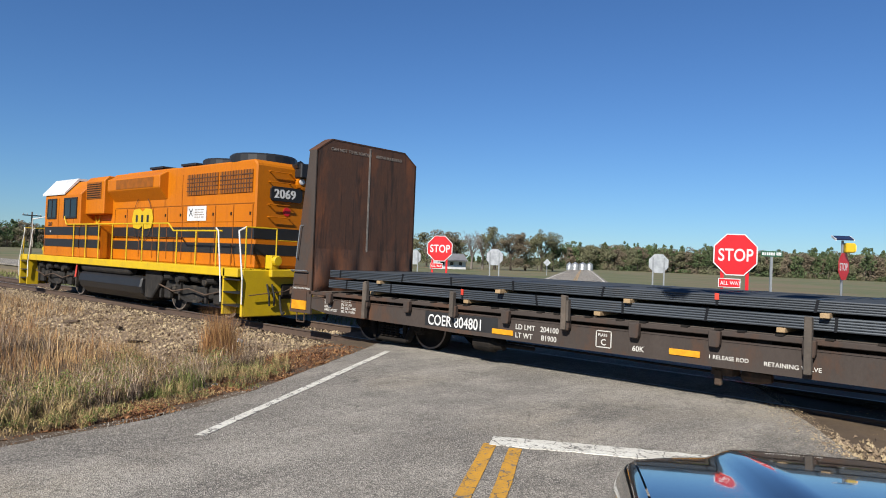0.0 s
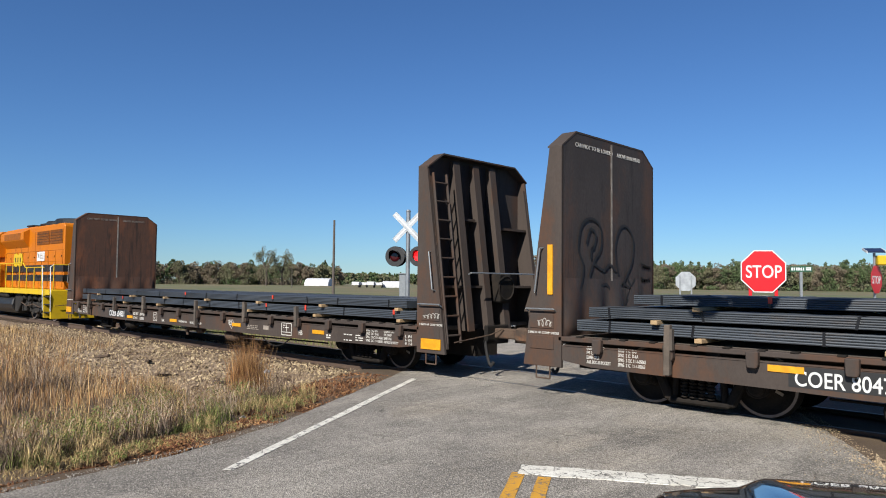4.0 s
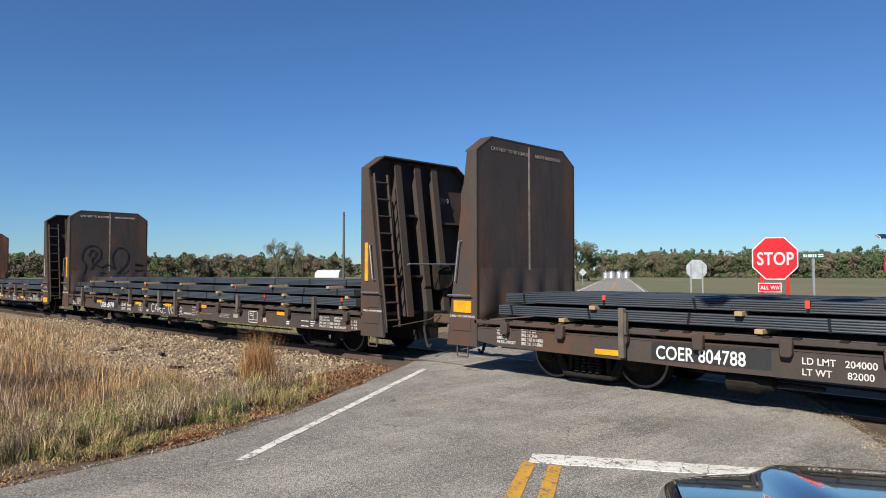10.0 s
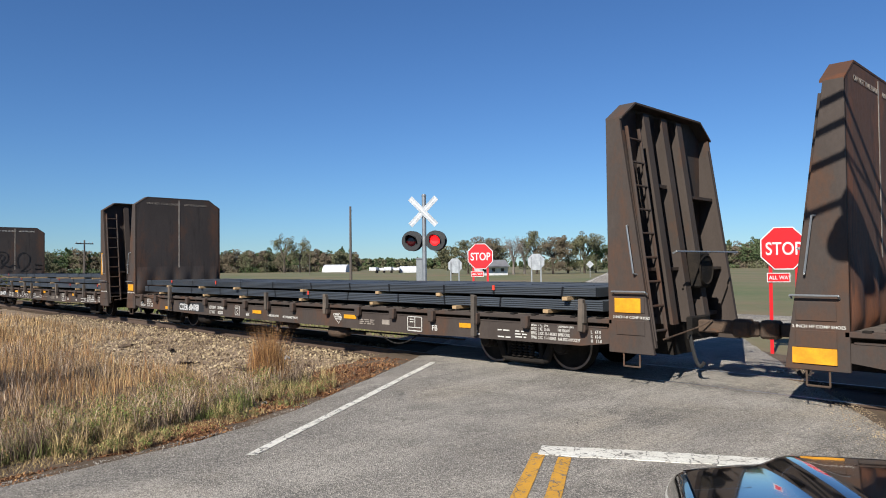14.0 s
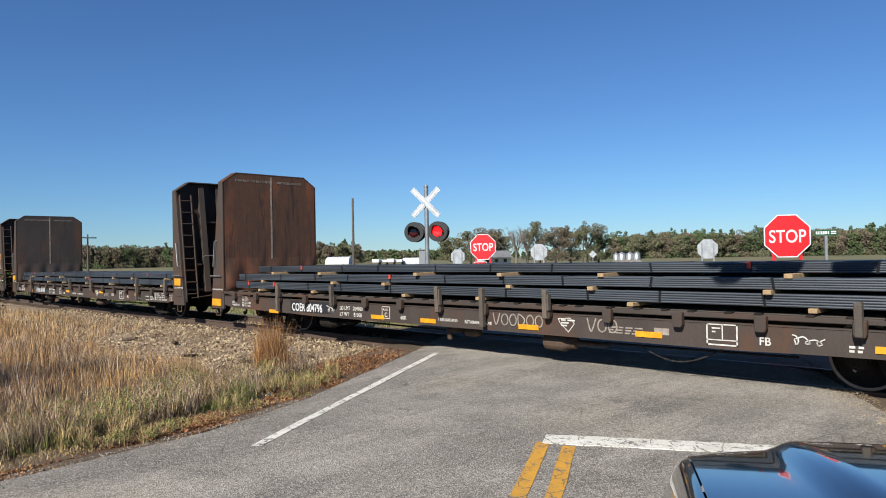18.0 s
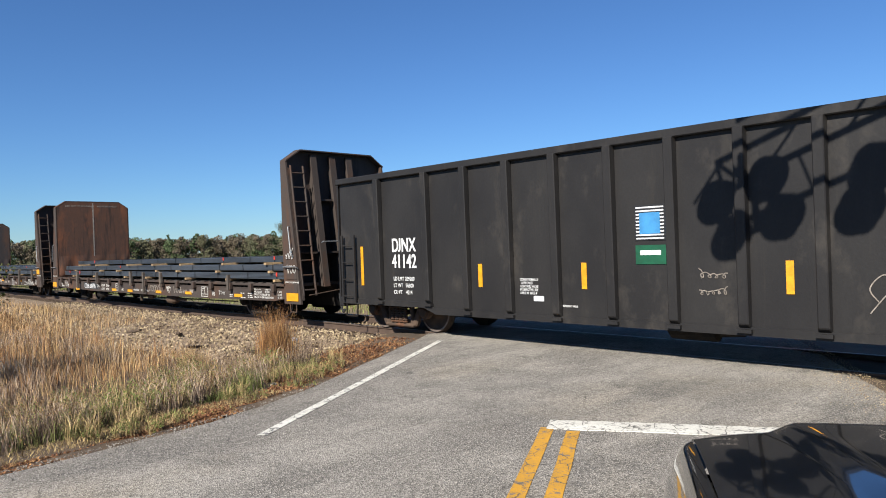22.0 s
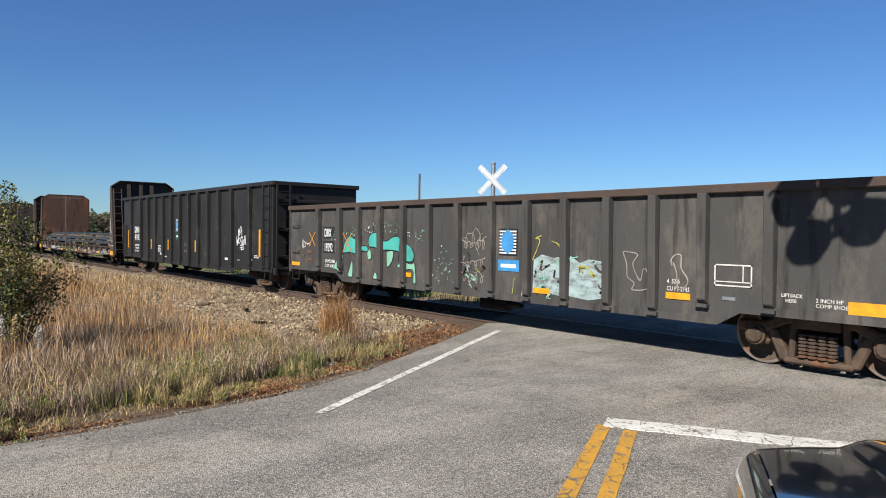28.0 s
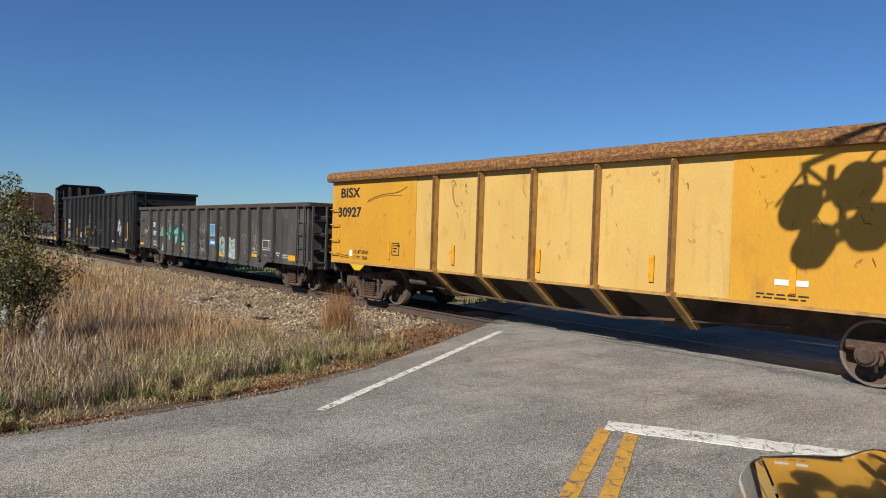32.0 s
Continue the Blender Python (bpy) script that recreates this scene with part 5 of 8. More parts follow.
def hopper_gondola(u):
    """The yellow car: flat end panels, pale panels between ribs, hopper bottoms and a rusty rim."""
    L, W, top, low = 15.2, 1.55, 3.19, 1.05
    car = thing("hopper_car", "worn yellow open hopper car with a rusty rim", "hopper car")
    ribs = [4.56 + 1.47 * i for i in range(5)]
    for s in (-1, 1):
        a, b = min(s * W, s * (W - 0.04)), max(s * W, s * (W - 0.04))
        part("end_panel", Geo().box(0, ribs[0] - 0.8, a, b, low, top), "car_yellow", car)
        part("end_panel", Geo().box(ribs[-1] + 0.9, L, a, b, low, top), "car_yellow", car)
        edges = [ribs[0] - 0.8] + ribs + [ribs[-1] + 0.9]
        for x0, x1 in zip(edges, edges[1:]):
            part("side_panel", Geo().box(x0 + 0.0, x1, a - s * 0.012, b - s * 0.012, low, top), "panel_yellow", car)
        part("side_sill", Geo().box(0, L, min(s * (W + 0.012), s * (W - 0.03)), max(s * (W + 0.012), s * (W - 0.03)), low - 0.05, low + 0.0), "rib_tan", car)
        rim = [(-s * 0.02, top - 0.06), (s * 0.12, top - 0.05), (s * 0.15, top + 0.03), (s * 0.13, top + 0.14), (s * 0.03, top + 0.2), (-s * 0.05, top + 0.14)]
        part("top_rim", Geo().prism([(s * W + p[0], p[1]) for p in rim], "x", -0.1, L + 0.1), "yellow_rust", car, "rust-eaten yellow top rim")
        for x in ribs:
            a, b = min(s * W, s * (W + 0.15)), max(s * W, s * (W + 0.15))
            part("side_rib", Geo().box(x - 0.016, x + 0.016, a, b, low + 0.02, top - 0.08), "rib_tan", car, "thin tan rib plate with rusty edge")
            part("rib_edge", Geo().box(x - 0.024, x + 0.024, min(s * (W + 0.15), s * (W + 0.158)), max(s * (W + 0.15), s * (W + 0.158)), low + 0.02, top - 0.1), "scrape_brown", car)
            foot = [(s * (W + 0.15), low + 0.02), (s * W, low + 0.02), (s * (W - 0.12), low - 0.06), (s * (W - 0.75), low - 0.58), (s * (W - 0.62), low - 0.60), (s * (W + 0.02), low - 0.12), (s * (W + 0.13), low - 0.04)]
            part("rib_foot", Geo().prism(foot, "x", x - 0.06, x + 0.06), "rib_tan", car, "curved rib foot under the hopper")
    for x, w in ((0, -1), (L, 1)):
        part("end_sheet", Geo().box(min(x, x - w * 0.04), max(x, x - w * 0.04), -W + 0.04, W - 0.04, low, top), "car_yellow", car)
        part("end_rim", Geo().box(min(x + w * 0.1, x - w * 0.05), max(x + w * 0.1, x - w * 0.05), -W, W, top - 0.05, top + 0.17), "yellow_rust", car, bevel=0.02)
        for z in (1.25, 1.6, 2.0, 2.4):
            sx = x - w * 0.06
            grab(car, [(sx, -W, z), (sx, -W - 0.09, z), (sx - w * 0.36, -W - 0.09, z), (sx - w * 0.36, -W, z)], 0.014, "car_yellow")
            grab(car, [(x + w * 0.02, -W + 0.1, z), (x + w * 0.1, -W + 0.1, z), (x + w * 0.1, -W + 0.5, z), (x + w * 0.02, -W + 0.5, z)], 0.014, "car_yellow")
        coupler(car, x, w, 0.5)
        part("end_sill", Geo().box(min(x, x + w * 0.12), max(x, x + w * 0.12), -1.4, 1.4, 0.75, low), "rust_iron", car, bevel=0.02)
        part("end_platform", Geo().box(min(x + w * 0.1, x - w * 0.5), max(x + w * 0.1, x - w * 0.5), -1.45, 1.45, low - 0.08, low - 0.03), "rust_iron", car)
    for i in range(6):
        x0 = ribs[0] - 1.2 + 1.49 * i
        if i == 5:
            break
        g = Geo()
        t0, t1, b0, b1 = x0 + 0.05, x0 + 1.44, x0 + 0.5, x0 + 0.95
        v = [(t0, -W + 0.06, low), (t1, -W + 0.06, low), (t1, W - 0.06, low), (t0, W - 0.06, low), (b0, -0.7, 0.42), (b1, -0.7, 0.42), (b1, 0.7, 0.42), (b0, 0.7, 0.42)]
        g.add(v, [(0, 3, 2, 1), (4, 5, 6, 7), (0, 1, 5, 4), (1, 2, 6, 5), (2, 3, 7, 6), (3, 0, 4, 7)])
        part("hopper_chute", g, "gon_rust", car)
    part("centre_sill", Geo().box(0, L, -0.3, 0.3, 0.5, low), "rust_iron", car)
    part("jack_plate", Geo().prism([(0.9, low), (1.75, low), (1.45, low - 0.2), (1.2, low - 0.2)], "y", -W - 0.01, -W + 0.02), "loco_yellow", car)
    part("brake_pipe", Geo().pipe([(3.0, -1.0, 0.7), (5.0, -1.1, 0.55), (9, -1.1, 0.5), (12.0, -1.0, 0.7)], 0.025), "rust_iron", car)
    part("slack_adjuster", Geo().lathe([(0.05, 3.1), (0.09, 3.15), (0.09, 3.7), (0.05, 3.75)], 12, "x", (0, -1.15, 0.72)), "rust_iron", car)
    for x in (1.22, 13.88):
        truck(car, x, "rust_iron")
    v = -W - 0.004
    lettering("BISX", 0.35, "black_spray", car, near_side(0.42, 2.72, v), wide=1.28, bold=0.05)
    lettering("30927", 0.35, "black_spray", car, near_side(0.31, 2.22, v), wide=1.22, bold=0.05)
    lettering("LD LMT 202300\nLT WT   75400", 0.125, "black_spray", car, near_side(1.13, 1.28, v), wide=0.8, line=1.2)
    part("label_plate", Geo().box(0.93, 1.07, v - 0.004, v, 1.2, 1.36), "sign_white", car)
    part("yellow_strip", Geo().box(0.32, 0.40, v - 0.003, v, 1.16, 1.99), "reflector", car)
    for x in (2.68, 5.08, 7.56, 10.0, 12.2):
        part("reflector_strip", Geo().box(x, x + 0.09, v - 0.016, v, 1.2, 1.62), "reflector", car, "orange reflective strip")
    fr = Geo()
    for a, b, c, d in ((2.84, 3.14, 1.3, 1.32), (2.84, 3.14, 1.58, 1.6), (2.84, 2.86, 1.3, 1.6), (3.12, 3.14, 1.3, 1.6)):
        fr.box(a, b, v - 0.003, v, c, d)
    part("stencil_frame", fr, "black_spray", car)
    scr = random.Random(91)
    for k in range(44):
        a, z = scr.uniform(0.3, L - 0.3), scr.uniform(1.15, 3.05)
        if any(abs(a - x) < 0.3 for x in ribs):
            continue
        d, e = scr.uniform(0.02, 0.10), scr.uniform(-0.05, 0.05)
        part("scrape", ribbon(curve_pts([(a, z), (a + d * 0.5, z + e), (a + d, z + e * scr.uniform(0.2, 1.5))]), scr.uniform(0.003, 0.007), v - 0.013), "scrape_brown", car)
    part("scrape", ribbon(curve_pts([(1.75, 2.62), (2.3, 2.75), (3.0, 2.8), (3.4, 2.92)]), 0.012, v - 0.002), "scrape_brown", car)
    part("scrape", ribbon(curve_pts([(1.7, 2.58), (2.4, 2.72), (3.2, 2.72)]), 0.008, v - 0.002), "scrape_brown", car)
    part("torn_hole", ribbon(curve_pts([(5.0, 2.95), (5.08, 3.0), (5.16, 2.92), (5.06, 2.86), (5.1, 2.6), (5.2, 2.45)]), 0.012, v - 0.013), "scrape_brown", car)
    bars(car, 2.9, 1.52, 0.18, 3, "black_spray", v, 0.03, 0.07, 9)
    bars(car, 0.48, 1.2, 0.4, 2, "black_spray", v, 0.02, 0.05, 10)
    bars(car, 11.75, 1.16, 0.7, 2, "black_spray", v, 0.02, 0.05, 11)
    part("label_plate", Geo().box(12.0, 12.45, v - 0.004, v, 1.3, 1.38), "sign_white", car)
    rnd = random.Random(8)
    for i in range(70):
        x, z = rnd.uniform(0.3, L - 0.4), rnd.uniform(1.4, 2.95)
        pts = [(x, z)]
        for k in range(rnd.randint(1, 3)):
            pts.append((pts[-1][0] + rnd.uniform(-0.04, 0.06), pts[-1][1] + rnd.uniform(-0.10, 0.06)))
        part("scratch", ribbon(curve_pts(pts, 4), rnd.uniform(0.003, 0.008), v - 0.012), "scrape_brown", car)
    return rides(car, u, 0, RAIL_TOP)


g7 = hopper_gondola(YU)


def locomotive(u):
    """A four-axle road switcher, cab end leading; x runs from the front pilot to the rear one."""
    L = 16.2
    car = thing("locomotive", "orange and black diesel locomotive with yellow handrails and white cab roof", "locomotive")
    P = 1.38                                     # walkway
    part("frame_sill", Geo().box(0.25, L - 0.25, -1.5, 1.5, P - 0.22, P), "loco_yellow", car, bevel=0.015)
    part("under_frame", Geo().box(0.6, L - 0.6, -0.9, 0.9, 0.85, P - 0.2), "dark_iron", car)

    def banded(name, outline, y, material="loco_orange"):
        """A hood piece with orange sides and black bands let in as thin plates."""
        return part(name, Geo().prism(outline, "y", -y, y), material, car, bevel=0.04)

    hood = banded("long_hood", [(5.6, P), (15.75, P), (15.75, 4.12), (15.62, 4.24), (7.2, 4.24), (7.1, 4.16), (5.6, 4.16)], 0.92)
    banded("roof_walk", [(7.25, 4.2), (10.9, 4.2), (10.8, 4.33), (7.35, 4.33)], 0.6)
    banded("short_hood", [(1.2, P), (2.45, P), (2.45, 2.55), (1.23, 2.5)], 0.92)
    part("cab", Geo().prism([(-1.42, P), (-1.42, 3.62), (-0.95, 4.14), (0.95, 4.14), (1.42, 3.62), (1.42, P)], "x", 2.3, 5.65), "loco_orange", car, bevel=0.03)
    part("cab_roof", Geo().prism([(-1.46, 3.63), (-0.97, 4.17), (0.97, 4.17), (1.46, 3.63), (1.46, 3.70), (1.0, 4.26), (-1.0, 4.26), (-1.46, 3.70)], "x", 2.1, 4.3), "white_gloss", car, "white painted cab roof")
    for x0, x1 in ((2.68, 3.45), (4.3, 5.35)):
        w = part("cab_window", Geo().box(x0, x1, -1.445, -1.425, 2.82, 3.44), "glass_dark", car)
        f = Geo()
        for a, b, c, d in ((x0 - 0.06, x1 + 0.06, 2.76, 2.82), (x0 - 0.06, x1 + 0.06, 3.44, 3.50), (x0 - 0.06, x0, 2.82, 3.44), (x1, x1 + 0.06, 2.82, 3.44), ((x0 + x1) / 2 - 0.03, (x0 + x1) / 2 + 0.03, 2.82, 3.44)):
            f.box(a, b, -1.455, -1.42, c, d)
        part("window_frame", f, "loco_black", w)
    part("battery_box", Geo().box(5.66, 7.3, -1.4, -0.9, P, 2.55), "loco_orange", car, bevel=0.04)
    part("filter_box", Geo().prism([(-1.24, 2.9), (-1.24, 4.05), (-1.1, 4.2), (1.1, 4.2), (1.24, 4.05), (1.24, 2.9)], "x", 5.64, 7.15), "loco_orange", car, bevel=0.03)
    filt = part("inertial_filter", Geo().box(5.75, 6.95, -1.262, -1.242, 3.42, 4.0), "loco_dark_orange", car, "dark brown louvered grille", bevel=0.01)
    for k in range(7):
        part("slat", Geo().box(5.78, 6.92, -1.272, -1.262, 3.46 + 0.075 * k, 3.49 + 0.075 * k), "dark_iron", filt)
    flare = part("brake_flare", Geo().prism([(-0.9, 3.28), (-1.2, 3.66), (-1.2, 4.02), (-0.9, 4.2)], "x", 7.3, 11.0), "loco_orange", car, bevel=0.02)
    part("flare_grille", Geo().box(8.0, 10.6, -1.212, -1.196, 3.69, 3.99), "loco_dark_orange", flare)
    # bands
    for z0, z1 in ((2.16, 2.46), (1.74, 2.02)):
        for x0, x1, y in ((2.4, 5.66, -1.43), (5.66, 7.32, -1.41), (7.3, 15.755, -0.93), (1.19, 2.4, -0.93)):
            part("black_band", Geo().box(x0, x1, y - 0.004, y, z0, z1), "loco_black", car)
        part("black_band", Geo().box(15.752, 15.758, -0.92, 0.92, z0, z1), "loco_black", car)
    # radiator grilles with bars
    for x0, x1 in ((12.2, 13.9), (14.0, 15.6)):
        gr = part("radiator_grille", Geo().box(x0, x1, -0.945, -0.925, 3.38, 3.98), "loco_dark_orange", car, "brown wire grille")
        for k in range(1, 12):
            a = x0 + (x1 - x0) * k / 12
            part("grille_bar", Geo().box(a - 0.012, a + 0.012, -0.957, -0.945, 3.38, 3.98), "rusty_brown", gr)
        for k in range(1, 5):
            z = 3.38 + 0.6 * k / 5
            part("grille_bar", Geo().box(x0, x1, -0.96, -0.948, z - 0.01, z + 0.01), "rusty_brown", gr)
    for x, r in ((12.85, 0.74), (14.65, 0.92)):
        part("roof_fan", Geo().lathe([(r - 0.03, 4.2), (r, 4.22), (r, 4.42), (r - 0.06, 4.47), (0.2, 4.44), (0.0, 4.44)], 24, "z", (x, 0, 0)), "loco_black", car)
    for x, z in ((7.6, 4.36), (9.1, 4.48), (11.2, 4.46)):
        part("exhaust_stack", Geo().box(x - 0.38, x + 0.38, -0.38, 0.38, 4.2, z - 0.06), "loco_black", car, bevel=0.02)
        part("stack_rim", Geo().box(x - 0.44, x + 0.44, -0.42, 0.42, z - 0.07, z), "loco_black", car, bevel=0.01)
    part("horn", Geo().rod((15.5, 0.3, 4.15), (15.95, 0.3, 4.2), 0.06, 8, 0.12), "loco_black", car)
    part("end_vent", Geo().box(15.75, 16.05, 0.25, 0.9, 3.85, 4.25), "loco_black", car, bevel=0.03)
    # doors along the hood
    for k in range(9):
        x = 7.4 + k * 0.92
        d = part("hood_door", Geo().box(x, x + 0.86, -0.934, -0.915, 2.6, 3.05 if k > 3 else 3.02), "loco_orange", car, bevel=0.006)
        part("latch", Geo().box(x + 0.76, x + 0.82, -0.95, -0.93, 2.78, 2.86), "dark_iron", d)
    for k in range(10):
        x = 7.37 + k * 0.92
        part("panel_seam", Geo().box(x - 0.008, x + 0.008, -0.936, -0.918, 1.5 if x > 7.4 else 2.6, 3.06), "loco_dark_orange", car)
    for x in (11.9, 10.85):
        part("panel_seam", Geo().box(x - 0.01, x + 0.01, -0.93, -0.916, 3.06, 4.0), "loco_dark_orange", car)
    part("panel_seam", Geo().box(7.4, 15.7, -0.93, -0.917, 3.08, 3.1), "loco_dark_orange", car)
    for x in (2.45, 3.7, 5.1):
        part("panel_seam", Geo().box(x - 0.008, x + 0.008, -1.428, -1.418, 1.5, 3.5), "loco_dark_orange", car)
    # rear end face
    nb = part("number_board", Geo().prism([(-0.44, 3.57), (-0.5, 3.5), (-0.5, 3.26), (-0.44, 3.19), (0.44, 3.19), (0.5, 3.26), (0.5, 3.5), (0.44, 3.57)], "x", 15.75, 15.81), "loco_black", car)
    lettering("2069", 0.33, "chalk", nb, pose(15.814, -0.41, 3.27, 90, 0, 90), bold=0.05)
    head = part("headlight", Geo().lathe([(0.22, 15.75), (0.22, 15.89), (0.16, 15.9)], 16, "x", (0, 0.5, 3.76)), "loco_orange", car)
    for y in (0.32, 0.52):
        part("lamp_glass", Geo().lathe([(0.085, 15.89), (0.085, 15.92), (0.05, 15.93)], 12, "x", (0, y + 0.08, 3.76)), "white_gloss", head)
    for z in (2.75, 3.08, 3.68, 3.95):
        grab(car, [(15.75, -0.55, z), (15.83, -0.55, z), (15.83, 0.1, z), (15.75, 0.1, z)], 0.014, "loco_orange")
    part("red_emblem", Geo().lathe([(0.12, 15.75), (0.12, 15.762)], 12, "x", (0, 0.05, 2.92)), "stop_red", car)
    # writing and badges on the side
    lettering("2069", 0.2, "black_spray", car, near_side(2.72, 2.5, -1.438), bold=0.03)
    lettering("GC", 0.1, "chalk", car, near_side(2.95, 2.26, -1.446))
    badge = part("side_badge", Geo().prism([(8.73, 2.72), (8.84, 3.02), (9.24, 3.06), (9.45, 2.95), (9.66, 3.06), (10.07, 3.02), (10.19, 2.72), (10.07, 2.44), (9.66, 2.40), (9.45, 2.5), (9.24, 2.40), (8.84, 2.44)], "y", -0.962, -0.952), "loco_yellow", car, "yellow and black emblem")
    ring = Geo()
    ribbon([(9.45 + 0.62 * math.cos(a), 2.75 + 0.72 * math.sin(a)) for a in [i * math.pi / 16 for i in range(33)]], 0.03, -0.955, ring)
    part("badge_ring", ring, "rusty_brown", badge)
    for x in (9.07, 9.45, 9.83):
        part("badge_mark", Geo().box(x - 0.07, x + 0.07, -0.966, -0.962, 2.62, 2.85), "loco_black", badge)
    note = part("notice_panel", Geo().box(12.3, 13.35, -0.955, -0.945, 2.64, 3.06), "sign_white", car, "white notice panel with small print")
    ribbon_geo = ribbon([(12.42, 2.78), (12.6, 2.98)], 0.03, -0.957)
    ribbon([(12.42, 2.98), (12.6, 2.78)], 0.03, -0.957, ribbon_geo)
    part("panel_mark", ribbon_geo, "black_spray", note)
    bars(note, 12.72, 2.94, 0.55, 4, "faded_stencil", -0.956, 0.03, 0.07, 5)
    part("cab_flame_mark", ribbon(curve_pts([(6.0, 2.6), (5.9, 2.9), (6.05, 3.15), (6.25, 2.95), (6.2, 2.7), (6.0, 2.6)]), 0.06, -0.975), "loco_yellow", car)
    # fuel tank, air tank, trucks
    part("fuel_tank", Geo().prism([(-1.35, 0.42), (-1.43, 0.62), (-1.38, 0.88), (-1.1, 0.98), (1.1, 0.98), (1.38, 0.88), (1.43, 0.62), (1.35, 0.42), (1.1, 0.2), (-1.1, 0.2)], "x", 5.8, 10.5), "loco_black", car, "black fuel tank", bevel=0.05)
    part("battery_box_low", Geo().prism([(10.55, 0.3), (11.0, 0.3), (11.6, 0.85), (11.6, 1.15), (10.55, 1.15)], "y", -1.3, -0.7), "truck_grime", car, "black equipment box", bevel=0.03)
    part("red_flag", Geo().rod((5.6, -1.4, 1.2), (5.55, -1.42, 0.7), 0.03, 6, 0.05), "red_tag", car, "red flag hung by the truck")
    part("air_tank", Geo().lathe([(0.1, 5.9), (0.16, 5.98), (0.16, 9.6), (0.1, 9.68)], 14, "x", (0, -1.25, 1.08)), "truck_grime", car)
    for c in (3.1, 13.2):
        fr = Geo().prism([(-1.95, 0.55), (-1.95, 0.85), (-1.2, 0.92), (-0.6, 0.80), (0.6, 0.80), (1.2, 0.92), (1.95, 0.85), (1.95, 0.55), (1.0, 0.50), (0.5, 0.36), (-0.5, 0.36), (-1.0, 0.50)], "y", -1.12, -0.98).mesh("truck_frame", 0.03)
        for a in (0, 180):
            f = part("truck_frame", fr, "truck_grime", car, at=pose(c, 0, 0, 0, 0, a))
            for dx in (-1.37, 1.37):
                part("journal_box", Geo().box(dx - 0.17, dx + 0.17, -1.24, -1.1, 0.36, 0.72), "truck_grime", f, bevel=0.03)
                part("coil_spring", Geo().lathe([(0.09, 0.62), (0.1, 0.66), (0.09, 0.70), (0.1, 0.74), (0.09, 0.78)], 10, "z", (dx + 0.3, -1.12, 0)), "truck_grime", f)
            part("leaf_spring", Geo().prism([(-0.6, 0.42), (-0.3, 0.34), (0.3, 0.34), (0.6, 0.42), (0.6, 0.48), (0.3, 0.42), (-0.3, 0.42), (-0.6, 0.48)], "y", -1.22, -1.1), "truck_grime", f)
            for dx in (-0.75, 0.75):
                part("brake_cylinder", Geo().lathe([(0.1, -1.28), (0.13, -1.26), (0.13, -1.1)], 12, "y", (dx, 0, 0.95)), "truck_grime", f)
        # Plain motor boxes, added to block light and keep the truck gaps dark.
        part("traction_motor", Geo().box(c - 1.75, c - 0.25, -0.6, 0.6, 0.28, 0.95), "truck_grime", car, bevel=0.06)
        part("traction_motor", Geo().box(c + 0.25, c + 1.75, -0.6, 0.6, 0.28, 0.95), "truck_grime", car, bevel=0.06)
        for dx in (-1.85, -0.72, 0.72, 1.85):
            part("brake_hanger", Geo().prism([(c + dx - 0.06, 1.1), (c + dx + 0.08, 1.1), (c + dx + 0.05, 0.35), (c + dx - 0.05, 0.35)], "y", -1.2, -1.1), "truck_grime", car, bevel=0.01)
            part("brake_shoe", Geo().prism([(c + dx - 0.08, 0.72), (c + dx + 0.1, 0.66), (c + dx + 0.1, 0.34), (c + dx - 0.06, 0.28)], "y", -0.85, -0.72), "truck_grime", car, bevel=0.01)
        for dx in (-1.2, -0.35, 0.35, 1.2):
            part("air_cylinder", Geo().lathe([(0.06, c + dx - 0.26), (0.12, c + dx - 0.2), (0.12, c + dx + 0.16), (0.03, c + dx + 0.18), (0.03, c + dx + 0.34)], 12, "x", (0, -1.22, 1.02)), "truck_grime", car)
        part("sand_pipe", Geo().pipe([(c - 2.0, -1.2, 1.2), (c - 2.05, -1.15, 0.7), (c - 1.95, -0.85, 0.25)], 0.025).pipe([(c + 2.0, -1.2, 1.2), (c + 2.05, -1.15, 0.7), (c + 1.95, -0.85, 0.25)], 0.025), "truck_grime", car)
        part("brake_pipe", Geo().pipe([(c - 1.9, -1.28, 0.78), (c - 0.9, -1.3, 0.6), (c, -1.3, 0.72), (c + 0.9, -1.3, 0.6), (c + 1.9, -1.28, 0.78)], 0.02), "rust_iron", car)
        for dx in (-1.37, 1.37):
            wheelset(car, c + dx, 0.508, "truck_grime")
    # end platforms, steps and pilots
    for x, w in ((0.0, 1), (L, -1)):
        X = lambda a: x + w * a
        def bx(g, a, b, y0, y1, z0, z1):
            return g.box(min(X(a), X(b)), max(X(a), X(b)), y0, y1, z0, z1)
        part("pilot", bx(Geo(), 0.0, 0.08, -1.5, 1.5, 0.18, P - 0.02), "loco_yellow", car, bevel=0.02)
        for s in (-1, 1):
            y0, y1 = (s * 1.5, s * 1.1) if s < 0 else (s * 1.1, s * 1.5)
            part("step_well", bx(Geo(), 0.85, 0.92, y0, y1, 0.2, P), "loco_yellow", car)
            part("step_side", bx(Geo(), 0.05, 0.9, s * 1.08 - 0.02, s * 1.08 + 0.02, 0.2, P), "loco_yellow", car)
            for z in (0.42, 0.75, 1.08):
                part("step", bx(Geo(), 0.1, 0.88, y0, y1, z, z + 0.035), "loco_black", car)
        part("anticlimber", bx(Geo(), -0.14, 0.0, -0.75, 0.75, P - 0.2, P), "loco_yellow", car, bevel=0.02)
        coupler(car, X(0.0), -w, 0.3)
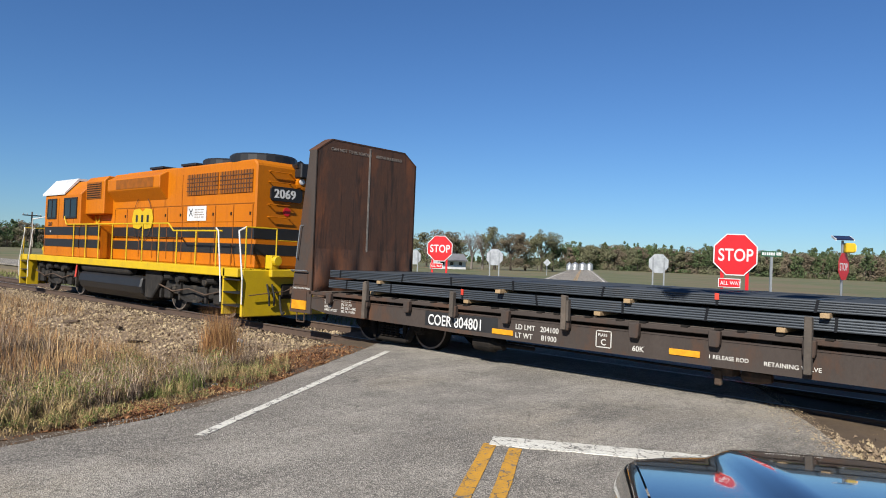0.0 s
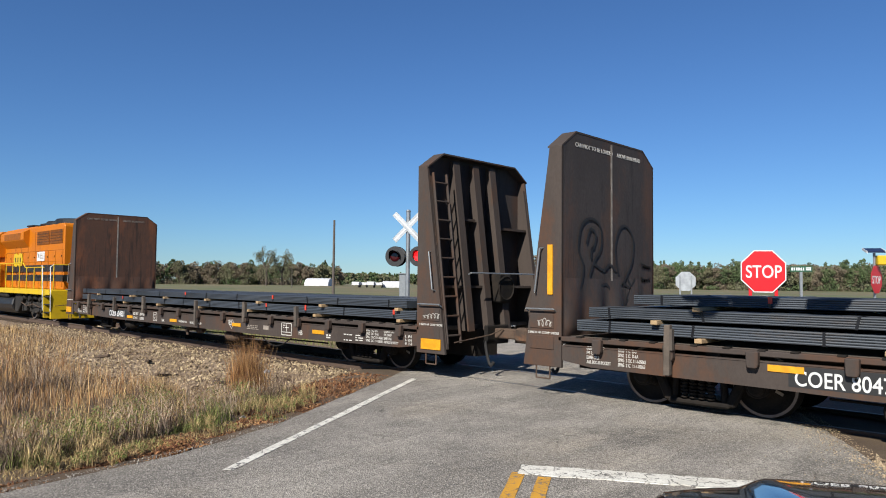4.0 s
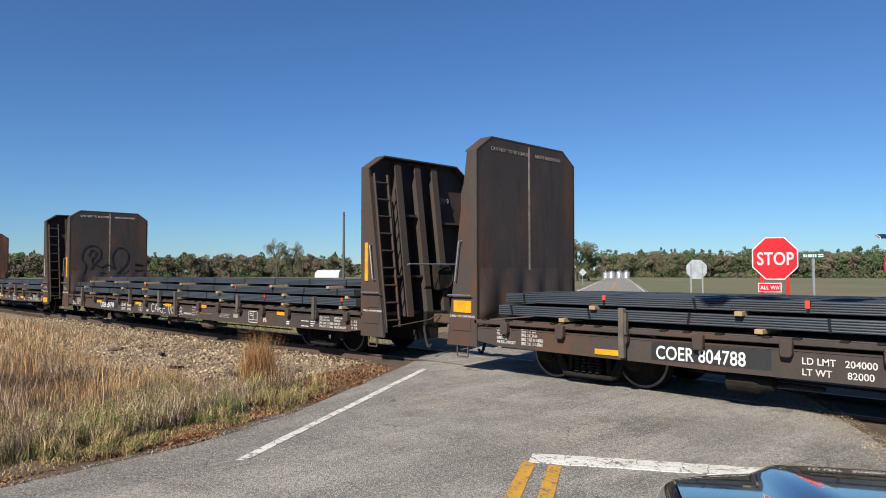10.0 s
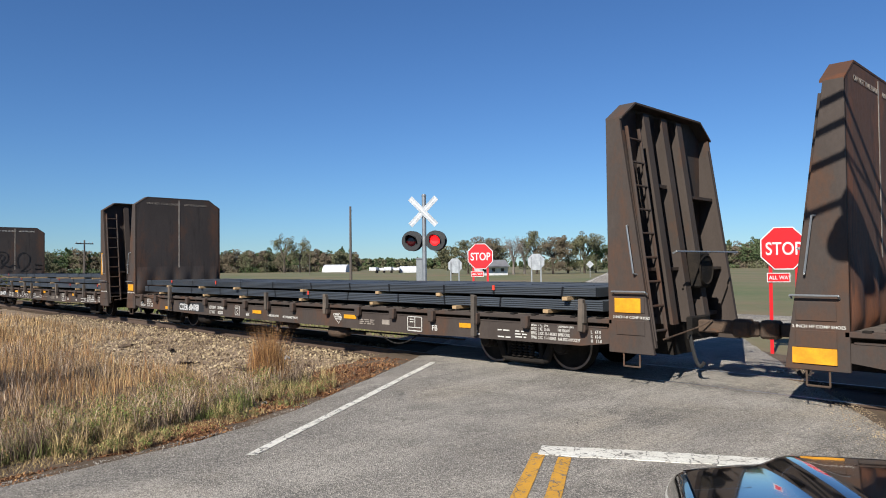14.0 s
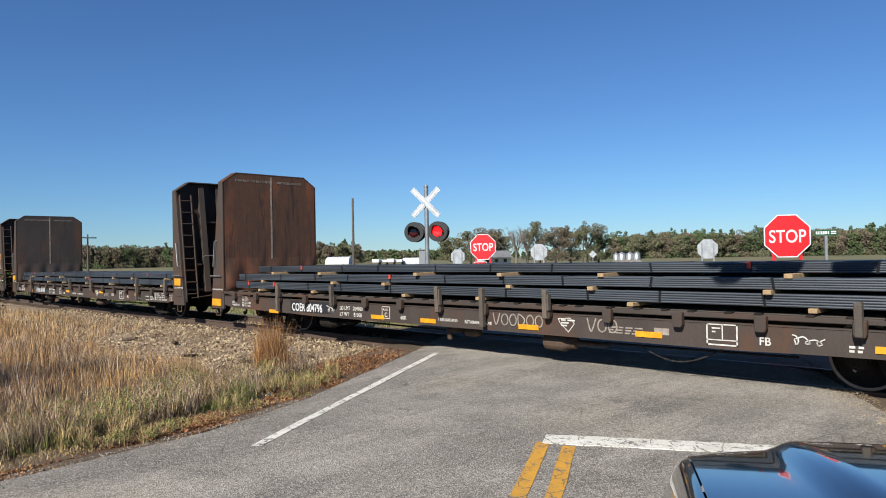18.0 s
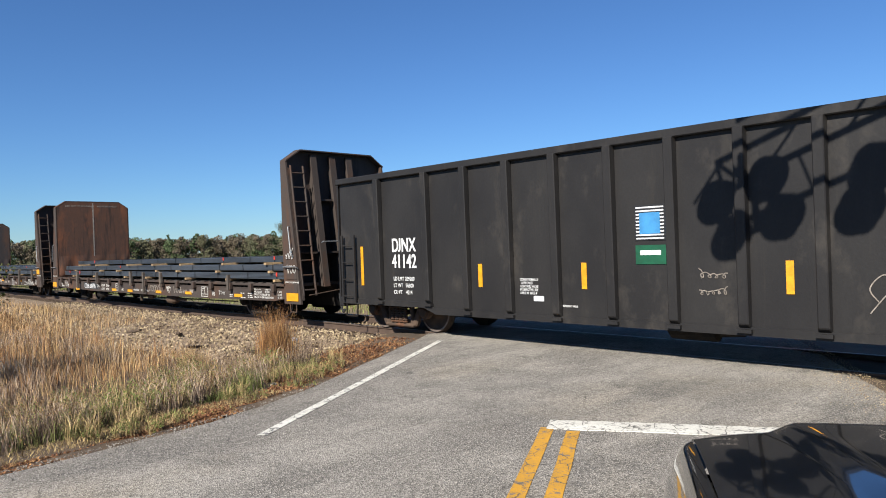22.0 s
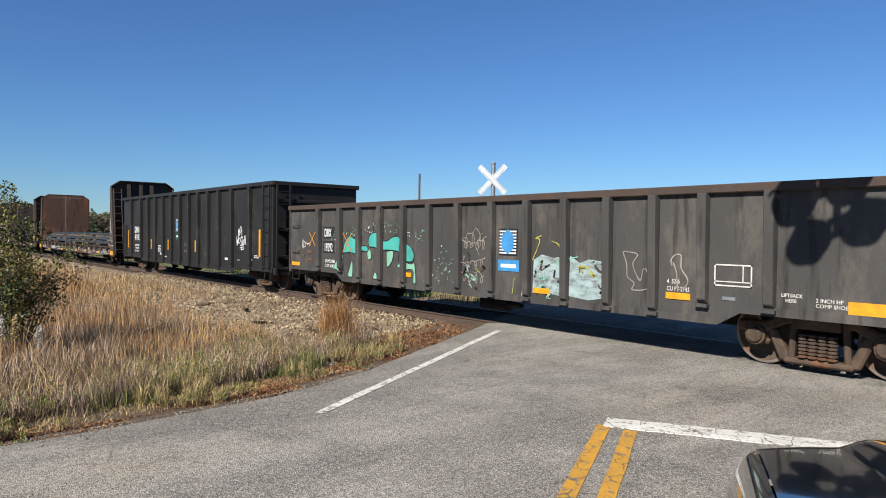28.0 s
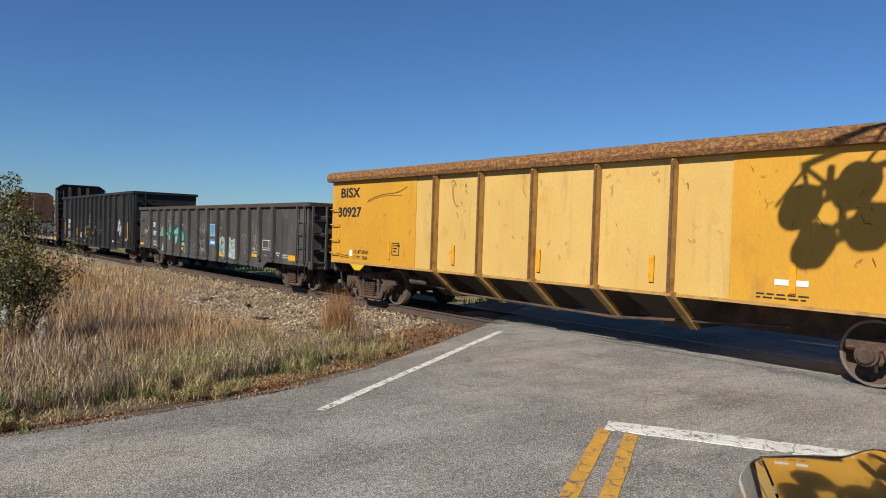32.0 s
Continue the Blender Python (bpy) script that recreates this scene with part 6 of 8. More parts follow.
        part("mu_hoses", Geo().pipe([(X(-0.03), -0.8, 1.0), (X(-0.12), -0.78, 0.7), (X(-0.05), -0.72, 0.45)], 0.025).pipe([(X(-0.03), -0.65, 1.0), (X(-0.12), -0.63, 0.7), (X(-0.05), -0.58, 0.45)], 0.025), "rubber", car)
        part("ditch_light", Geo().lathe([(0.1, X(0.06)), (0.13, X(0.0)), (0.13, X(-0.12))], 14, "x", (0, -0.55, P + 0.22)).box(min(X(0), X(0.3)), max(X(0), X(0.3)), -0.68, -0.42, P, P + 0.36), "loco_yellow", car, bevel=0.02)
        # end rails
        for y in (-1.4, -0.5, 0.5, 1.4):
            part("end_rail_post", Geo().rod((X(0.06), y, P), (X(0.06), y, P + 1.05), 0.02, 8), "loco_yellow", car)
        part("end_rail", Geo().pipe([(X(0.06), -1.4, P + 1.05), (X(0.06), -0.5, P + 1.05)], 0.02).pipe([(X(0.06), 0.5, P + 1.05), (X(0.06), 1.4, P + 1.05)], 0.02).pipe([(X(0.06), -0.5, P + 0.75), (X(0.06), 0.5, P + 0.75)], 0.012), "loco_yellow", car)
        for s in (-1, 1):
            part("step_rail", Geo().pipe([(X(0.98), s * 1.5, 0.5), (X(1.0), s * 1.52, 1.1), (X(1.25), s * 1.48, P + 0.95), (X(1.4), s * 1.46, P + 1.02)], 0.022), "white_gloss", car, "white curved hand rail")
            part("step_rail", Geo().pipe([(X(0.0), s * 1.5, 0.5), (X(-0.02), s * 1.52, 1.1), (X(0.3), s * 1.46, P + 0.95), (X(0.06), s * 1.4, P + 1.05)], 0.022), "white_gloss", car, "white curved hand rail")
    # side hand rails
    for s in (-1, 1):
        rail = Geo().pipe([(4.35, s * 1.46, P + 1.45), (4.6, s * 1.46, P + 1.16), (12.2, s * 1.46, P + 1.16), (12.5, s * 1.46, P + 0.95), (L - 1.1, s * 1.46, P + 0.95)], 0.022)
        part("hand_rail", rail, "loco_yellow", car)
        for k in range(10):
            x = 5.3 + k * 1.06
            part("stanchion", Geo().rod((x, s * 1.46, P - 0.05), (x, s * 1.46, P + (1.15 if x < 12.3 else 0.95)), 0.022, 8), "loco_yellow", car)
    part("white_grab", Geo().pipe([(0.4, -1.2, P + 0.3), (0.6, -1.3, P + 1.4), (1.2, -1.0, P + 1.5)], 0.022), "white_gloss", car)
    return rides(car, u, 0, RAIL_TOP)


locomotive(-18.3)


# ---- signs and signals ----
def octagon(r):
    return [(r * math.cos(math.radians(22.5 + 45 * i)), r * math.sin(math.radians(22.5 + 45 * i))) for i in range(8)]


def stop_sign(p, q, z, size, turn, label, plaque=True, red_posts=True, faces_us=True, name="stop_sign"):
    """A stop sign on two posts. Its local front looks to -y."""
    s = thing(name, label, "road sign", road_pose(p, q, -0.15, turn), group="stop signs at the junction")
    r = size / 2 / math.cos(math.radians(22.5))
    z += 0.15
    post = "stop_red" if red_posts else "galvanised"
    for x in (-0.26, 0.26):
        part("post", Geo().prism([(x - 0.035, 0.0), (x + 0.035, 0.0), (x + 0.035, 0.02), (x - 0.035, 0.02)], "z", 0, z + (0.0 if red_posts else size * 0.3)), post, s)
    plate = part("plate", Geo().prism([(a, b + z) for a, b in octagon(r)], "y", -0.022, -0.018), "alu_back", s)
    part("border", Geo().prism([(a, b + z) for a, b in octagon(r)], "y", -0.0245, -0.0225), "sign_white", plate)
    part("red_face", Geo().prism([(a, b + z) for a, b in octagon(r * 0.95)], "y", -0.0265, -0.0247), "stop_red", plate)
    t = lettering("STOP", size * 0.42, "sign_white", plate, pose(-size * 0.395, -0.028, z - size * 0.15, 90, 0, 0), wide=0.78)
    if plaque:
        pl = part("plaque", Geo().box(-0.34, 0.12, -0.03, -0.022, z - size / 2 - 0.27, z - size / 2 - 0.07), "sign_white", s, "red all way plaque")
        part("plaque_face", Geo().box(-0.325, 0.105, -0.033, -0.0302, z - size / 2 - 0.255, z - size / 2 - 0.085), "stop_red", pl)
        lettering("ALL WAY", 0.115, "sign_white", pl, pose(-0.30, -0.0345, z - size / 2 - 0.21, 90, 0, 0), wide=0.88)
    return s


stop_sign(-11.07, 11.83, 2.17, 0.914, 0, "bright red stop sign with all way plaque on red posts")
stop_sign(-19.39, 20.0, 2.2, 0.914, 0, "red stop sign with plaque on red posts by grass")
stop_sign(-24.1, 35.3, 1.88, 0.86, 172, "back of a stop sign on two grey posts", False, False)
stop_sign(-19.27, 34.84, 2.05, 0.914, 184, "back of a stop sign on two grey posts", False, False)
stop_sign(-10.75, 30.74, 2.02, 0.914, 180, "back of a stop sign on two grey posts", False, False)


def crossing_signal(p, q, turn):
    """A mast with crossbuck and two flashing lamps, one of them lit."""
    s = thing("crossing_signal", "silver railway crossing signal with pale metal crossbuck and red lamps", "crossing signal", road_pose(p, q, -0.15, turn))
    part("mast", Geo().lathe([(0.065, 0.0), (0.065, 4.12), (0.05, 4.15), (0.0, 4.16)], 16, "z"), "galvanised", s)
    part("base", Geo().lathe([(0.16, 0.0), (0.16, 0.1), (0.09, 0.4), (0.08, 0.42)], 14, "z"), "galvanised", s)
    for a in (45, -45):
        g = Geo().prism([(-0.58, -0.085), (0.58, -0.085), (0.58, 0.085), (-0.58, 0.085)], "y", -0.012, 0.0)
        b = part("blade", g, "alu_back", s, at=pose(0, -0.08 - (0.014 if a > 0 else 0), 3.66, 0, a, 0))
        part("blade_line", Geo().box(-0.56, 0.56, -0.015, -0.012, -0.02, 0.02), "sign_white", b, "white reflective strip")
    part("lamp_arm", Geo().rod((-0.42, 0, 2.78), (0.42, 0, 2.78), 0.03, 8), "galvanised", s)
    for x, lens in ((-0.37, "lens_dark"), (0.37, "lens_red")):
        for way in (-1, 1):
            d = part("lamp_shield", Geo().lathe([(0.05, way * 0.06), (0.28, way * 0.1), (0.305, way * 0.12), (0.305, way * 0.13), (0.0, way * 0.131)], 24, "y", (x, 0, 2.78)), "signal_black", s)
            part("lens", Geo().lathe([(0.15, way * 0.132), (0.15, way * 0.15), (0.1, way * 0.17), (0.0, way * 0.175)], 20, "y", (x, 0, 2.78)), lens if way < 0 else "lens_dark", d)
            hood = Geo()
            n = 12
            v = []
            for r in (0.165, 0.175):
                for k in range(n + 1):
                    a = math.pi * (-0.15 + 1.3 * k / n)
                    v += [(x + r * math.cos(a), way * 0.13, 2.78 + r * math.sin(a)), (x + r * math.cos(a), way * (0.13 + 0.28 * max(0.25, math.sin(a))), 2.78 + r * math.sin(a))]
            f = []
            for k in range(n):
                a = 2 * k
                f.append((a, a + 1, a + 3, a + 2))
                a += 2 * (n + 1)
                f.append((a, a + 2, a + 3, a + 1))
            hood.add(v, f)
            part("visor", hood, "signal_black", d)
    part("mast_cap", Geo().lathe([(0.07, 4.12), (0.075, 4.15), (0.05, 4.19), (0.0, 4.2)], 14, "z"), "galvanised", s)
    part("junction_box", Geo().box(-0.1, 0.1, 0.06, 0.2, 1.0, 1.4), "galvanised", s, bevel=0.01)
    return s


crossing_signal(-20.21, 15.68, 0)


def cantilever_signal():
    """The tall signal beside the camera's lane: a mast on the right with a two-plane arm and lamps above the road."""
    s = thing("cantilever_signal", "tall silver cantilever crossing signal reaching over the lane", "crossing signal", road_pose(-8.6, 1.7, -0.1))
    part("mast", Geo().lathe([(0.14, 0.0), (0.13, 6.6), (0.0, 6.65)], 16, "z"), "galvanised", s)
    for y, z0, z1, x1 in ((0.0, 6.25, 6.25, -5.6), (0.0, 5.80, 5.86, -5.6), (-0.72, 5.80, 5.84, -5.35), (0.34, 6.30, 6.34, -5.2)):
        part("arm_rail", Geo().rod((0, y, z0), (x1, y, z1), 0.042, 10), "galvanised", s)
    for i in range(6):
        x = -0.6 - i * 0.98
        part("arm_brace", Geo().rod((x, 0, 6.25), (x - 0.42, 0, 5.84), 0.022, 6), "galvanised", s)
        part("arm_brace", Geo().rod((x, 0, 5.84), (x, -0.72, 5.82), 0.022, 6), "galvanised", s)
    part("arm_brace", Geo().rod((-5.58, 0, 6.25), (-5.25, 0.2, 5.75), 0.03, 6).rod((-5.58, 0, 6.25), (-5.5, 0, 5.84), 0.03, 6), "galvanised", s)
    for x, y, z in ((-5.5, -0.40, 5.40), (-4.83, -0.40, 5.40), (-5.5, 0.36, 5.40), (-4.83, 0.36, 5.40), (-3.78, -0.40, 5.52), (-3.95, -0.44, 5.12)):
        l = part("lamp_shield", Geo().lathe([(0.05, y - 0.02), (0.27, y), (0.295, y + 0.03), (0.0, y + 0.04)], 20, "y", (x, 0, z)), "signal_black", s)
        part("lamp_body", Geo().lathe([(0.14, y - 0.2), (0.17, y + 0.24)], 14, "y", (x, 0, z)), "signal_black", l)
    for y in (-0.40, 0.36):
        part("lamp_bar", Geo().rod((-5.6, y, 5.40), (-4.7, y, 5.40), 0.035, 8).rod((-5.16, y, 5.40), (-5.16, y * 0.8, 5.85), 0.05, 8), "galvanised", s)
    part("lamp_bar", Geo().rod((-3.86, -0.42, 5.1), (-3.86, -0.5, 5.85), 0.05, 8), "galvanised", s)
    return s


cantilever_signal()


# ---- more signs, poles and the far country ----
def street_sign(p, q):
    s = thing("street_sign", "green street name sign on a grey steel post", "street sign", road_pose(p, q, -0.2))
    part("post", Geo().prism([(-0.03, -0.02), (0.03, -0.02), (0.04, 0.02), (-0.04, 0.02)], "z", 0, 2.45), "galvanised", s)
    b = part("name_plate", Geo().box(-0.28, 0.28, -0.012, 0.0, 2.45, 2.60), "green_sign", s, "green name plate with white letters")
    g = Geo()
    for i, w in enumerate((0.05, 0.04, 0.055, 0.05, 0.05, 0.045)):
        x = -0.25 + i * 0.058
        part("sign_bar", Geo().box(x, x + w * 0.8, -0.016, -0.012, 2.485, 2.565), "sign_white", b)
    for z in (2.49, 2.54):
        part("sign_bar", Geo().box(0.12, 0.25, -0.016, -0.012, z, z + 0.03), "sign_white", b)
    return s


street_sign(-9.17, 16.5)


def beacon(p, q):
    """A post with a solar panel, a yellow flasher and a stop sign that faces the side road."""
    s = thing("flashing_beacon_post", "post with solar panel, yellow beacon and edge-on stop sign", "beacon", road_pose(p, q, -0.2))
    part("post", Geo().lathe([(0.04, 0), (0.04, 3.1)], 10, "z"), "galvanised", s)
    part("solar_panel", Geo().prism([(-0.2, 3.1), (0.2, 3.22), (0.2, 3.26), (-0.2, 3.14)], "x", -0.26, 0.26), "solar", s)
    fr = Geo()
    for a in (-0.27, 0.25):
        fr.prism([(-0.21, 3.08), (0.21, 3.2), (0.21, 3.27), (-0.21, 3.15)], "x", a, a + 0.02)
    part("panel_frame", fr, "sign_white", s)
    b = part("beacon_housing", Geo().box(0.05, 0.33, -0.16, 0.16, 2.72, 3.02), "loco_yellow", s, bevel=0.03)
    part("beacon_lens", Geo().lathe([(0.13, 0.33), (0.13, 0.36), (0.0, 0.4)], 16, "x", (0, 0, 2.87)), "amber", b)
    r = 0.46
    plate = part("plate", Geo().prism([(a, c + 2.28) for a, c in octagon(r)], "x", 0.05, 0.055), "stop_red", s, "red stop sign seen nearly edge-on", at=pose(0, 0, 0, 0, 0, -38))
    lettering("STOP", 0.34, "sign_white", plate, pose(0.058, -0.34, 2.15, 90, 0, 90), wide=0.78)
    return s


beacon(-6.33, 19.6)


def seen_from(heading, dist):
    """A place at that heading from the train's way and that distance from the crossing's stop line."""
    a = radians(heading)
    return -10.1 - dist * math.cos(a), -11.1 + dist * math.sin(a)


def utility_pole(heading, dist, top, arm, lean=0.0):
    x, y = seen_from(heading, dist)
    s = thing("utility_pole", "weathered wooden utility pole" + (" with crossarm" if arm else ""), "utility pole", pose(x, y, -0.2, 0, lean, heading + 90), group="utility poles")
    part("pole", Geo().rod((0, 0, 0), (0, 0, top + 0.2), 0.13, 10, 0.085), "pole_wood", s)
    if arm:
        part("crossarm", Geo().box(-1.2, 1.2, -0.06, 0.06, top - 0.3, top - 0.18), "pole_wood", s)
        for a in (-1.1, -0.6, 0.6, 1.1):
            part("insulator", Geo().lathe([(0.03, top - 0.18), (0.07, top - 0.12), (0.05, top - 0.02)], 8, "z", (a, 0, 0)), "galvanised", s)
    else:
        part("bracket", Geo().rod((0, 0, top - 0.15), (0.45, 0, top - 0.1), 0.03, 6), "galvanised", s)
    return s


utility_pole(37.3, 60.5, 7.1, False)
utility_pole(17.6, 98, 5.6, True)
utility_pole(56.0, 190, 6.2, False)
utility_pole(34.0, 210, 6.0, False)
utility_pole(71.5, 240, 9.0, False)
utility_pole(2.5, 120, 8.2, True)


def leaf_cloud(name, material, blobs, size, seed, parent=None, label="", kind=""):
    """A crown of many small leaf clumps. blobs: (x, y, z, rx, ry, rz, count)."""
    rng = np.random.default_rng(seed)
    pts = []
    for x, y, z, rx, ry, rz, n in blobs:
        d = rng.normal(size=(n, 3))
        d /= np.linalg.norm(d, axis=1)[:, None]
        r = rng.uniform(0.35, 1.0, (n, 1)) ** 0.5
        pts.append(np.array([x, y, z]) + d * r * np.array([rx, ry, rz]))
    c = np.concatenate(pts)
    n = len(c)
    a = rng.normal(size=(n, 3))
    a /= np.linalg.norm(a, axis=1)[:, None]
    b = np.cross(a, rng.normal(size=(n, 3)))
    b /= np.linalg.norm(b, axis=1)[:, None]
    s = size * rng.uniform(0.5, 1.3, (n, 1))
    v = np.stack([c - a * s, c + b * s * 0.7, c + a * s * 0.9, c - b * s * 0.6], 1).reshape(-1, 3)
    me = bpy.data.meshes.new(name)
    me.vertices.add(4 * n)
    me.vertices.foreach_set("co", v.astype(np.float32).reshape(-1))
    me.loops.add(4 * n)
    me.loops.foreach_set("vertex_index", np.arange(4 * n, dtype=np.int32))
    me.polygons.add(n)
    me.polygons.foreach_set("loop_start", np.arange(0, 4 * n, 4, dtype=np.int32))
    me.update(calc_edges=True)
    me.validate()
    me.materials.append(M[material])
    ob = new(name, me)
    if parent:
        ob.parent = parent
    if label or kind:
        tagged(ob, label, "trees" if kind else "", kind=kind)
    return ob


def woods(name, label, head0, head1, dist, high, count, materials, seed, depth=40, dense=0.62):
    """A far belt of trees as joined crowns with trunks below, in one mesh per foliage kind."""
    rnd = random.Random(seed)
    sets = {m: [] for m in materials}
    trunks = Geo()
    for i in range(count):
        h = head0 + (head1 - head0) * (i + rnd.random()) / count
        d = dist + rnd.uniform(0, depth)
        x, y = seen_from(h, d)
        top = high * rnd.uniform(0.72, 1.0) * d / dist
        m = rnd.choice(materials)
        if m == "pine" and rnd.random() < 0.7:
            w = top * rnd.uniform(0.13, 0.2)
            for k in range(9):
                t = k / 8
                z = top * (0.36 + 0.6 * t) + rnd.uniform(-0.03, 0.03) * top
                r = w * (1.15 - 0.8 * t) * rnd.uniform(0.6, 1.25)
                sets[m].append((x + rnd.uniform(-w, w) * 0.5, y + rnd.uniform(-w, w) * 0.5, z, r, r, top * 0.06, int(96 * dense)))
        else:
            w = top * rnd.uniform(0.2, 0.34)
            top *= rnd.uniform(0.75, 0.97)
            for k in range(11):
                t = rnd.random()
                e = rnd.uniform(0, 6.283)
                z = top * (0.3 + 0.62 * t)
                q = w * rnd.uniform(0.2, 1.0) * (1.0 - 0.55 * t)
                r = w * rnd.uniform(0.4, 0.65)
                sets[m].append((x + q * math.cos(e), y + q * math.sin(e), z, r, r, r * 0.7, int(165 * dense)))
        bush = rnd.choice(materials)
        for k in range(3):
            e = top * rnd.uniform(0.1, 0.3)
            sets[bush].append((x + rnd.uniform(-3, 3), y + rnd.uniform(-3, 3), e * 0.5, e * 1.1, e * 1.1, e * 0.8, int(110 * dense)))
        trunks.rod((x, y, -0.2), (x, y, top * 0.8), 0.18, 5, 0.06)
    for m in materials:
        if sets[m]:
            leaf_cloud(name, m, sets[m], (0.27 if dense > 0.5 else 0.42) * dist / 300 + 0.04, seed + len(m), label=label, kind="stuff")
    tagged(part(name + "_trunks", trunks, "bark"), "distant tree trunks of a wood", "trees", kind="stuff")


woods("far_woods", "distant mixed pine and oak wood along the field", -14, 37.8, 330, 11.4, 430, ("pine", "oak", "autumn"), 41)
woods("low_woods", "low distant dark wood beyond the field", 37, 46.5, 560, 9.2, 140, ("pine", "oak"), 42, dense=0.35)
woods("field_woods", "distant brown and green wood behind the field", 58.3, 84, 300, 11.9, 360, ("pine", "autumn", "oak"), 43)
woods("horizon_woods", "thin dark line of woods on the horizon", 46, 60, 900, 9.0, 60, ("pine",), 44, dense=0.3)
# The rear belt is added scenery, out of the camera's view throughout.
woods("rear_woods", "unseen dark wood added behind the near road", 120, 330, 160, 13.0, 90, ("pine", "oak"), 45, dense=0.25)


def tree(heading, dist, high, wide, material, seed, bare=False):
    """A single tree: tapered trunk, limbs, and a crown of leaf clumps with gaps."""
    rnd = random.Random(seed)
    x, y = seen_from(heading, dist)
    s = thing("tree", "bare grey tree with a few leaves by a house" if bare else "broad olive green tree in autumn leaf", "tree", pose(x, y, -0.2), group="trees by the house")
    g = Geo().rod((0, 0, 0), (0.1, 0, high * 0.45), high * 0.035, 8, high * 0.02)
    tips = []
    for i in range(12 if bare else 9):
        a = rnd.uniform(0, 6.283)
        z0 = high * rnd.uniform(0.25, 0.5)
        r = wide * rnd.uniform(0.35, 0.85)
        z1 = high * rnd.uniform(0.6, 0.95)
        tip = (r * math.cos(a), r * math.sin(a), z1)
        mid = (tip[0] * 0.5, tip[1] * 0.5, (z0 + z1) / 2 + 0.4)
        g.rod((0.05, 0, z0), mid, high * 0.014, 6, high * 0.009).rod(mid, tip, high * 0.009, 5, 0.015)
        tips.append(tip)
        for k in range(6 if bare else 5):
            b = (tip[0] + rnd.uniform(-1, 1) * wide * 0.3, tip[1] + rnd.uniform(-1, 1) * wide * 0.3, tip[2] + rnd.uniform(-0.1, 0.16) * high)
            g.rod(mid if k % 2 else tip, b, 0.035, 4, 0.012)
            tips.append(b)
    part("trunk", g, "bare_twig" if bare else "bark", s)
    blobs = [(t[0], t[1], t[2] - high * 0.07, wide * rnd.uniform(0.12, 0.26), wide * rnd.uniform(0.12, 0.26), high * rnd.uniform(0.05, 0.1), 18 if bare else 120) for t in tips]
    if not bare:
        for k in range(26):
            e, r = rnd.uniform(0, 6.283), wide * rnd.uniform(0.3, 1.0)
            blobs.append((r * math.cos(e), r * math.sin(e), high * rnd.uniform(0.12, 0.55), wide * 0.24, wide * 0.24, high * 0.07, 120))
    leaf_cloud("crown", material, blobs, 0.10 if bare else 0.13, seed, s)
    return s


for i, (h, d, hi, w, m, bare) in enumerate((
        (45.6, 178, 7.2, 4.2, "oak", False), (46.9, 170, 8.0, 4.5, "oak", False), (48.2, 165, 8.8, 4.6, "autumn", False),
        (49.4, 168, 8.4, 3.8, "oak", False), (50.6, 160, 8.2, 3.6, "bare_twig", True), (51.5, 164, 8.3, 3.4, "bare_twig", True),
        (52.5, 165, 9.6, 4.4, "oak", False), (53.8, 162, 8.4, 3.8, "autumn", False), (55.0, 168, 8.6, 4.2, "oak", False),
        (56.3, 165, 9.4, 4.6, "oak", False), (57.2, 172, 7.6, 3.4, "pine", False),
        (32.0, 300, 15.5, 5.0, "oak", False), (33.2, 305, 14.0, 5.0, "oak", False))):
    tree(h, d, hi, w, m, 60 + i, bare)


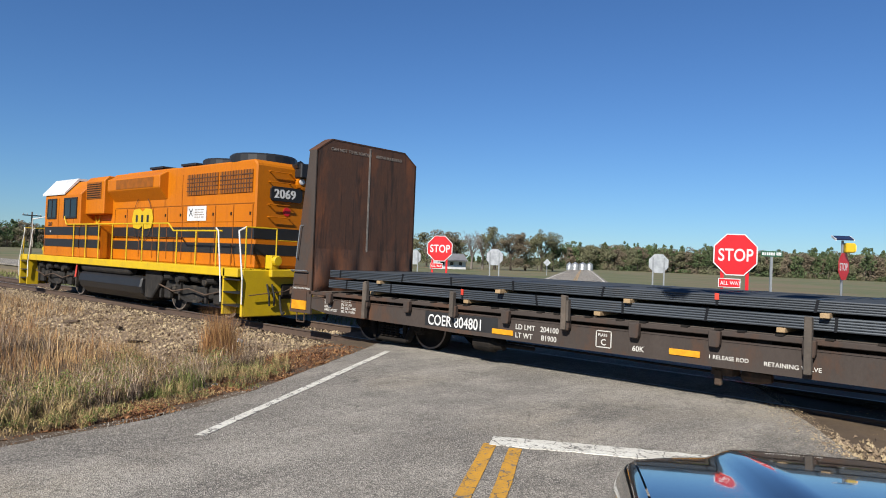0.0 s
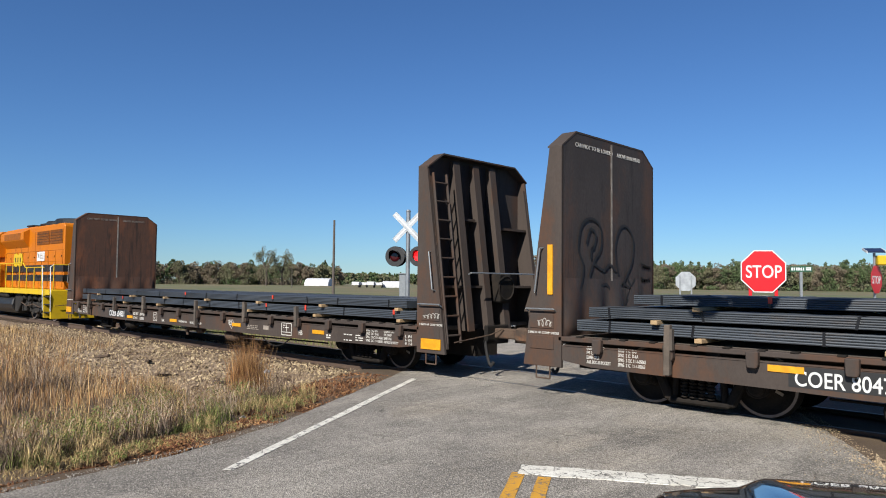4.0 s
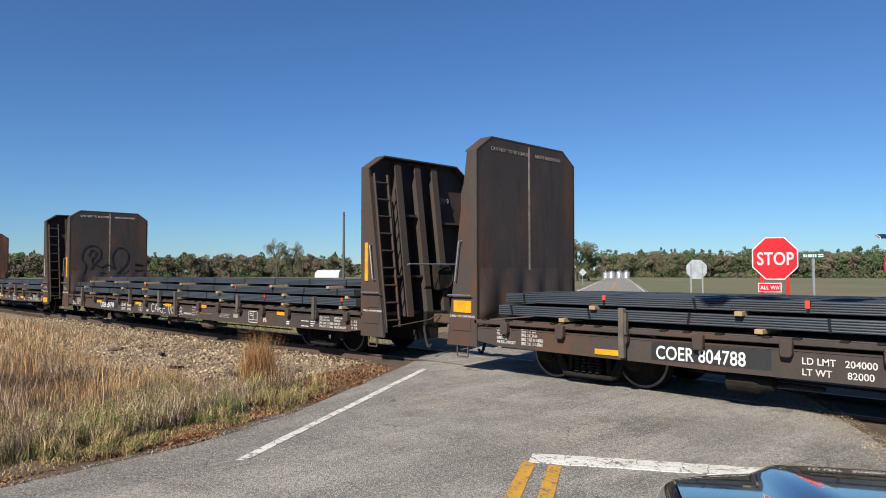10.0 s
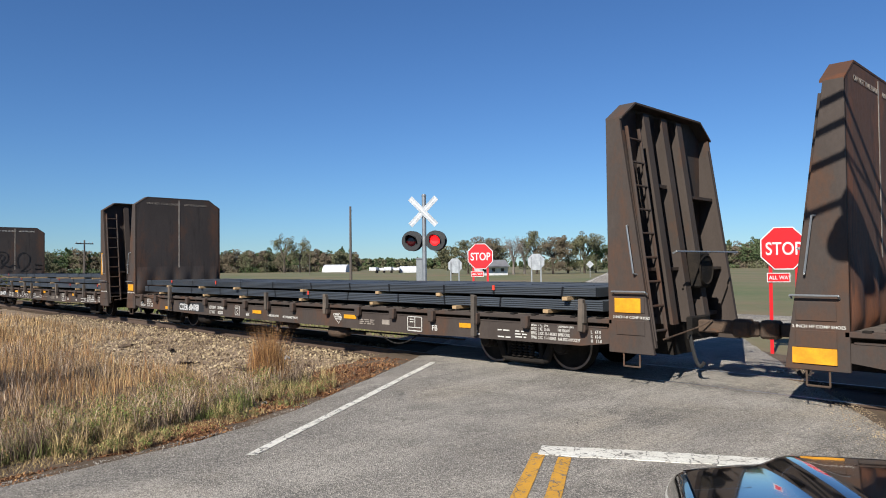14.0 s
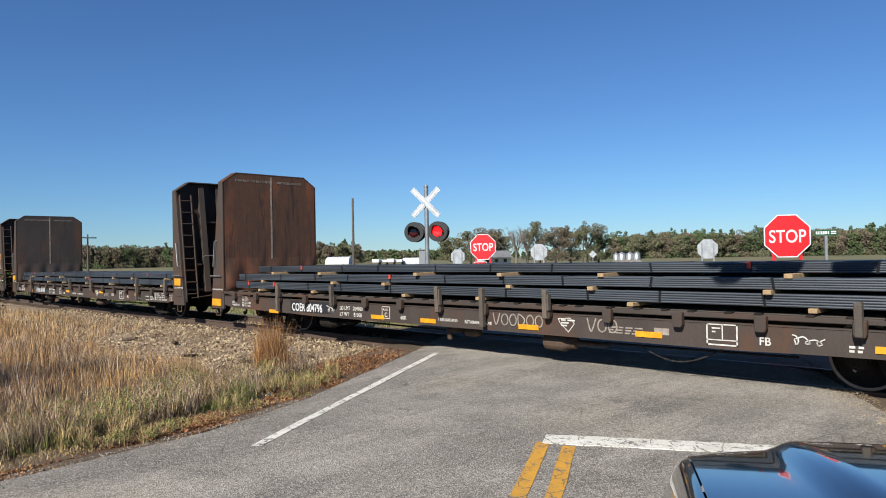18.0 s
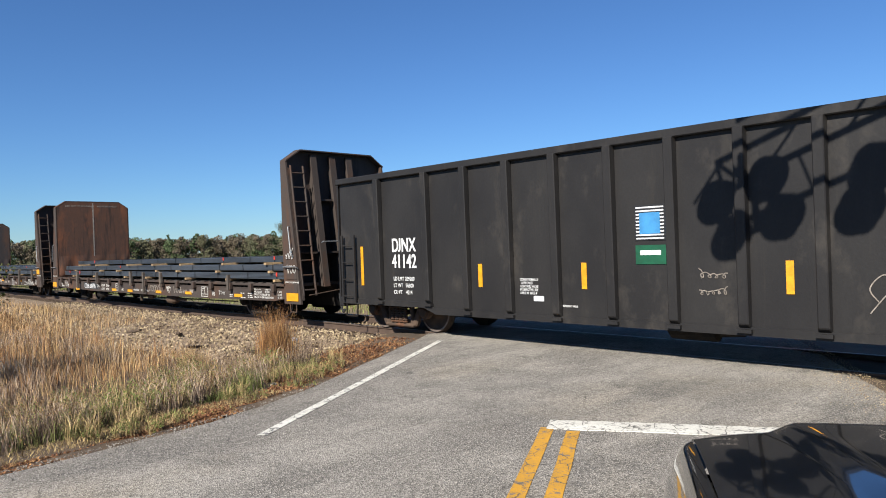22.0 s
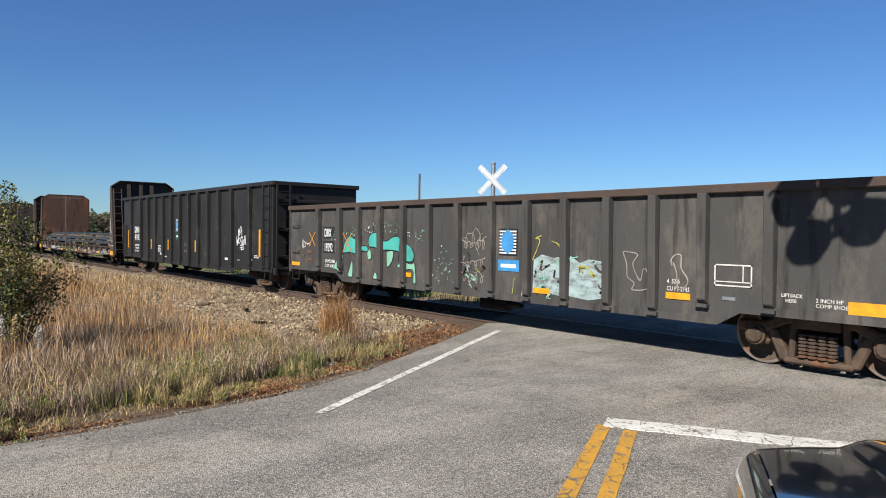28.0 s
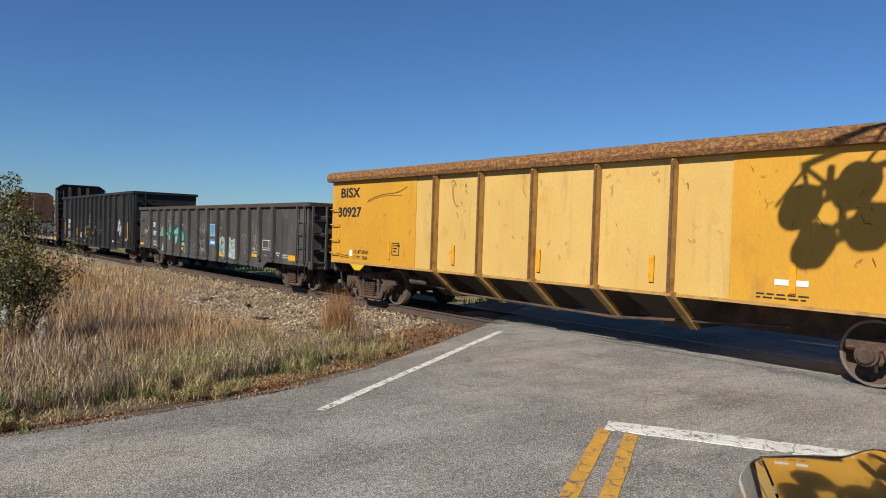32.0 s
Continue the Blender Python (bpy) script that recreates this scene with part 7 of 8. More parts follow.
def farm():
    x, y = seen_from(36.2, 300)
    b = thing("hoop_barn", "white arched fabric barn standing in the field", "barn", pose(x, y, -0.2, 0, 0, -50))
    part("arched_roof", Geo().prism([(6 * math.cos(math.pi * i / 14), 0.6 + 2.6 * math.sin(math.pi * i / 14)) for i in range(15)], "y", -5, 5), "barn_white", b)
    part("side_wall", Geo().box(-6, 6, -5.05, 5.05, 0, 0.6), "barn_white", b)
    part("doorway", Geo().box(-2, 2, -5.1, -5.02, 0, 2.2), "roof_grey", b)
    x, y = seen_from(42.0, 240)
    h2 = thing("hoop_barn", "small white arched shelter beside parked trailers", "barn", pose(x, y, -0.2, 0, 0, -40))
    part("arched_roof", Geo().prism([(2.2 * math.cos(math.pi * i / 12), 0.5 + 1.7 * math.sin(math.pi * i / 12)) for i in range(13)], "y", -3, 3), "barn_white", h2)
    part("side_wall", Geo().box(-2.2, 2.2, -3.02, 3.02, 0, 0.5), "barn_white", h2)
    for h, d, w, hh in ((39.15, 235, 1.9, 1.1), (39.75, 238, 1.3, 0.9), (40.35, 235, 1.7, 1.2), (41.0, 236, 1.5, 0.9), (41.35, 240, 1.2, 1.0), (63.1, 330, 5.0, 0.9), (61.9, 330, 2.0, 0.9), (64.2, 335, 2.0, 1.0)):
        x, y = seen_from(h, d)
        t = thing("farm_trailer", "white box trailer parked beyond the field", "trailer", pose(x, y, -0.2, 0, 0, h + 90), group="parked trailers")
        part("box", Geo().box(-w, w, -1.2, 1.2, 0.8, 0.8 + hh), "barn_white", t, bevel=0.05)
        for a in (-w * 0.6, w * 0.6):
            part("wheel", Geo().lathe([(0.5, -1.2), (0.5, -0.9)], 14, "y", (a, 0, 0.5)), "rubber", t)
    for i, (h, w, hh) in enumerate(((58.55, 0.95, 1.9), (59.0, 1.15, 2.1), (59.6, 1.2, 2.15), (60.15, 1.1, 2.1))):
        x, y = seen_from(h, 235)
        s = thing("grain_silo", "round silver corrugated grain silo with conical roof", "silo", pose(x, y, -0.2), group="grain silos")
        part("drum", Geo().lathe([(w, 0)] + [(w + (0.04 if k % 2 else 0), 0.2 + (hh - 0.2) * k / 16) for k in range(17)], 24, "z"), "silo", s)
        part("cone_roof", Geo().lathe([(w + 0.06, hh), (0.16, hh + 0.6), (0.16, hh + 0.7), (0.0, hh + 0.7)], 24, "z"), "silo", s)
    x, y = seen_from(48.7, 150)
    hse = thing("farmhouse", "small white farmhouse with grey gable roof among trees", "house", pose(x, y, -0.2, 0, 0, 60))
    part("wall", Geo().box(-3.2, 3.2, -2.2, 2.2, 0, 1.9), "barn_white", hse)
    part("roof", Geo().prism([(-2.5, 1.9), (2.5, 1.9), (0, 3.3)], "x", -3.5, 3.5), "roof_grey", hse)
    for a in (-2.0, 0.0, 2.0):
        w = part("window", Geo().box(a - 0.35, a + 0.35, -2.25, -2.19, 0.8, 1.5), "glass_dark", hse)
        part("sill", Geo().box(a - 0.42, a + 0.42, -2.3, -2.2, 0.72, 0.8), "sign_white", w)
    part("porch_post", Geo().box(-3.1, -3.0, -3.2, -3.1, 0, 1.7), "sign_white", hse)
    part("porch_roof", Geo().box(-3.3, 3.3, -3.4, -2.2, 1.7, 1.8), "roof_grey", hse)
    w = thing("warning_sign", "grey back of a diamond road sign on a post", "road sign", road_pose(-20.0, 108, -0.2))
    part("post", Geo().box(-0.04, 0.04, -0.03, 0.03, 0, 2.2), "galvanised", w)
    part("plate", Geo().prism([(0, 1.5), (0.6, 2.1), (0, 2.7), (-0.6, 2.1)], "y", -0.04, -0.03), "alu_back", w)
    c = thing("equipment_cabinet", "tall grey steel equipment cabinet on legs by the signal", "cabinet", pose(*seen_from(43.05, 60), -0.2, 0, 0, 135))
    part("body", Geo().box(-0.5, 0.5, -0.4, 0.4, 0.4, 2.7), "galvanised", c, bevel=0.02)
    for k in range(5):
        part("louver", Geo().box(-0.42 + 0.18 * k, -0.30 + 0.18 * k, -0.42, -0.4, 0.7, 2.4), "roof_grey", c)
    part("lid", Geo().box(-0.58, 0.58, -0.48, 0.48, 2.7, 2.8), "galvanised", c, bevel=0.02)
    for a in (-0.4, 0.4):
        part("leg", Geo().box(a - 0.04, a + 0.04, -0.04, 0.04, 0, 0.5), "galvanised", c)


farm()


# ---- grass, weeds and shrubs ----
def blades(name, label, spots, height, width, bend, material, seed, category="grass", parent=None):
    """Thin bent blades as one mesh. spots: array of x, y, z; height: low and high."""
    rng = np.random.default_rng(seed)
    p = np.asarray(spots, float)
    n = len(p)
    h = rng.uniform(height[0], height[1], (n, 1)) * rng.uniform(0.6, 1.0, (n, 1))
    if not parent:
        h *= np.array([[0.76 + 0.75 * noise.noise(Vector((q[0] * 1.3, q[1] * 1.3, seed)))] for q in p])
    a = rng.uniform(0, 6.283, n)
    side = np.stack([np.cos(a), np.sin(a), np.zeros(n)], 1)
    b = rng.uniform(0, 6.283, n)
    out = np.stack([np.cos(b), np.sin(b), np.zeros(n)], 1) * rng.uniform(0.2, 1.0, (n, 1)) * bend
    w = width * rng.uniform(0.6, 1.3, (n, 1))
    up = np.array([0, 0, 1.0])
    mid = p + up * h * 0.55 + out * h * 0.3
    tip = p + up * h * (1.0 - 0.25 * bend) + out * h
    v = np.stack([p - side * w, p + side * w, mid + side * w * 0.75, mid - side * w * 0.75, tip], 1).reshape(-1, 3)
    i = np.arange(n)[:, None] * 5
    loops = np.concatenate([i + np.array([[0, 1, 2, 3]]), i + np.array([[3, 2, 4]])], 1).reshape(-1)
    me = bpy.data.meshes.new(name)
    me.vertices.add(5 * n)
    me.vertices.foreach_set("co", v.astype(np.float32).reshape(-1))
    me.loops.add(7 * n)
    me.loops.foreach_set("vertex_index", loops.astype(np.int32))
    me.polygons.add(2 * n)
    starts = (np.arange(n)[:, None] * 7 + np.array([[0, 4]])).reshape(-1)
    me.polygons.foreach_set("loop_start", starts.astype(np.int32))
    me.update(calc_edges=True)
    me.validate()
    me.materials.append(M[material])
    ob = new(name, me)
    if parent:
        ob.parent = parent
        return ob
    return tagged(ob, label, category, kind="stuff")


def verge(n, seed, test, x=(-60, -17), y=(-16, -3.2)):
    """Random places on the ground left of the road that pass the test of x, y and distance from the pavement."""
    rng = np.random.default_rng(seed)
    out = []
    while len(out) < n:
        u = rng.random() ** 1.7
        a = x[1] + (x[0] - x[1]) * u
        b = rng.uniform(*y)
        p, q = SIDE.x * a + SIDE.y * b, ROAD.x * a + ROAD.y * b
        d = left_edge(q) - p
        if d < 0.02:
            continue
        z = max(ground_height(a, b), bank_z(a, b) - 0.05 if abs(b) < 5.1 else -9)
        if test(a, b, d, rng):
            out.append((a, b, z - 0.02))
    return out


def patch(a, b, s, k):
    return noise.noise(Vector((a * s, b * s, k)))


blades("dry_reeds", "tall dry tan reeds and stalks in the ditch", verge(34000, 11, lambda a, b, d, r: d > 1.4 + 0.5 * patch(a, b, 0.6, 1) and b < -4.9 + 0.5 * patch(a, b, 0.5, 2) and r.random() < 0.6 + 0.7 * patch(a, b, 0.45, 4)), (0.25, 0.95), 0.0042, 0.5, "reed", 12)
blades("grey_stalks", "weathered grey-brown dead stalks in the ditch", verge(26000, 13, lambda a, b, d, r: d > 1.5 and b < -5.0 and a > -34 and patch(a, b, 0.35, 8) > -0.15), (0.25, 0.85), 0.0045, 0.75, "grey_reed", 14)
blades("red_sedge", "orange-brown broom sedge grass by the track", verge(22000, 15, lambda a, b, d, r: a < -24 and b < -4.2 and r.random() < 0.7 + 0.5 * patch(a, b, 0.3, 3)), (0.3, 0.85), 0.0045, 0.28, "sedge", 16)
blades("green_weeds", "dull green weeds among dry stalks", verge(15000, 17, lambda a, b, d, r: 0.7 < d < 3.8 and b < -5.0 and patch(a, b, 0.6, 9) > 0.02), (0.2, 0.6), 0.004, 0.6, "weed", 18)
blades("verge_grass", "short straw-coloured grass along the road edge", verge(20000, 19, lambda a, b, d, r: 0.25 < d < 2.2 and b < -3.6 and (b < -6.2 or r.random() < 0.25) and r.random() < 1.0 - 0.35 * d and r.random() < 0.75 + 0.8 * patch(a, b, 0.9, 5), (-34, -17)), (0.03, 0.15), 0.0035, 1.3, "straw", 20)
blades("dead_tangle", "dark brown tangle of dead stems in the weeds", verge(22000, 29, lambda a, b, d, r: 0.9 < d < 5.0 and b < -4.3 and a > -30 and patch(a, b, 0.5, 14) > -0.12), (0.2, 0.7), 0.004, 1.2, "dead_stem", 30)
blades("verge_green", "short green grass tufts along the road edge", verge(3500, 23, lambda a, b, d, r: d < 1.4 and b < -4 and patch(a, b, 0.8, 6) > 0.22, (-30, -17)), (0.04, 0.16), 0.005, 0.7, "weed", 24)
blades("leaf_litter", "reddish dead leaves and chaff by the asphalt", verge(34000, 21, lambda a, b, d, r: d < 0.75 + 0.9 * patch(a, b, 0.7, 2) and r.random() < 1.1 - 0.7 * d, (-30, -17)), (0.03, 0.09), 0.012, 1.4, "litter", 22)


blades("crossing_litter", "brown chaff and dead grass beside the crossing", verge(22000, 25, lambda a, b, d, r: a > -23.5 + 1.2 * patch(a, b, 0.8, 3) and r.random() < 1.15 - 0.28 * (-19 - a) * (1 if b > -3 else 0.5), (-25, -18.6), (-5.8, -1.5)), (0.03, 0.11), 0.012, 1.4, "litter", 26)
blades("crossing_straw", "flattened dry grass beside the crossing", verge(3500, 27, lambda a, b, d, r: a > -24 + patch(a, b, 0.8, 3) and b < -2.6, (-26, -18.6), (-5.8, -2.4)), (0.05, 0.25), 0.004, 1.2, "dead_stem", 28)


blades("bank_grass", "tan dry grass grown over the far part of the bank", verge(16000, 141, lambda a, b, d, r: a < -33 + 3 * patch(a, b, 0.4, 3) and r.random() < 0.5 + (-33 - a) * 0.06, (-110, -31), (-5.2, -2.3)), (0.2, 0.6), 0.008, 0.35, "reed", 142)
blades("ditch_far_grass", "tan dry grass along the far ditch", verge(16000, 143, lambda a, b, d, r: a < -40, (-120, -38), (-14, -4.0)), (0.3, 0.85), 0.012, 0.3, "sedge", 144)


def track_weeds():
    rng = np.random.default_rng(31)
    far = [(x, y, -0.45) for x, y in zip(-19 - 60 * rng.random(9000) ** 1.3, rng.uniform(3.8, 7.5, 9000))]
    blades("far_verge", "brown and green grass beyond the track", far, (0.1, 0.4), 0.012, 0.4, "weed", 32)
    near = [(x, y, -0.08) for x, y in zip(rng.uniform(-12.4, -3, 2500), rng.uniform(-6, -3.4, 2500))]
    def spot(r):
        x, y = r.uniform(-12.6, -5.0), r.uniform(-7.5, -2.2)
        p, q = SIDE.x * x + SIDE.y * y, ROAD.x * x + ROAD.y * y
        if p < RIGHT_EDGE - 0.25:
            v = rp(RIGHT_EDGE + abs(r.normal(0, 0.5)), q)
            x, y = v.x, v.y
        return x, y, max(ground_height(x, y), -0.12) + 0.02

    scatter_stones("shoulder_stones", "tan broken stones on the road shoulder", 9000, spot, (0.012, 0.04), "ballast", 34)
    blades("right_verge", "sparse dry grass at the gravel edge", near, (0.04, 0.16), 0.006, 0.7, "straw", 33)


track_weeds()


def tuft(x, y, z, n, h, material, label, seed, spread=0.16, bend=0.35):
    s = thing("grass_tuft", label, "grass tuft", pose(x, y, z))
    rng = np.random.default_rng(seed)
    spots = np.stack([rng.normal(0, spread, n), rng.normal(0, spread, n), np.zeros(n)], 1)
    blades("tuft_grass", "", spots, (h * 0.5, h), 0.004, bend, material, seed, parent=s)
    return s


tuft(-21.6, -4.25, -0.62, 2200, 1.75, "sedge", "tall orange-brown tuft of dry broom sedge", 51, 0.13, 0.26)
tuft(-23.6, -5.0, -0.55, 500, 0.7, "reed", "pale dry tuft of grass on the stones", 52, 0.15, 0.4)
tuft(-25.2, -4.5, -0.6, 500, 0.6, "reed", "pale dry tuft of grass on the stones", 53, 0.2, 0.4)


def weed_plants(name, label, count, seed, test, high, stem_mat, leaf_mat, leaf_size, leaves):
    """Branching roadside weeds: thin stems and many small leaves, as two joined meshes."""
    rng = random.Random(seed)
    stems, blobs = [], []
    for x, y, z in verge(count, seed, test):
        h = high * rng.uniform(0.5, 1.0)
        for k in range(6):
            a, r = rng.uniform(0, 6.283), rng.uniform(0.05, 0.5) * h
            tip = (x + r * math.cos(a), y + r * math.sin(a), z + h * rng.uniform(0.5, 1.0))
            blobs.append((tip[0], tip[1], tip[2] - 0.1 * h, 0.16 * h, 0.16 * h, 0.2 * h, leaves))
            for j in range(5):
                t = rng.uniform(0.2, 0.9)
                stems.append((x + (tip[0] - x) * t, y + (tip[1] - y) * t, z + (tip[2] - z) * t - 0.05))
    blades(name + "_stems", "thin dead stems of " + label, stems, (0.12, 0.4), 0.003, 0.7, stem_mat, seed + 1, "weeds")
    ob = leaf_cloud(name + "_leaves", leaf_mat, blobs, leaf_size, seed + 2, label="small leaves of " + label, kind="stuff")
    tagged(ob, "small leaves of " + label, "weeds", kind="stuff")


weed_plants("green_bush", "dull green roadside weeds", 330, 101, lambda a, b, d, r: 0.8 < d < 4.2 and b < -4.9 and a > -29 and patch(a, b, 0.8, 9) > 0.0, 0.55, "straw", "weed", 0.012, 16)
weed_plants("brown_bush", "brown withered roadside weeds", 420, 111, lambda a, b, d, r: 0.7 < d < 5.0 and b < -4.4 and a > -30 and patch(a, b, 0.5, 19) > -0.1, 0.65, "grey_reed", "brown_leaf", 0.010, 7)
weed_plants("verge_weed", "low green and brown plants on the verge", 260, 121, lambda a, b, d, r: 0.15 < d < 1.6 and b < -4.0 and patch(a, b, 0.9, 29) > -0.05, 0.2, "straw", "weed", 0.009, 16)
blades("bent_stalks", "long pale bent stalks standing over the weeds", verge(1600, 131, lambda a, b, d, r: d > 1.0 and b < -4.6), (0.7, 1.25), 0.0035, 0.45, "reed", 132)


def shrub(x, y, high, seed):
    """A leaning shrub with thin stems, small leaves and pale seed fluff."""
    rnd = random.Random(seed)
    s = thing("shrub", "wild shrub with green-brown leaves and pale seed fluff", "shrub", pose(x, y, -0.55))
    stems, tips = Geo(), []
    for i in range(38):
        a, r = rnd.uniform(0, 6.283), rnd.uniform(0.2, 1.15)
        tip = Vector((r * math.cos(a), r * math.sin(a), high * rnd.uniform(0.45, 1.0) * (1 - 0.25 * r)))
        mid = tip * 0.55 + Vector((rnd.uniform(-0.1, 0.1), rnd.uniform(-0.1, 0.1), 0.1))
        stems.rod((0.1 * math.cos(a), 0.1 * math.sin(a), 0), mid, 0.014, 5, 0.009).rod(mid, tip, 0.009, 5, 0.003)
        for k in range(7):
            t = rnd.uniform(0.35, 1.0)
            p = mid.lerp(tip, t) if k > 2 else mid * t
            q = p + Vector((rnd.uniform(-0.3, 0.3), rnd.uniform(-0.3, 0.3), rnd.uniform(0.0, 0.3)))
            stems.rod(p, q, 0.005, 4, 0.002)
            tips.append(q)
    part("stem", stems, "bark", s)
    leaf_cloud("leaf_mass", "leaf", [(*t, 0.16, 0.16, 0.15, 34) for t in tips], 0.032, seed, s)
    leaf_cloud("dry_leaves", "brown_leaf", [(*t, 0.14, 0.14, 0.14, 8) for t in tips if rnd.random() < 0.6], 0.026, seed + 1, s)
    leaf_cloud("seed_fluff", "fluff", [(*t, 0.08, 0.08, 0.06, 16) for t in tips if rnd.random() < 0.3 and t.z < high * 0.72], 0.016, seed + 2, s)
    return s


shrub(-25.7, -8.95, 3.45, 71)
for i, (x, y, h) in enumerate(((-22.3, -9.45, 1.05), (-21.9, -9.2, 0.9), (-22.9, -9.55, 1.0))):
    s = thing("cattail", "fluffy tan seed head on a dry stalk", "cattail", pose(x, y, -0.5))
    part("stalk", Geo().rod((0, 0, 0), (0.03, 0.02, h * 0.75), 0.008, 5, 0.005), "reed", s)
    leaf_cloud("seed_head", "fluff" if i else "straw", [(0.03, 0.02, h * 0.85, 0.05, 0.05, 0.17, 260)], 0.018, 80 + i, s)


def litter_bits():
    b = thing("plastic_bottle", "crushed clear blue plastic bottle in the grass", "bottle", pose(-19.4, -6.35, -0.16, 0, 80, 30))
    part("bottle_body", Geo().lathe([(0.0, -0.1), (0.035, -0.1), (0.036, 0.05), (0.014, 0.09), (0.014, 0.11), (0.0, 0.11)], 12, "z"), "pale_paint", b)
    part("cap", Geo().lathe([(0.016, 0.11), (0.016, 0.125), (0.0, 0.125)], 10, "z"), "blue_sign", b)
    for i, (x, y, z) in enumerate(((-23.9, -2.35, -0.2), (-24.2, -2.5, -0.24), (-19.0, -5.9, -0.1))):
        c = thing("paper_cup", "crumpled white paper cup on the stones", "litter", pose(x, y, z, 70, 20, 40 * i), group="white litter")
        part("cup", Geo().lathe([(0.035, 0), (0.045, 0.11), (0.042, 0.11), (0.03, 0.01)], 10, "z"), "sign_white", c)
    for i in range(5):
        x, y = -21.5 - 2.4 * i, -3.0 - 0.3 * (i % 3)
        k = thing("broken_tie", "short broken piece of dark old tie", "wood scrap", pose(x, y, bank_z(x, y) + 0.02, 0, 8, 30 + 40 * i), group="wood scraps on the bank")
        part("plank", Geo().box(-0.35, 0.35, -0.05, 0.05, -0.02, 0.05), "tie", k, bevel=0.015)


litter_bits()


# ---- the dark car beside the camera ----
def dark_car():
    """A black car waiting at the stop line. Local x to the road's right, y along the road; only the front is seen."""
    car = thing("black_car", "glossy black car waiting at the stop line", "car", road_pose(-13.28, -2.9, 0.0))
    half = 0.94

    def hood_z(x, y):
        """Height of the bonnet; y runs from the windscreen (0.3) to the nose (2.3)."""
        a = abs(x)
        z = 1.0585 - 0.093 * (y - 1.32) - 0.042 * (y - 1.32) ** 2 - 0.015 * (a / half) ** 2.5
        t = max(0.0, min(1.0, (a - 0.24 - 0.04 * (y - 0.3)) / 0.15))
        z -= 0.045 * t * t * (3 - 2 * t)
        nose = max(0.0, (y - (2.06 - 0.55 * (a / half) ** 2.6)) / 0.25)
        return z - 0.010 - 0.075 * nose ** 1.6

    def sheet(name, xs, ys, fn, material, label=""):
        g = Geo()
        for x in xs:
            for y in ys:
                g.v.append((x, y, fn(x, y)))
        n = len(ys)
        g.f = [(i * n + j, (i + 1) * n + j, (i + 1) * n + j + 1, i * n + j + 1) for i in range(len(xs) - 1) for j in range(n - 1)]
        return smooth(part(name, g, material, car, label))

    ys = [0.3 + 0.05 * i for i in range(41)]
    sheet("bonnet", [-0.80 + 0.04 * i for i in range(41)], ys, hood_z, "car_paint", "glossy black bonnet with raised centre")
    for s in (-1, 1):
        def fend(x, y):
            a = abs(x)
            z = hood_z(0.80 * s, y) - 0.006
            if a > 0.80:
                k = (a - 0.805) / (half - 0.805)
                z -= 0.07 * k + 0.30 * max(0.0, k - 0.15) ** 2.0
            return z
        xs = [s * (0.806 + (half - 0.806) * i / 14) for i in range(15)]
        sheet("front_wing", xs, [-0.5 + 0.05 * i for i in range(57)], fend, "car_paint")
        outline = [(1.95, 0.45), (1.9, 0.56), (1.6, 0.60), (-0.5, 0.66), (-2.3, 0.82), (-2.38, 0.4), (-1.95, 0.28), (1.05, 0.28), (1.85, 0.30)]
        part("body_side", Geo().prism([(b, c) for b, c in outline], "x", s * half - 0.02, s * half + 0.02), "car_paint", car, bevel=0.015)
        for y in (1.42, -1.45):
            w = part("wheel", Geo().lathe([(0.2, s * 0.96), (0.31, s * 0.965), (0.34, s * 0.93), (0.34, s * 0.76), (0.2, s * 0.75)], 28, "x", (0, y, 0.34)), "rubber", car)
            part("rim", Geo().lathe([(0.05, s * 0.955), (0.2, s * 0.95), (0.21, s * 0.965), (0.2, s * 0.97), (0.05, s * 0.962)], 20, "x", (0, y, 0.34)), "galvanised", w)
        part("headlight", Geo().prism([(s * 0.5, 0.66), (s * 0.78, 0.66), (s * 0.76, 0.56), (s * 0.54, 0.55)], "y", 2.05, 2.15), "glass_dark", car, bevel=0.01)
        part("door", Geo().box(s * half - 0.03, s * half + 0.03, -1.0, 0.1, 0.32, 0.86), "car_paint", car, bevel=0.02)
        part("side_glass", Geo().prism([(0.15, 0.9), (-0.35, 1.30), (-1.2, 1.34), (-1.7, 1.0), (-1.7, 0.9)], "x", s * 0.80 - 0.01, s * 0.80 + 0.01), "glass_dark", car)
    part("bumper", Geo().prism([(-0.9, 1.95), (-0.75, 2.25), (0.0, 2.36), (0.75, 2.25), (0.9, 1.95), (0.9, 1.8), (-0.9, 1.8)], "z", 0.25, 0.58), "car_trim", car, bevel=0.05)
    part("grille", Geo().box(-0.5, 0.5, 2.3, 2.37, 0.42, 0.62), "car_trim", car)
    part("windscreen", Geo().add([(-0.74, 0.28, 1.07), (0.74, 0.28, 1.07), (0.6, -0.55, 1.42), (-0.6, -0.55, 1.42), (-0.74, 0.26, 1.05), (0.74, 0.26, 1.05), (0.6, -0.57, 1.40), (-0.6, -0.57, 1.40)], [(0, 1, 2, 3), (7, 6, 5, 4), (0, 4, 5, 1), (2, 6, 7, 3), (1, 5, 6, 2), (3, 7, 4, 0)]), "glass_dark", car)
    part("roof", Geo().prism([(-0.62, 1.40), (-0.5, 1.46), (0.5, 1.46), (0.62, 1.40)], "y", -1.5, -0.55), "car_paint", car, bevel=0.02)
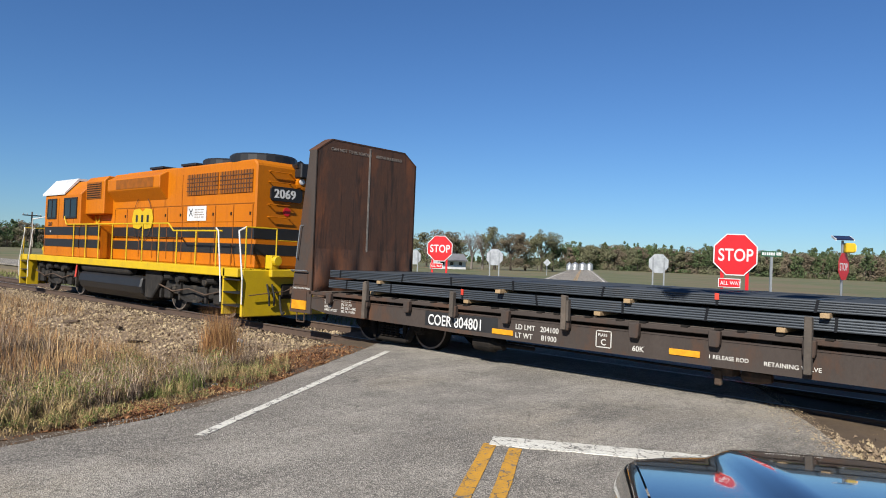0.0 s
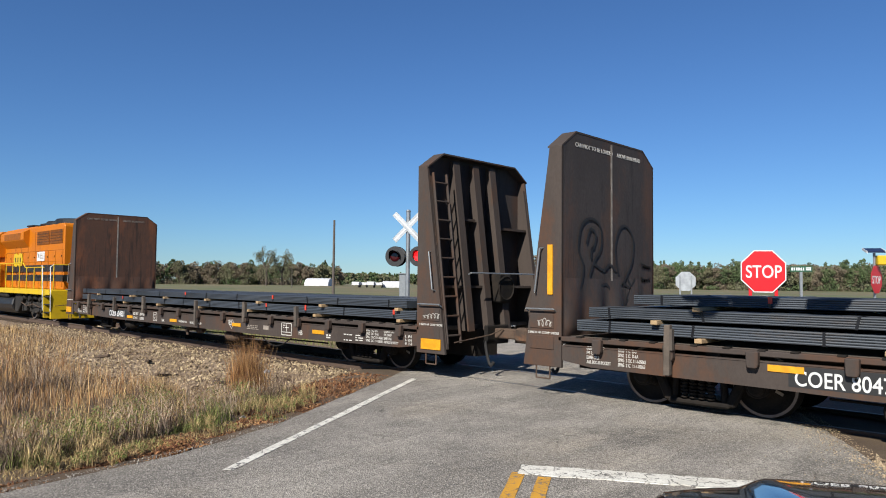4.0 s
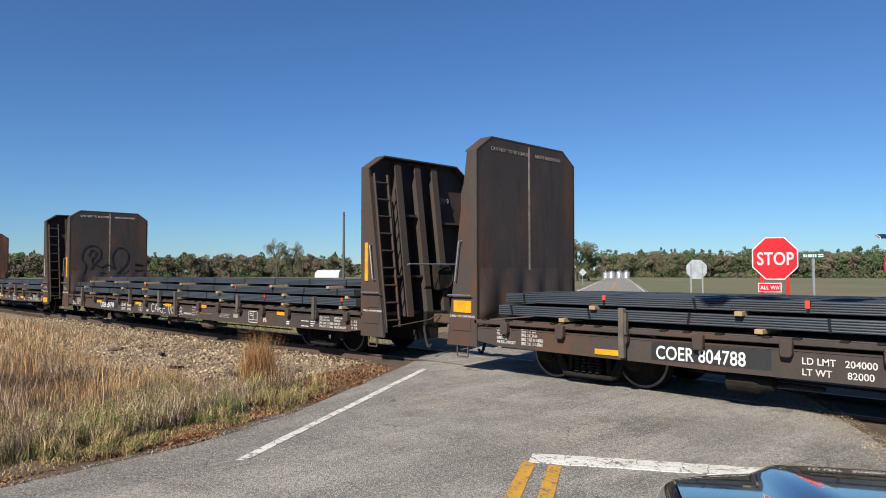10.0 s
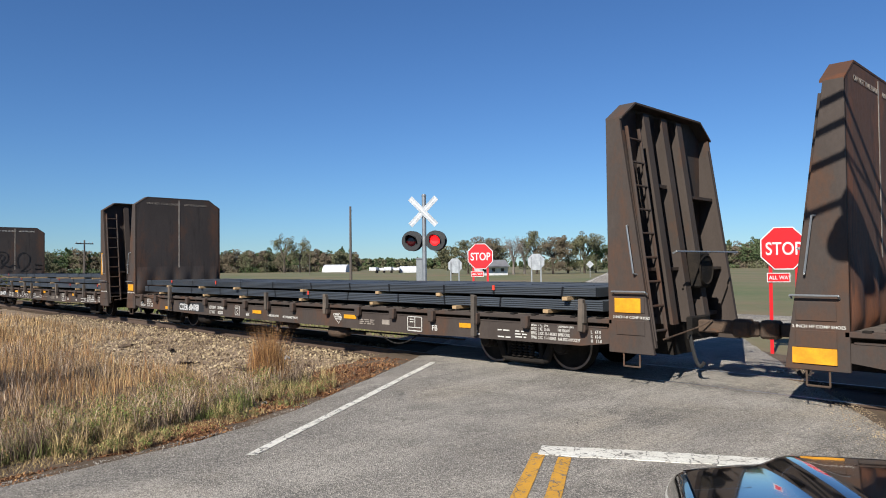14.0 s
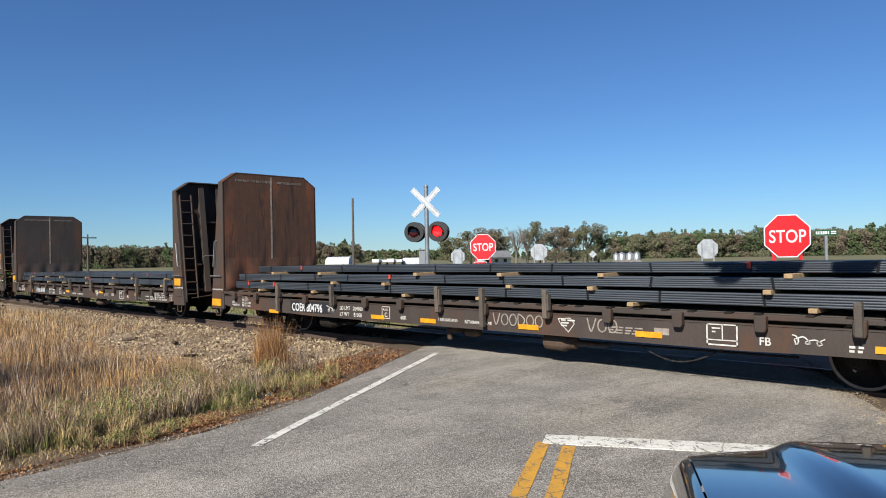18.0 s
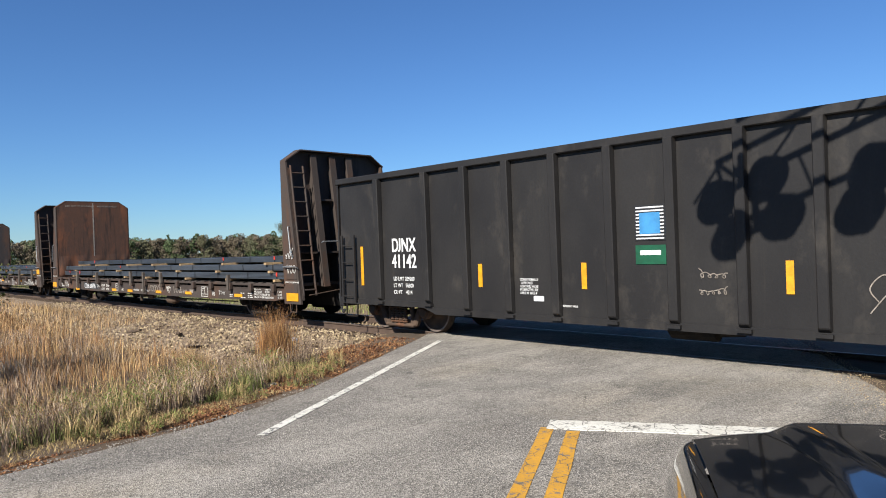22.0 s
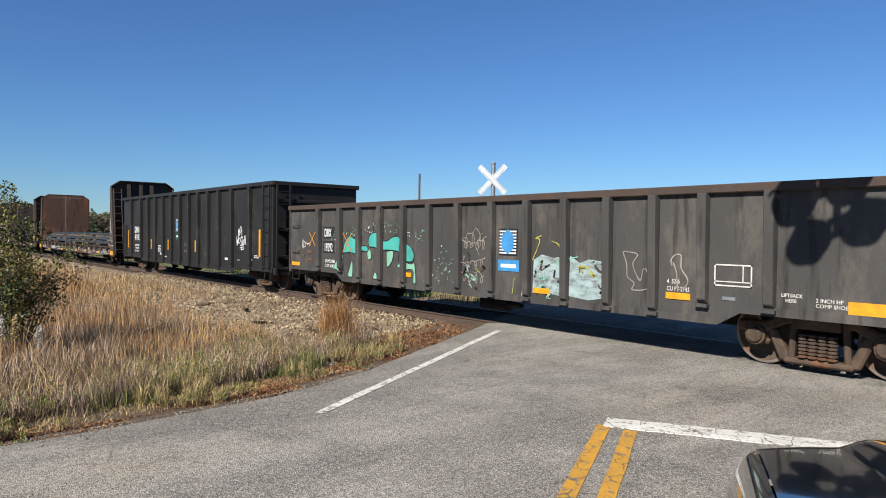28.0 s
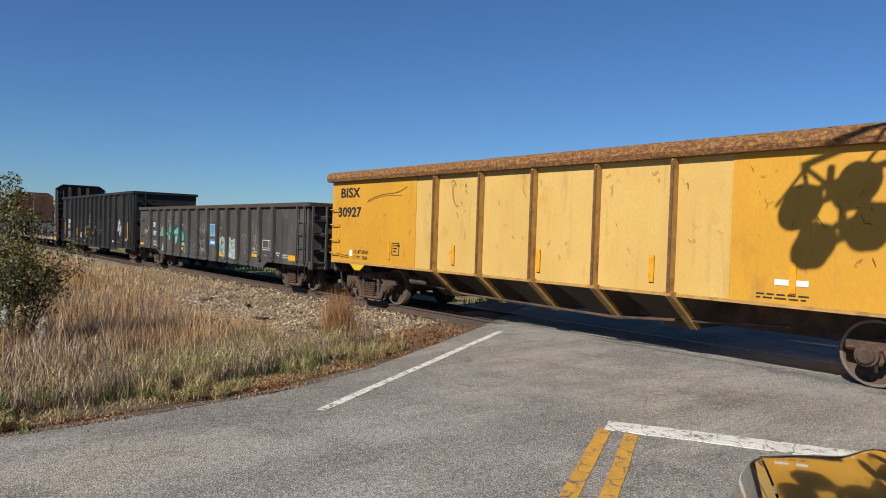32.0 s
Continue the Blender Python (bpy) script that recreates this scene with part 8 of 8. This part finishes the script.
    part("rear_window", Geo().add([(-0.6, -1.5, 1.42), (0.6, -1.5, 1.42), (0.72, -2.1, 1.02), (-0.72, -2.1, 1.02), (-0.6, -1.5, 1.38), (0.6, -1.5, 1.38), (0.72, -2.1, 0.98), (-0.72, -2.1, 0.98)], [(0, 1, 2, 3), (7, 6, 5, 4), (0, 4, 5, 1), (2, 6, 7, 3), (1, 5, 6, 2), (3, 7, 4, 0)]), "glass_dark", car)
    part("cabin", Geo().prism([(0.28, 0.8), (0.28, 0.96), (-0.55, 1.38), (-1.5, 1.38), (-2.1, 0.98), (-2.4, 0.86), (-2.4, 0.6)], "x", -0.78, 0.78), "car_trim", car)
    part("boot_lid", Geo().prism([(-0.86, 0.60), (-0.9, 0.80), (-0.74, 0.90), (0.74, 0.90), (0.9, 0.80), (0.86, 0.60)], "y", -2.42, -1.95), "car_paint", car, bevel=0.03)
    part("rear_bumper", Geo().box(-0.9, 0.9, -2.52, -2.36, 0.32, 0.64), "car_trim", car, bevel=0.05)
    for s in (-1, 1):
        part("tail_light", Geo().box(min(s * 0.55, s * 0.86), max(s * 0.55, s * 0.86), -2.45, -2.40, 0.66, 0.80), "lens_dark", car, "dark red tail light", bevel=0.01)
        part("door_mirror", Geo().box(min(s * 0.93, s * 1.06), max(s * 0.93, s * 1.06), -0.12, 0.0, 0.94, 1.06), "car_paint", car, bevel=0.03)
        part("door_handle", Geo().box(min(s * 0.965, s * 0.985), max(s * 0.965, s * 0.985), -0.9, -0.74, 0.76, 0.79), "car_paint", car)
    part("under_body", Geo().box(-0.85, 0.85, -2.3, 2.1, 0.22, 0.62), "car_trim", car)
    return car


dark_car()


# ---- writing and spray paint on the cars ----
def painted(car, outline, v, material, name="painted_shape", smooth_line=True, label=""):
    pts = curve_pts(list(outline) + [outline[0]], 5)[:-1] if smooth_line else outline
    return part(name, Geo().prism([(p[0], p[1]) for p in pts], "y", v - 0.003, v), material, car, label)


def loops(x, z, w, h, n, seed):
    """Running sprayed scribble: overlapping loops and spikes, no letters."""
    rnd = random.Random(seed)
    line, k = [], n * 8
    for i in range(k + 1):
        t = i / k
        e = 2 * math.pi * n * t + rnd.uniform(-0.3, 0.3)
        line.append((x + w * t + w / n * 0.42 * math.sin(e), z + h * (0.5 + 0.5 * math.cos(e) * rnd.uniform(0.55, 1.0)) * (0.7 + 0.3 * math.sin(3.1 * t + seed))))
    return [line]


GLYPHS = {
    "A": ([(0, 0), (0.45, 1), (0.95, 0)], [(0.2, 0.38), (0.8, 0.36)]), "C": ([(0.9, 0.85), (0.4, 1), (0.05, 0.5), (0.4, 0.02), (0.95, 0.2)],),
    "E": ([(0.9, 0.98), (0.1, 0.95), (0.1, 0.03), (0.95, 0.02)], [(0.1, 0.5), (0.75, 0.5)]), "H": ([(0.1, 1), (0.12, 0)], [(0.85, 1), (0.82, 0)], [(0.1, 0.48), (0.85, 0.52)]),
    "L": ([(0.15, 1), (0.12, 0.02), (0.9, 0.08)],), "M": ([(0.05, 0), (0.15, 1), (0.5, 0.4), (0.82, 1), (0.95, 0)],),
    "O": ([(0.55, 0.98), (0.22, 0.86), (0.06, 0.5), (0.2, 0.14), (0.5, 0.02), (0.82, 0.16), (0.95, 0.5), (0.8, 0.86), (0.5, 1.0)],), "R": ([(0.1, 0), (0.12, 1), (0.8, 0.9), (0.7, 0.52), (0.15, 0.48), (0.95, -0.02)],),
    "S": ([(0.9, 0.9), (0.3, 0.98), (0.2, 0.6), (0.8, 0.42), (0.7, 0.05), (0.05, 0.08)],), "V": ([(0.02, 1), (0.42, 0), (0.95, 1)],),
    "W": ([(0.02, 1), (0.25, 0), (0.5, 0.7), (0.72, 0), (0.98, 1)],), "Y": ([(0.05, 1), (0.4, 0.5), (0.9, 1)], [(0.42, 0.5), (0.3, -0.1)]), "D": ([(0.1, 0), (0.12, 1), (0.9, 0.6), (0.6, 0.05), (0.1, 0)],)}


def sprayed(car, word, x, z, wide, high, w, material, v, slope=0.0):
    """Hand-sprayed capitals, one mesh a letter, along the car's side."""
    for i, c in enumerate(word):
        if c in GLYPHS:
            x0, z0 = x + i * wide * 1.12, z + slope * math.sin(i * 1.7) * 2
            scrawl(car, [[(x0 + p[0] * wide, z0 + p[1] * high) for p in line] for line in GLYPHS[c]], w, material, v, "sprayed_letter")


V = -HALF - 0.006
sprayed(c2, "CARE", 8.78, 0.59, 0.25, 0.26, 0.017, "chalk", V)
sprayed(c2, "VOYER", 10.06, 0.585, 0.18, 0.20, 0.016, "chalk", V, 0.005)
for i in range(4):
    scrawl(c2, loops(11.68, 0.82 - i * 0.075, 0.34, 0.05, 6, 40 + i), 0.009, "stencil", V)
scrawl(c2, loops(12.2, 0.66, 0.7, 0.07, 6, 47), 0.01, "faded_stencil", V)
sprayed(c4, "VOODOO", 10.94, 0.62, 0.17, 0.2, 0.026, "faded_stencil", V)
sprayed(c4, "VOO", 12.95, 0.62, 0.17, 0.2, 0.026, "faded_stencil", V)
scrawl(c4, loops(5.78, 0.62, 0.3, 0.16, 2, 14), 0.022, "stencil", V)
scrawl(c4, loops(16.05, 0.64, 0.4, 0.18, 3, 15), 0.016, "stencil", V)
scrawl(c4, loops(19.8, 1.62, 0.36, 0.3, 3, 17), 0.016, "stencil", -HALF - 0.05)
sprayed(c4, "VOO", 19.86, 1.28, 0.12, 0.2, 0.014, "stencil", -HALF - 0.05)
scrawl(c1, loops(19.85, 1.16, 0.45, 0.12, 5, 18), 0.008, "stencil", -HALF - 0.05)
scrawl(c2, loops(0.3, 1.14, 0.3, 0.15, 4, 19), 0.008, "stencil", -HALF - 0.05)
lettering("799", 0.2, "faded_stencil", c2, pose(FLAT_LEN - 0.62, 0.7, 3.5, 90, 0, 90))
lettering("796", 0.2, "faded_stencil", c4, pose(FLAT_LEN - 0.62, 0.7, 3.5, 90, 0, 90))


def on_face(car, lines, w, material):
    """Sprayed lines on a flatcar's front loading face, given in y and z."""
    g = Geo()
    for l in lines:
        ribbon(curve_pts(l), w, 0, g)
    return part("graffiti", g, material, car, at=pose(0.772, 0, 0, 0, 0, 90))


figure = [
    [(-1.35, 1.35), (-1.05, 1.75), (-0.95, 2.15), (-1.1, 2.45), (-1.0, 2.85), (-0.7, 2.98), (-0.4, 2.85), (-0.38, 2.5), (-0.6, 2.25), (-0.75, 2.0)],
    [(-0.85, 2.55), (-0.72, 2.8), (-0.55, 2.7), (-0.62, 2.5), (-0.7, 2.45), (-0.71, 2.3)],
    [(-0.6, 2.2), (-0.3, 2.1), (-0.1, 2.2), (0.1, 2.1)],
    [(-0.75, 1.7), (-0.5, 1.5), (-0.35, 1.1)], [(-0.55, 1.75), (-0.2, 1.85), (0.05, 1.55), (0.15, 1.2)],
    [(0.2, 2.05), (0.1, 2.5), (0.25, 2.85), (0.5, 2.92), (0.75, 2.7), (0.72, 2.3), (0.5, 2.0), (0.35, 1.85)],
    [(0.1, 1.7), (0.4, 1.85), (0.7, 1.7), (0.45, 1.5)], [(0.55, 1.95), (0.85, 1.6)], [(0.8, 1.95), (0.5, 1.6)]]
on_face(c2, figure, 0.05, "black_spray")
on_face(c2, [[(1.05 + p[0] * 0.9, p[1]) for p in l] for l in loops(0, 2.15, 0.42, 0.14, 5, 21) + loops(0, 1.9, 0.4, 0.14, 4, 22)], 0.022, "black_spray")

# black gondola
W5 = -1.506
lettering("DJNX", 0.40, "chalk", g5, near_side(1.79, 1.75, W5), wide=0.74, bold=0.035)
lettering("41142", 0.40, "chalk", g5, near_side(1.79, 1.41, W5), wide=0.74, bold=0.035)
lettering("LD LMT 209200\nLT WT   76800\nCU FT    4014", 0.115, "chalk", g5, near_side(1.82, 1.14, W5), wide=0.84, line=1.22)
lettering("CONDITIONALLY\n  APPROVED\nCONTROL VALVE\nIF DEFECTIVE, SEE\nAAR F.M. RULE 4", 0.062, "chalk", g5, near_side(5.26, 1.18, W5), wide=0.8, line=0.95)
lettering("RETAINING VALVE", 0.05, "chalk", g5, near_side(6.17, 0.75, W5), wide=0.7)
for x, z0, z1, w in ((0.72, 1.02, 1.88, 0.09), (4.27, 1.05, 1.48, 0.1), (6.56, 1.06, 1.49, 0.1), (9.74, 1.06, 1.5, 0.1), (12.0, 1.06, 1.5, 0.1), (15.48, 1.05, 1.93, 0.12)):
    part("reflector_strip", Geo().box(x, x + w, W5 - 0.006, W5, z0, z1), "reflector", g5, "orange yellow reflective strip")
badge = part("emblem_panel", Geo().box(7.56, 8.06, W5 - 0.006, W5, 1.82, 2.36), "loco_black", g5, "black and white striped panel with blue emblem")
for i in range(10):
    z = 1.84 + i * 0.052
    part("emblem_stripe", Geo().box(7.58, 8.04, W5 - 0.009, W5 - 0.006, z, z + 0.022), "sign_white", badge)
part("emblem_shape", Geo().box(7.64, 7.98, W5 - 0.013, W5 - 0.0095, 1.92, 2.24), "blue_sign", badge)
green = part("company_panel", Geo().box(7.56, 8.06, W5 - 0.006, W5, 1.46, 1.75), "green_sign", g5, "green panel with white bar")
part("panel_bar", Geo().box(7.64, 7.98, W5 - 0.009, W5 - 0.006, 1.6, 1.67), "sign_white", green)
sprayed(g5, "MOL", 13.86, 1.70, 0.125, 0.24, 0.028, "chalk", W5, 0.05)
sprayed(g5, "WESAH", 13.72, 1.40, 0.14, 0.28, 0.030, "chalk", W5, 0.04)
scrawl(g5, [[(14.0, 1.31), (14.2, 1.33), (14.1, 1.25), (14.32, 1.28)]], 0.028, "chalk", W5)
scrawl(g5, loops(8.55, 1.25, 0.42, 0.18, 4, 53) + loops(8.55, 1.02, 0.42, 0.16, 5, 54), 0.012, "faded_stencil", W5)
scrawl(g5, [[(10.8, 0.98), (10.7, 1.15), (10.85, 1.32), (10.98, 1.2), (10.85, 1.05), (10.7, 0.85)]], 0.014, "faded_stencil", W5)
part("label_plate", Geo().box(12.7, 12.96, W5 - 0.005, W5, 0.86, 0.94), "sign_white", g5)
part("label_plate", Geo().box(13.75, 14.0, W5 - 0.005, W5, 0.87, 0.92), "galvanised", g5)
part("label_plate", Geo().box(5.56, 5.78, W5 - 0.005, W5, 0.83, 0.92), "sign_white", g5)
bars(g5, 14.75, 0.92, 0.3, 1, "stencil", W5, 0.035, 0.055, 61)
bars(g5, 15.15, 1.06, 0.3, 2, "stencil", W5, 0.035, 0.055, 63)
lettering("DJNX 41142", 0.16, "stencil", g5, pose(16.535, -0.2, 2.5, 90, 0, 90))

# grey gondola with the teal piece
W6 = -1.506
for z0, z1 in ((1.70, 2.02), (1.31, 1.63)):
    part("number_panel", Geo().box(1.92, 2.50, W6 - 0.001, W6 + 0.001, z0, z1), "gon_black", g6, "dark patch behind the number")
lettering("DJJX", 0.31, "chalk", g6, near_side(1.97, 1.75, W6 - 0.002), wide=0.60, bold=0.03)
lettering("19292", 0.31, "chalk", g6, near_side(1.97, 1.36, W6 - 0.002), wide=0.56, bold=0.03)
lettering("LD LMT 220400\nLT WT  65600", 0.115, "chalk", g6, near_side(2.02, 1.05, W6), wide=0.66, line=1.1)
# the teal piece: filled upper forms, mint lower ends, a dark grey heart and a black outline
piece = (
    ("teal", [(2.95, 1.32), (3.03, 1.6), (3.28, 1.78), (3.5, 1.72), (3.68, 1.75), (3.72, 1.56), (4.1, 1.53), (4.12, 1.4), (3.75, 1.42), (3.62, 1.32), (3.3, 1.36)]),
    ("teal", [(4.2, 1.52), (4.17, 1.72), (4.34, 1.86), (4.6, 1.87), (4.7, 1.71), (4.97, 1.68), (5.24, 1.78), (5.47, 1.78), (5.56, 1.65), (5.84, 1.61), (6.05, 1.44), (6.03, 1.24), (5.8, 1.21), (5.62, 1.26), (5.5, 1.42), (5.1, 1.46), (4.75, 1.42), (4.62, 1.2), (4.55, 1.48)]),
    ("mint", [(2.33, 0.80), (2.62, 1.10), (2.92, 1.34), (2.95, 1.05), (2.86, 0.78)]),
    ("mint", [(3.2, 0.74), (3.3, 0.95), (3.42, 1.16), (3.43, 0.75)]),
    ("mint", [(4.12, 1.40), (4.25, 1.46), (4.3, 1.24), (4.16, 1.21)]),
    ("mint", [(4.38, 0.74), (4.48, 0.90), (4.60, 0.74)]),
    ("mint", [(4.97, 1.42), (5.24, 1.44), (5.2, 1.2), (5.0, 1.06)]),
    ("mint", [(5.38, 1.08), (5.6, 1.2), (5.95, 1.16), (6.09, 1.17), (6.15, 0.76), (6.05, 0.75), (6.03, 1.02), (5.7, 1.02)]))
for k, (colour, line) in enumerate(piece):
    painted(g6, line, W6 - 0.0005 * (k % 3), colour, "teal_piece" if colour == "teal" else "mint_fill", label="teal sprayed form" if colour == "teal" else "pale mint sprayed form")
    part("piece_outline", ribbon(curve_pts(line + [line[0]], 5), 0.022 if k < 2 else 0.014, W6 - 0.004), "black_spray", g6)
scrawl(g6, [[(3.62, 1.74), (3.7, 1.3), (3.82, 1.0), (3.9, 0.75)], [(2.9, 1.3), (2.98, 1.0), (2.95, 0.78)], [(4.62, 1.5), (4.66, 1.15), (4.55, 0.9)], [(5.5, 1.6), (5.46, 1.2)]], 0.016, "black_spray", W6 - 0.004)
rnd = random.Random(77)
for i in range(190):
    a = rnd.uniform(2.3, 7.5)
    if a < 6.4:
        b = 1.72 + 0.1 * math.sin((a - 3.0) * 1.1) + abs(rnd.gauss(0, 0.14)) + (0.08 if 4.3 < a < 5.9 else 0.0)
    else:
        b = rnd.uniform(0.75, 2.0 - (a - 6.4) * 0.5)
    if any(abs(a - x) < 0.1 for x in (2.85, 3.78, 4.74, 5.7, 6.66, 7.65)):
        continue
    s = rnd.uniform(0.007, 0.018)
    part("paint_dot", Geo().lathe([(s, W6 - 0.004), (s * 0.9, W6 - 0.006)], 6, "y", (a, 0, b)), rnd.choice(("chalk", "mint", "mint", "teal")), g6)
for x0, x1, z0, z1 in ((2.96, 3.40, 1.36, 1.86), (1.13, 1.47, 1.49, 1.86)):
    scrawl(g6, [[(x0, z0), ((x0 + x1) / 2 + 0.02, (z0 + z1) / 2 + 0.03), (x1, z1)], [(x0, z1), ((x0 + x1) / 2, (z0 + z1) / 2), (x1, z0)]], 0.035, "worn_orange", W6 - 0.005)
scrawl(g6, loops(0.72, 1.46, 0.5, 0.26, 4, 78) + [[(0.75, 1.68), (0.74, 1.44), (0.9, 1.46)], [(0.74, 1.57), (0.86, 1.59)]], 0.02, "stencil", W6 - 0.002)
for x0, x1, z in ((0.72, 0.84, 1.20), (1.02, 1.27, 1.32), (1.03, 1.28, 1.10)):
    part("rust_patch", Geo().box(x0, x1, W6 - 0.012, W6, z - 0.04, z + 0.03), "scrape_brown", g6, "rusty burnt bracket stub", bevel=0.004)
scrawl(g6, loops(7.75, 1.55, 0.75, 0.4, 4, 79) + loops(7.75, 1.2, 0.7, 0.2, 4, 80), 0.02, "faded_stencil", W6)
scrawl(g6, loops(7.75, 0.85, 0.7, 0.3, 4, 82), 0.014, "faded_stencil", W6)
badge = part("emblem_panel", Geo().box(8.86, 9.36, W6 - 0.006, W6, 1.46, 1.98), "loco_black", g6, "black and white striped panel with blue emblem")
for i in range(8):
    z = 1.49 + i * 0.06
    part("emblem_stripe", Geo().box(8.88, 9.34, W6 - 0.009, W6 - 0.006, z, z + 0.03), "sign_white", badge)
part("emblem_shape", Geo().prism([(9.11, 1.48), (9.27, 1.6), (9.27, 1.85), (9.11, 1.97), (8.95, 1.85), (8.95, 1.6)], "y", W6 - 0.013, W6 - 0.0095), "blue_sign", badge)
blue = part("company_panel", Geo().box(8.84, 9.42, W6 - 0.006, W6, 1.15, 1.37), "blue_sign", g6, "light blue panel with white bar")
part("panel_bar", Geo().box(8.92, 9.34, W6 - 0.009, W6 - 0.006, 1.22, 1.29), "sign_white", blue)
painted(g6, [(9.78, 0.78), (9.8, 1.4), (10.0, 1.5), (10.3, 1.45), (10.5, 1.48), (10.48, 1.1), (10.5, 0.76), (10.1, 0.82)], W6, "pale_paint", "pale_patch", False)
painted(g6, [(10.66, 0.78), (10.68, 1.5), (10.9, 1.38), (11.1, 1.45), (11.42, 1.42), (11.4, 1.0), (11.42, 0.8), (11.1, 0.74)], W6, "pale_paint", "pale_patch", False)
scrawl(g6, [[(11.8, 1.61), (12.08, 1.57), (12.0, 1.4), (12.14, 1.15), (12.2, 1.33), (12.27, 1.3), (12.3, 1.04), (12.0, 0.99), (12.03, 1.1), (11.9, 1.2), (11.88, 1.4), (11.8, 1.61)]], 0.018, "faded_stencil", W6)
scrawl(g6, [[(12.72, 1.42), (12.7, 1.5), (12.77, 1.58), (12.87, 1.57), (12.88, 1.38), (12.99, 1.21), (12.95, 1.1), (12.83, 1.06), (12.8, 1.3), (12.74, 1.46)]], 0.022, "faded_stencil", W6)
lettering("4  52-6\nCU FT 2743", 0.095, "stencil", g6, near_side(12.63, 1.14, W6), wide=0.8, line=1.2)
fr = Geo()
for a, b, c, d in ((13.42, 13.99, 1.15, 1.17), (13.42, 13.99, 1.45, 1.47), (13.42, 13.44, 1.15, 1.47), (13.97, 13.99, 1.15, 1.47), (13.85, 13.865, 1.22, 1.45), (13.42, 13.99, 1.21, 1.225)):
    fr.box(a, b, W6 - 0.004, W6, c, d)
part("stencil_frame", fr, "stencil", g6)
lettering("LIFT/JACK\n   HERE", 0.07, "stencil", g6, near_side(14.4, 1.06, W6), wide=0.9)
lettering("2 INCH HF\nCOMP SHOES", 0.07, "stencil", g6, near_side(14.85, 1.02, W6))
for x, z, w in ((0.09, 0.84, 0.48), (5.6, 0.86, 0.38), (9.8, 0.78, 0.42), (12.62, 0.9, 0.42), (15.25, 0.9, 0.6)):
    part("reflector_plate", Geo().box(x, x + w, W6 - 0.012, W6, z, z + (0.16 if x < 1 or x > 15 else 0.10)), "reflector", g6, "orange yellow reflective plate")
part("label_plate", Geo().box(13.55, 13.75, W6 - 0.005, W6, 0.95, 1.0), "galvanised", g6)

# worn paint, drips and scuffs on the grey gondola
wr = random.Random(93)
for k in range(46):
    a = wr.choice((7.9, 8.1, 8.3, 9.85, 10.1, 10.3, 10.8, 11.05, 11.3)) + wr.uniform(-0.12, 0.12)
    z = wr.uniform(0.7, 1.45)
    part("paint_drip", ribbon(curve_pts([(a, z), (a + wr.uniform(-0.1, 0.1), z + wr.uniform(-0.1, 0.15)), (a + wr.uniform(-0.05, 0.2), z + wr.uniform(-0.15, 0.1))]), wr.uniform(0.012, 0.05), W6 - 0.005), wr.choice(("pale_paint", "pale_paint", "gon_grey", "mint", "yellow_drip", "gon_rust")), g6)
scrawl(g6, loops(7.8, 1.55, 0.6, 0.45, 3, 94), 0.016, "faded_stencil", W6 - 0.004)
scrawl(g6, [[(9.78, 1.4), (9.95, 1.75), (9.85, 1.8), (10.0, 1.85)], [(10.25, 1.75), (10.4, 1.7), (10.48, 1.55)], [(9.5, 0.7), (9.55, 1.0)], [(9.25, 0.72), (9.3, 1.02)]], 0.022, "yellow_drip", W6 - 0.004)


# ---- what moves ----
RUN = ((0, 0.10), (4, -0.03), (9, -0.05), (13, -0.07), (14.3, -0.13), (16, -0.03), (19, 0.10), (20, 0.19), (22, 0.41), (23.5, 0.72), (25.5, 0.93), (28, 1.30), (30, 1.52), (32, 1.90))


def train_at(t):
    """How far along the track the train's reference stands, in metres."""
    knots = RUN
    for (a, b), (c, d) in zip(knots, knots[1:]):
        if t <= c:
            return -23.32 - 4.05 * t + b + (d - b) * (t - a) / (c - a)


def motions():
    for ob, u, y, z in MOVERS:
        walk(ob, [(t, pose(train_at(t) + u, y, z)) for t, _ in RUN])
    times = [round(i * 32 / 220, 4) for i in range(221)]
    for ob, x, r in WHEELS:
        walk(ob, [(t, pose(x, 0, r, 0, math.degrees((train_at(t) - train_at(0)) / r), 0)) for t in times])


motions()
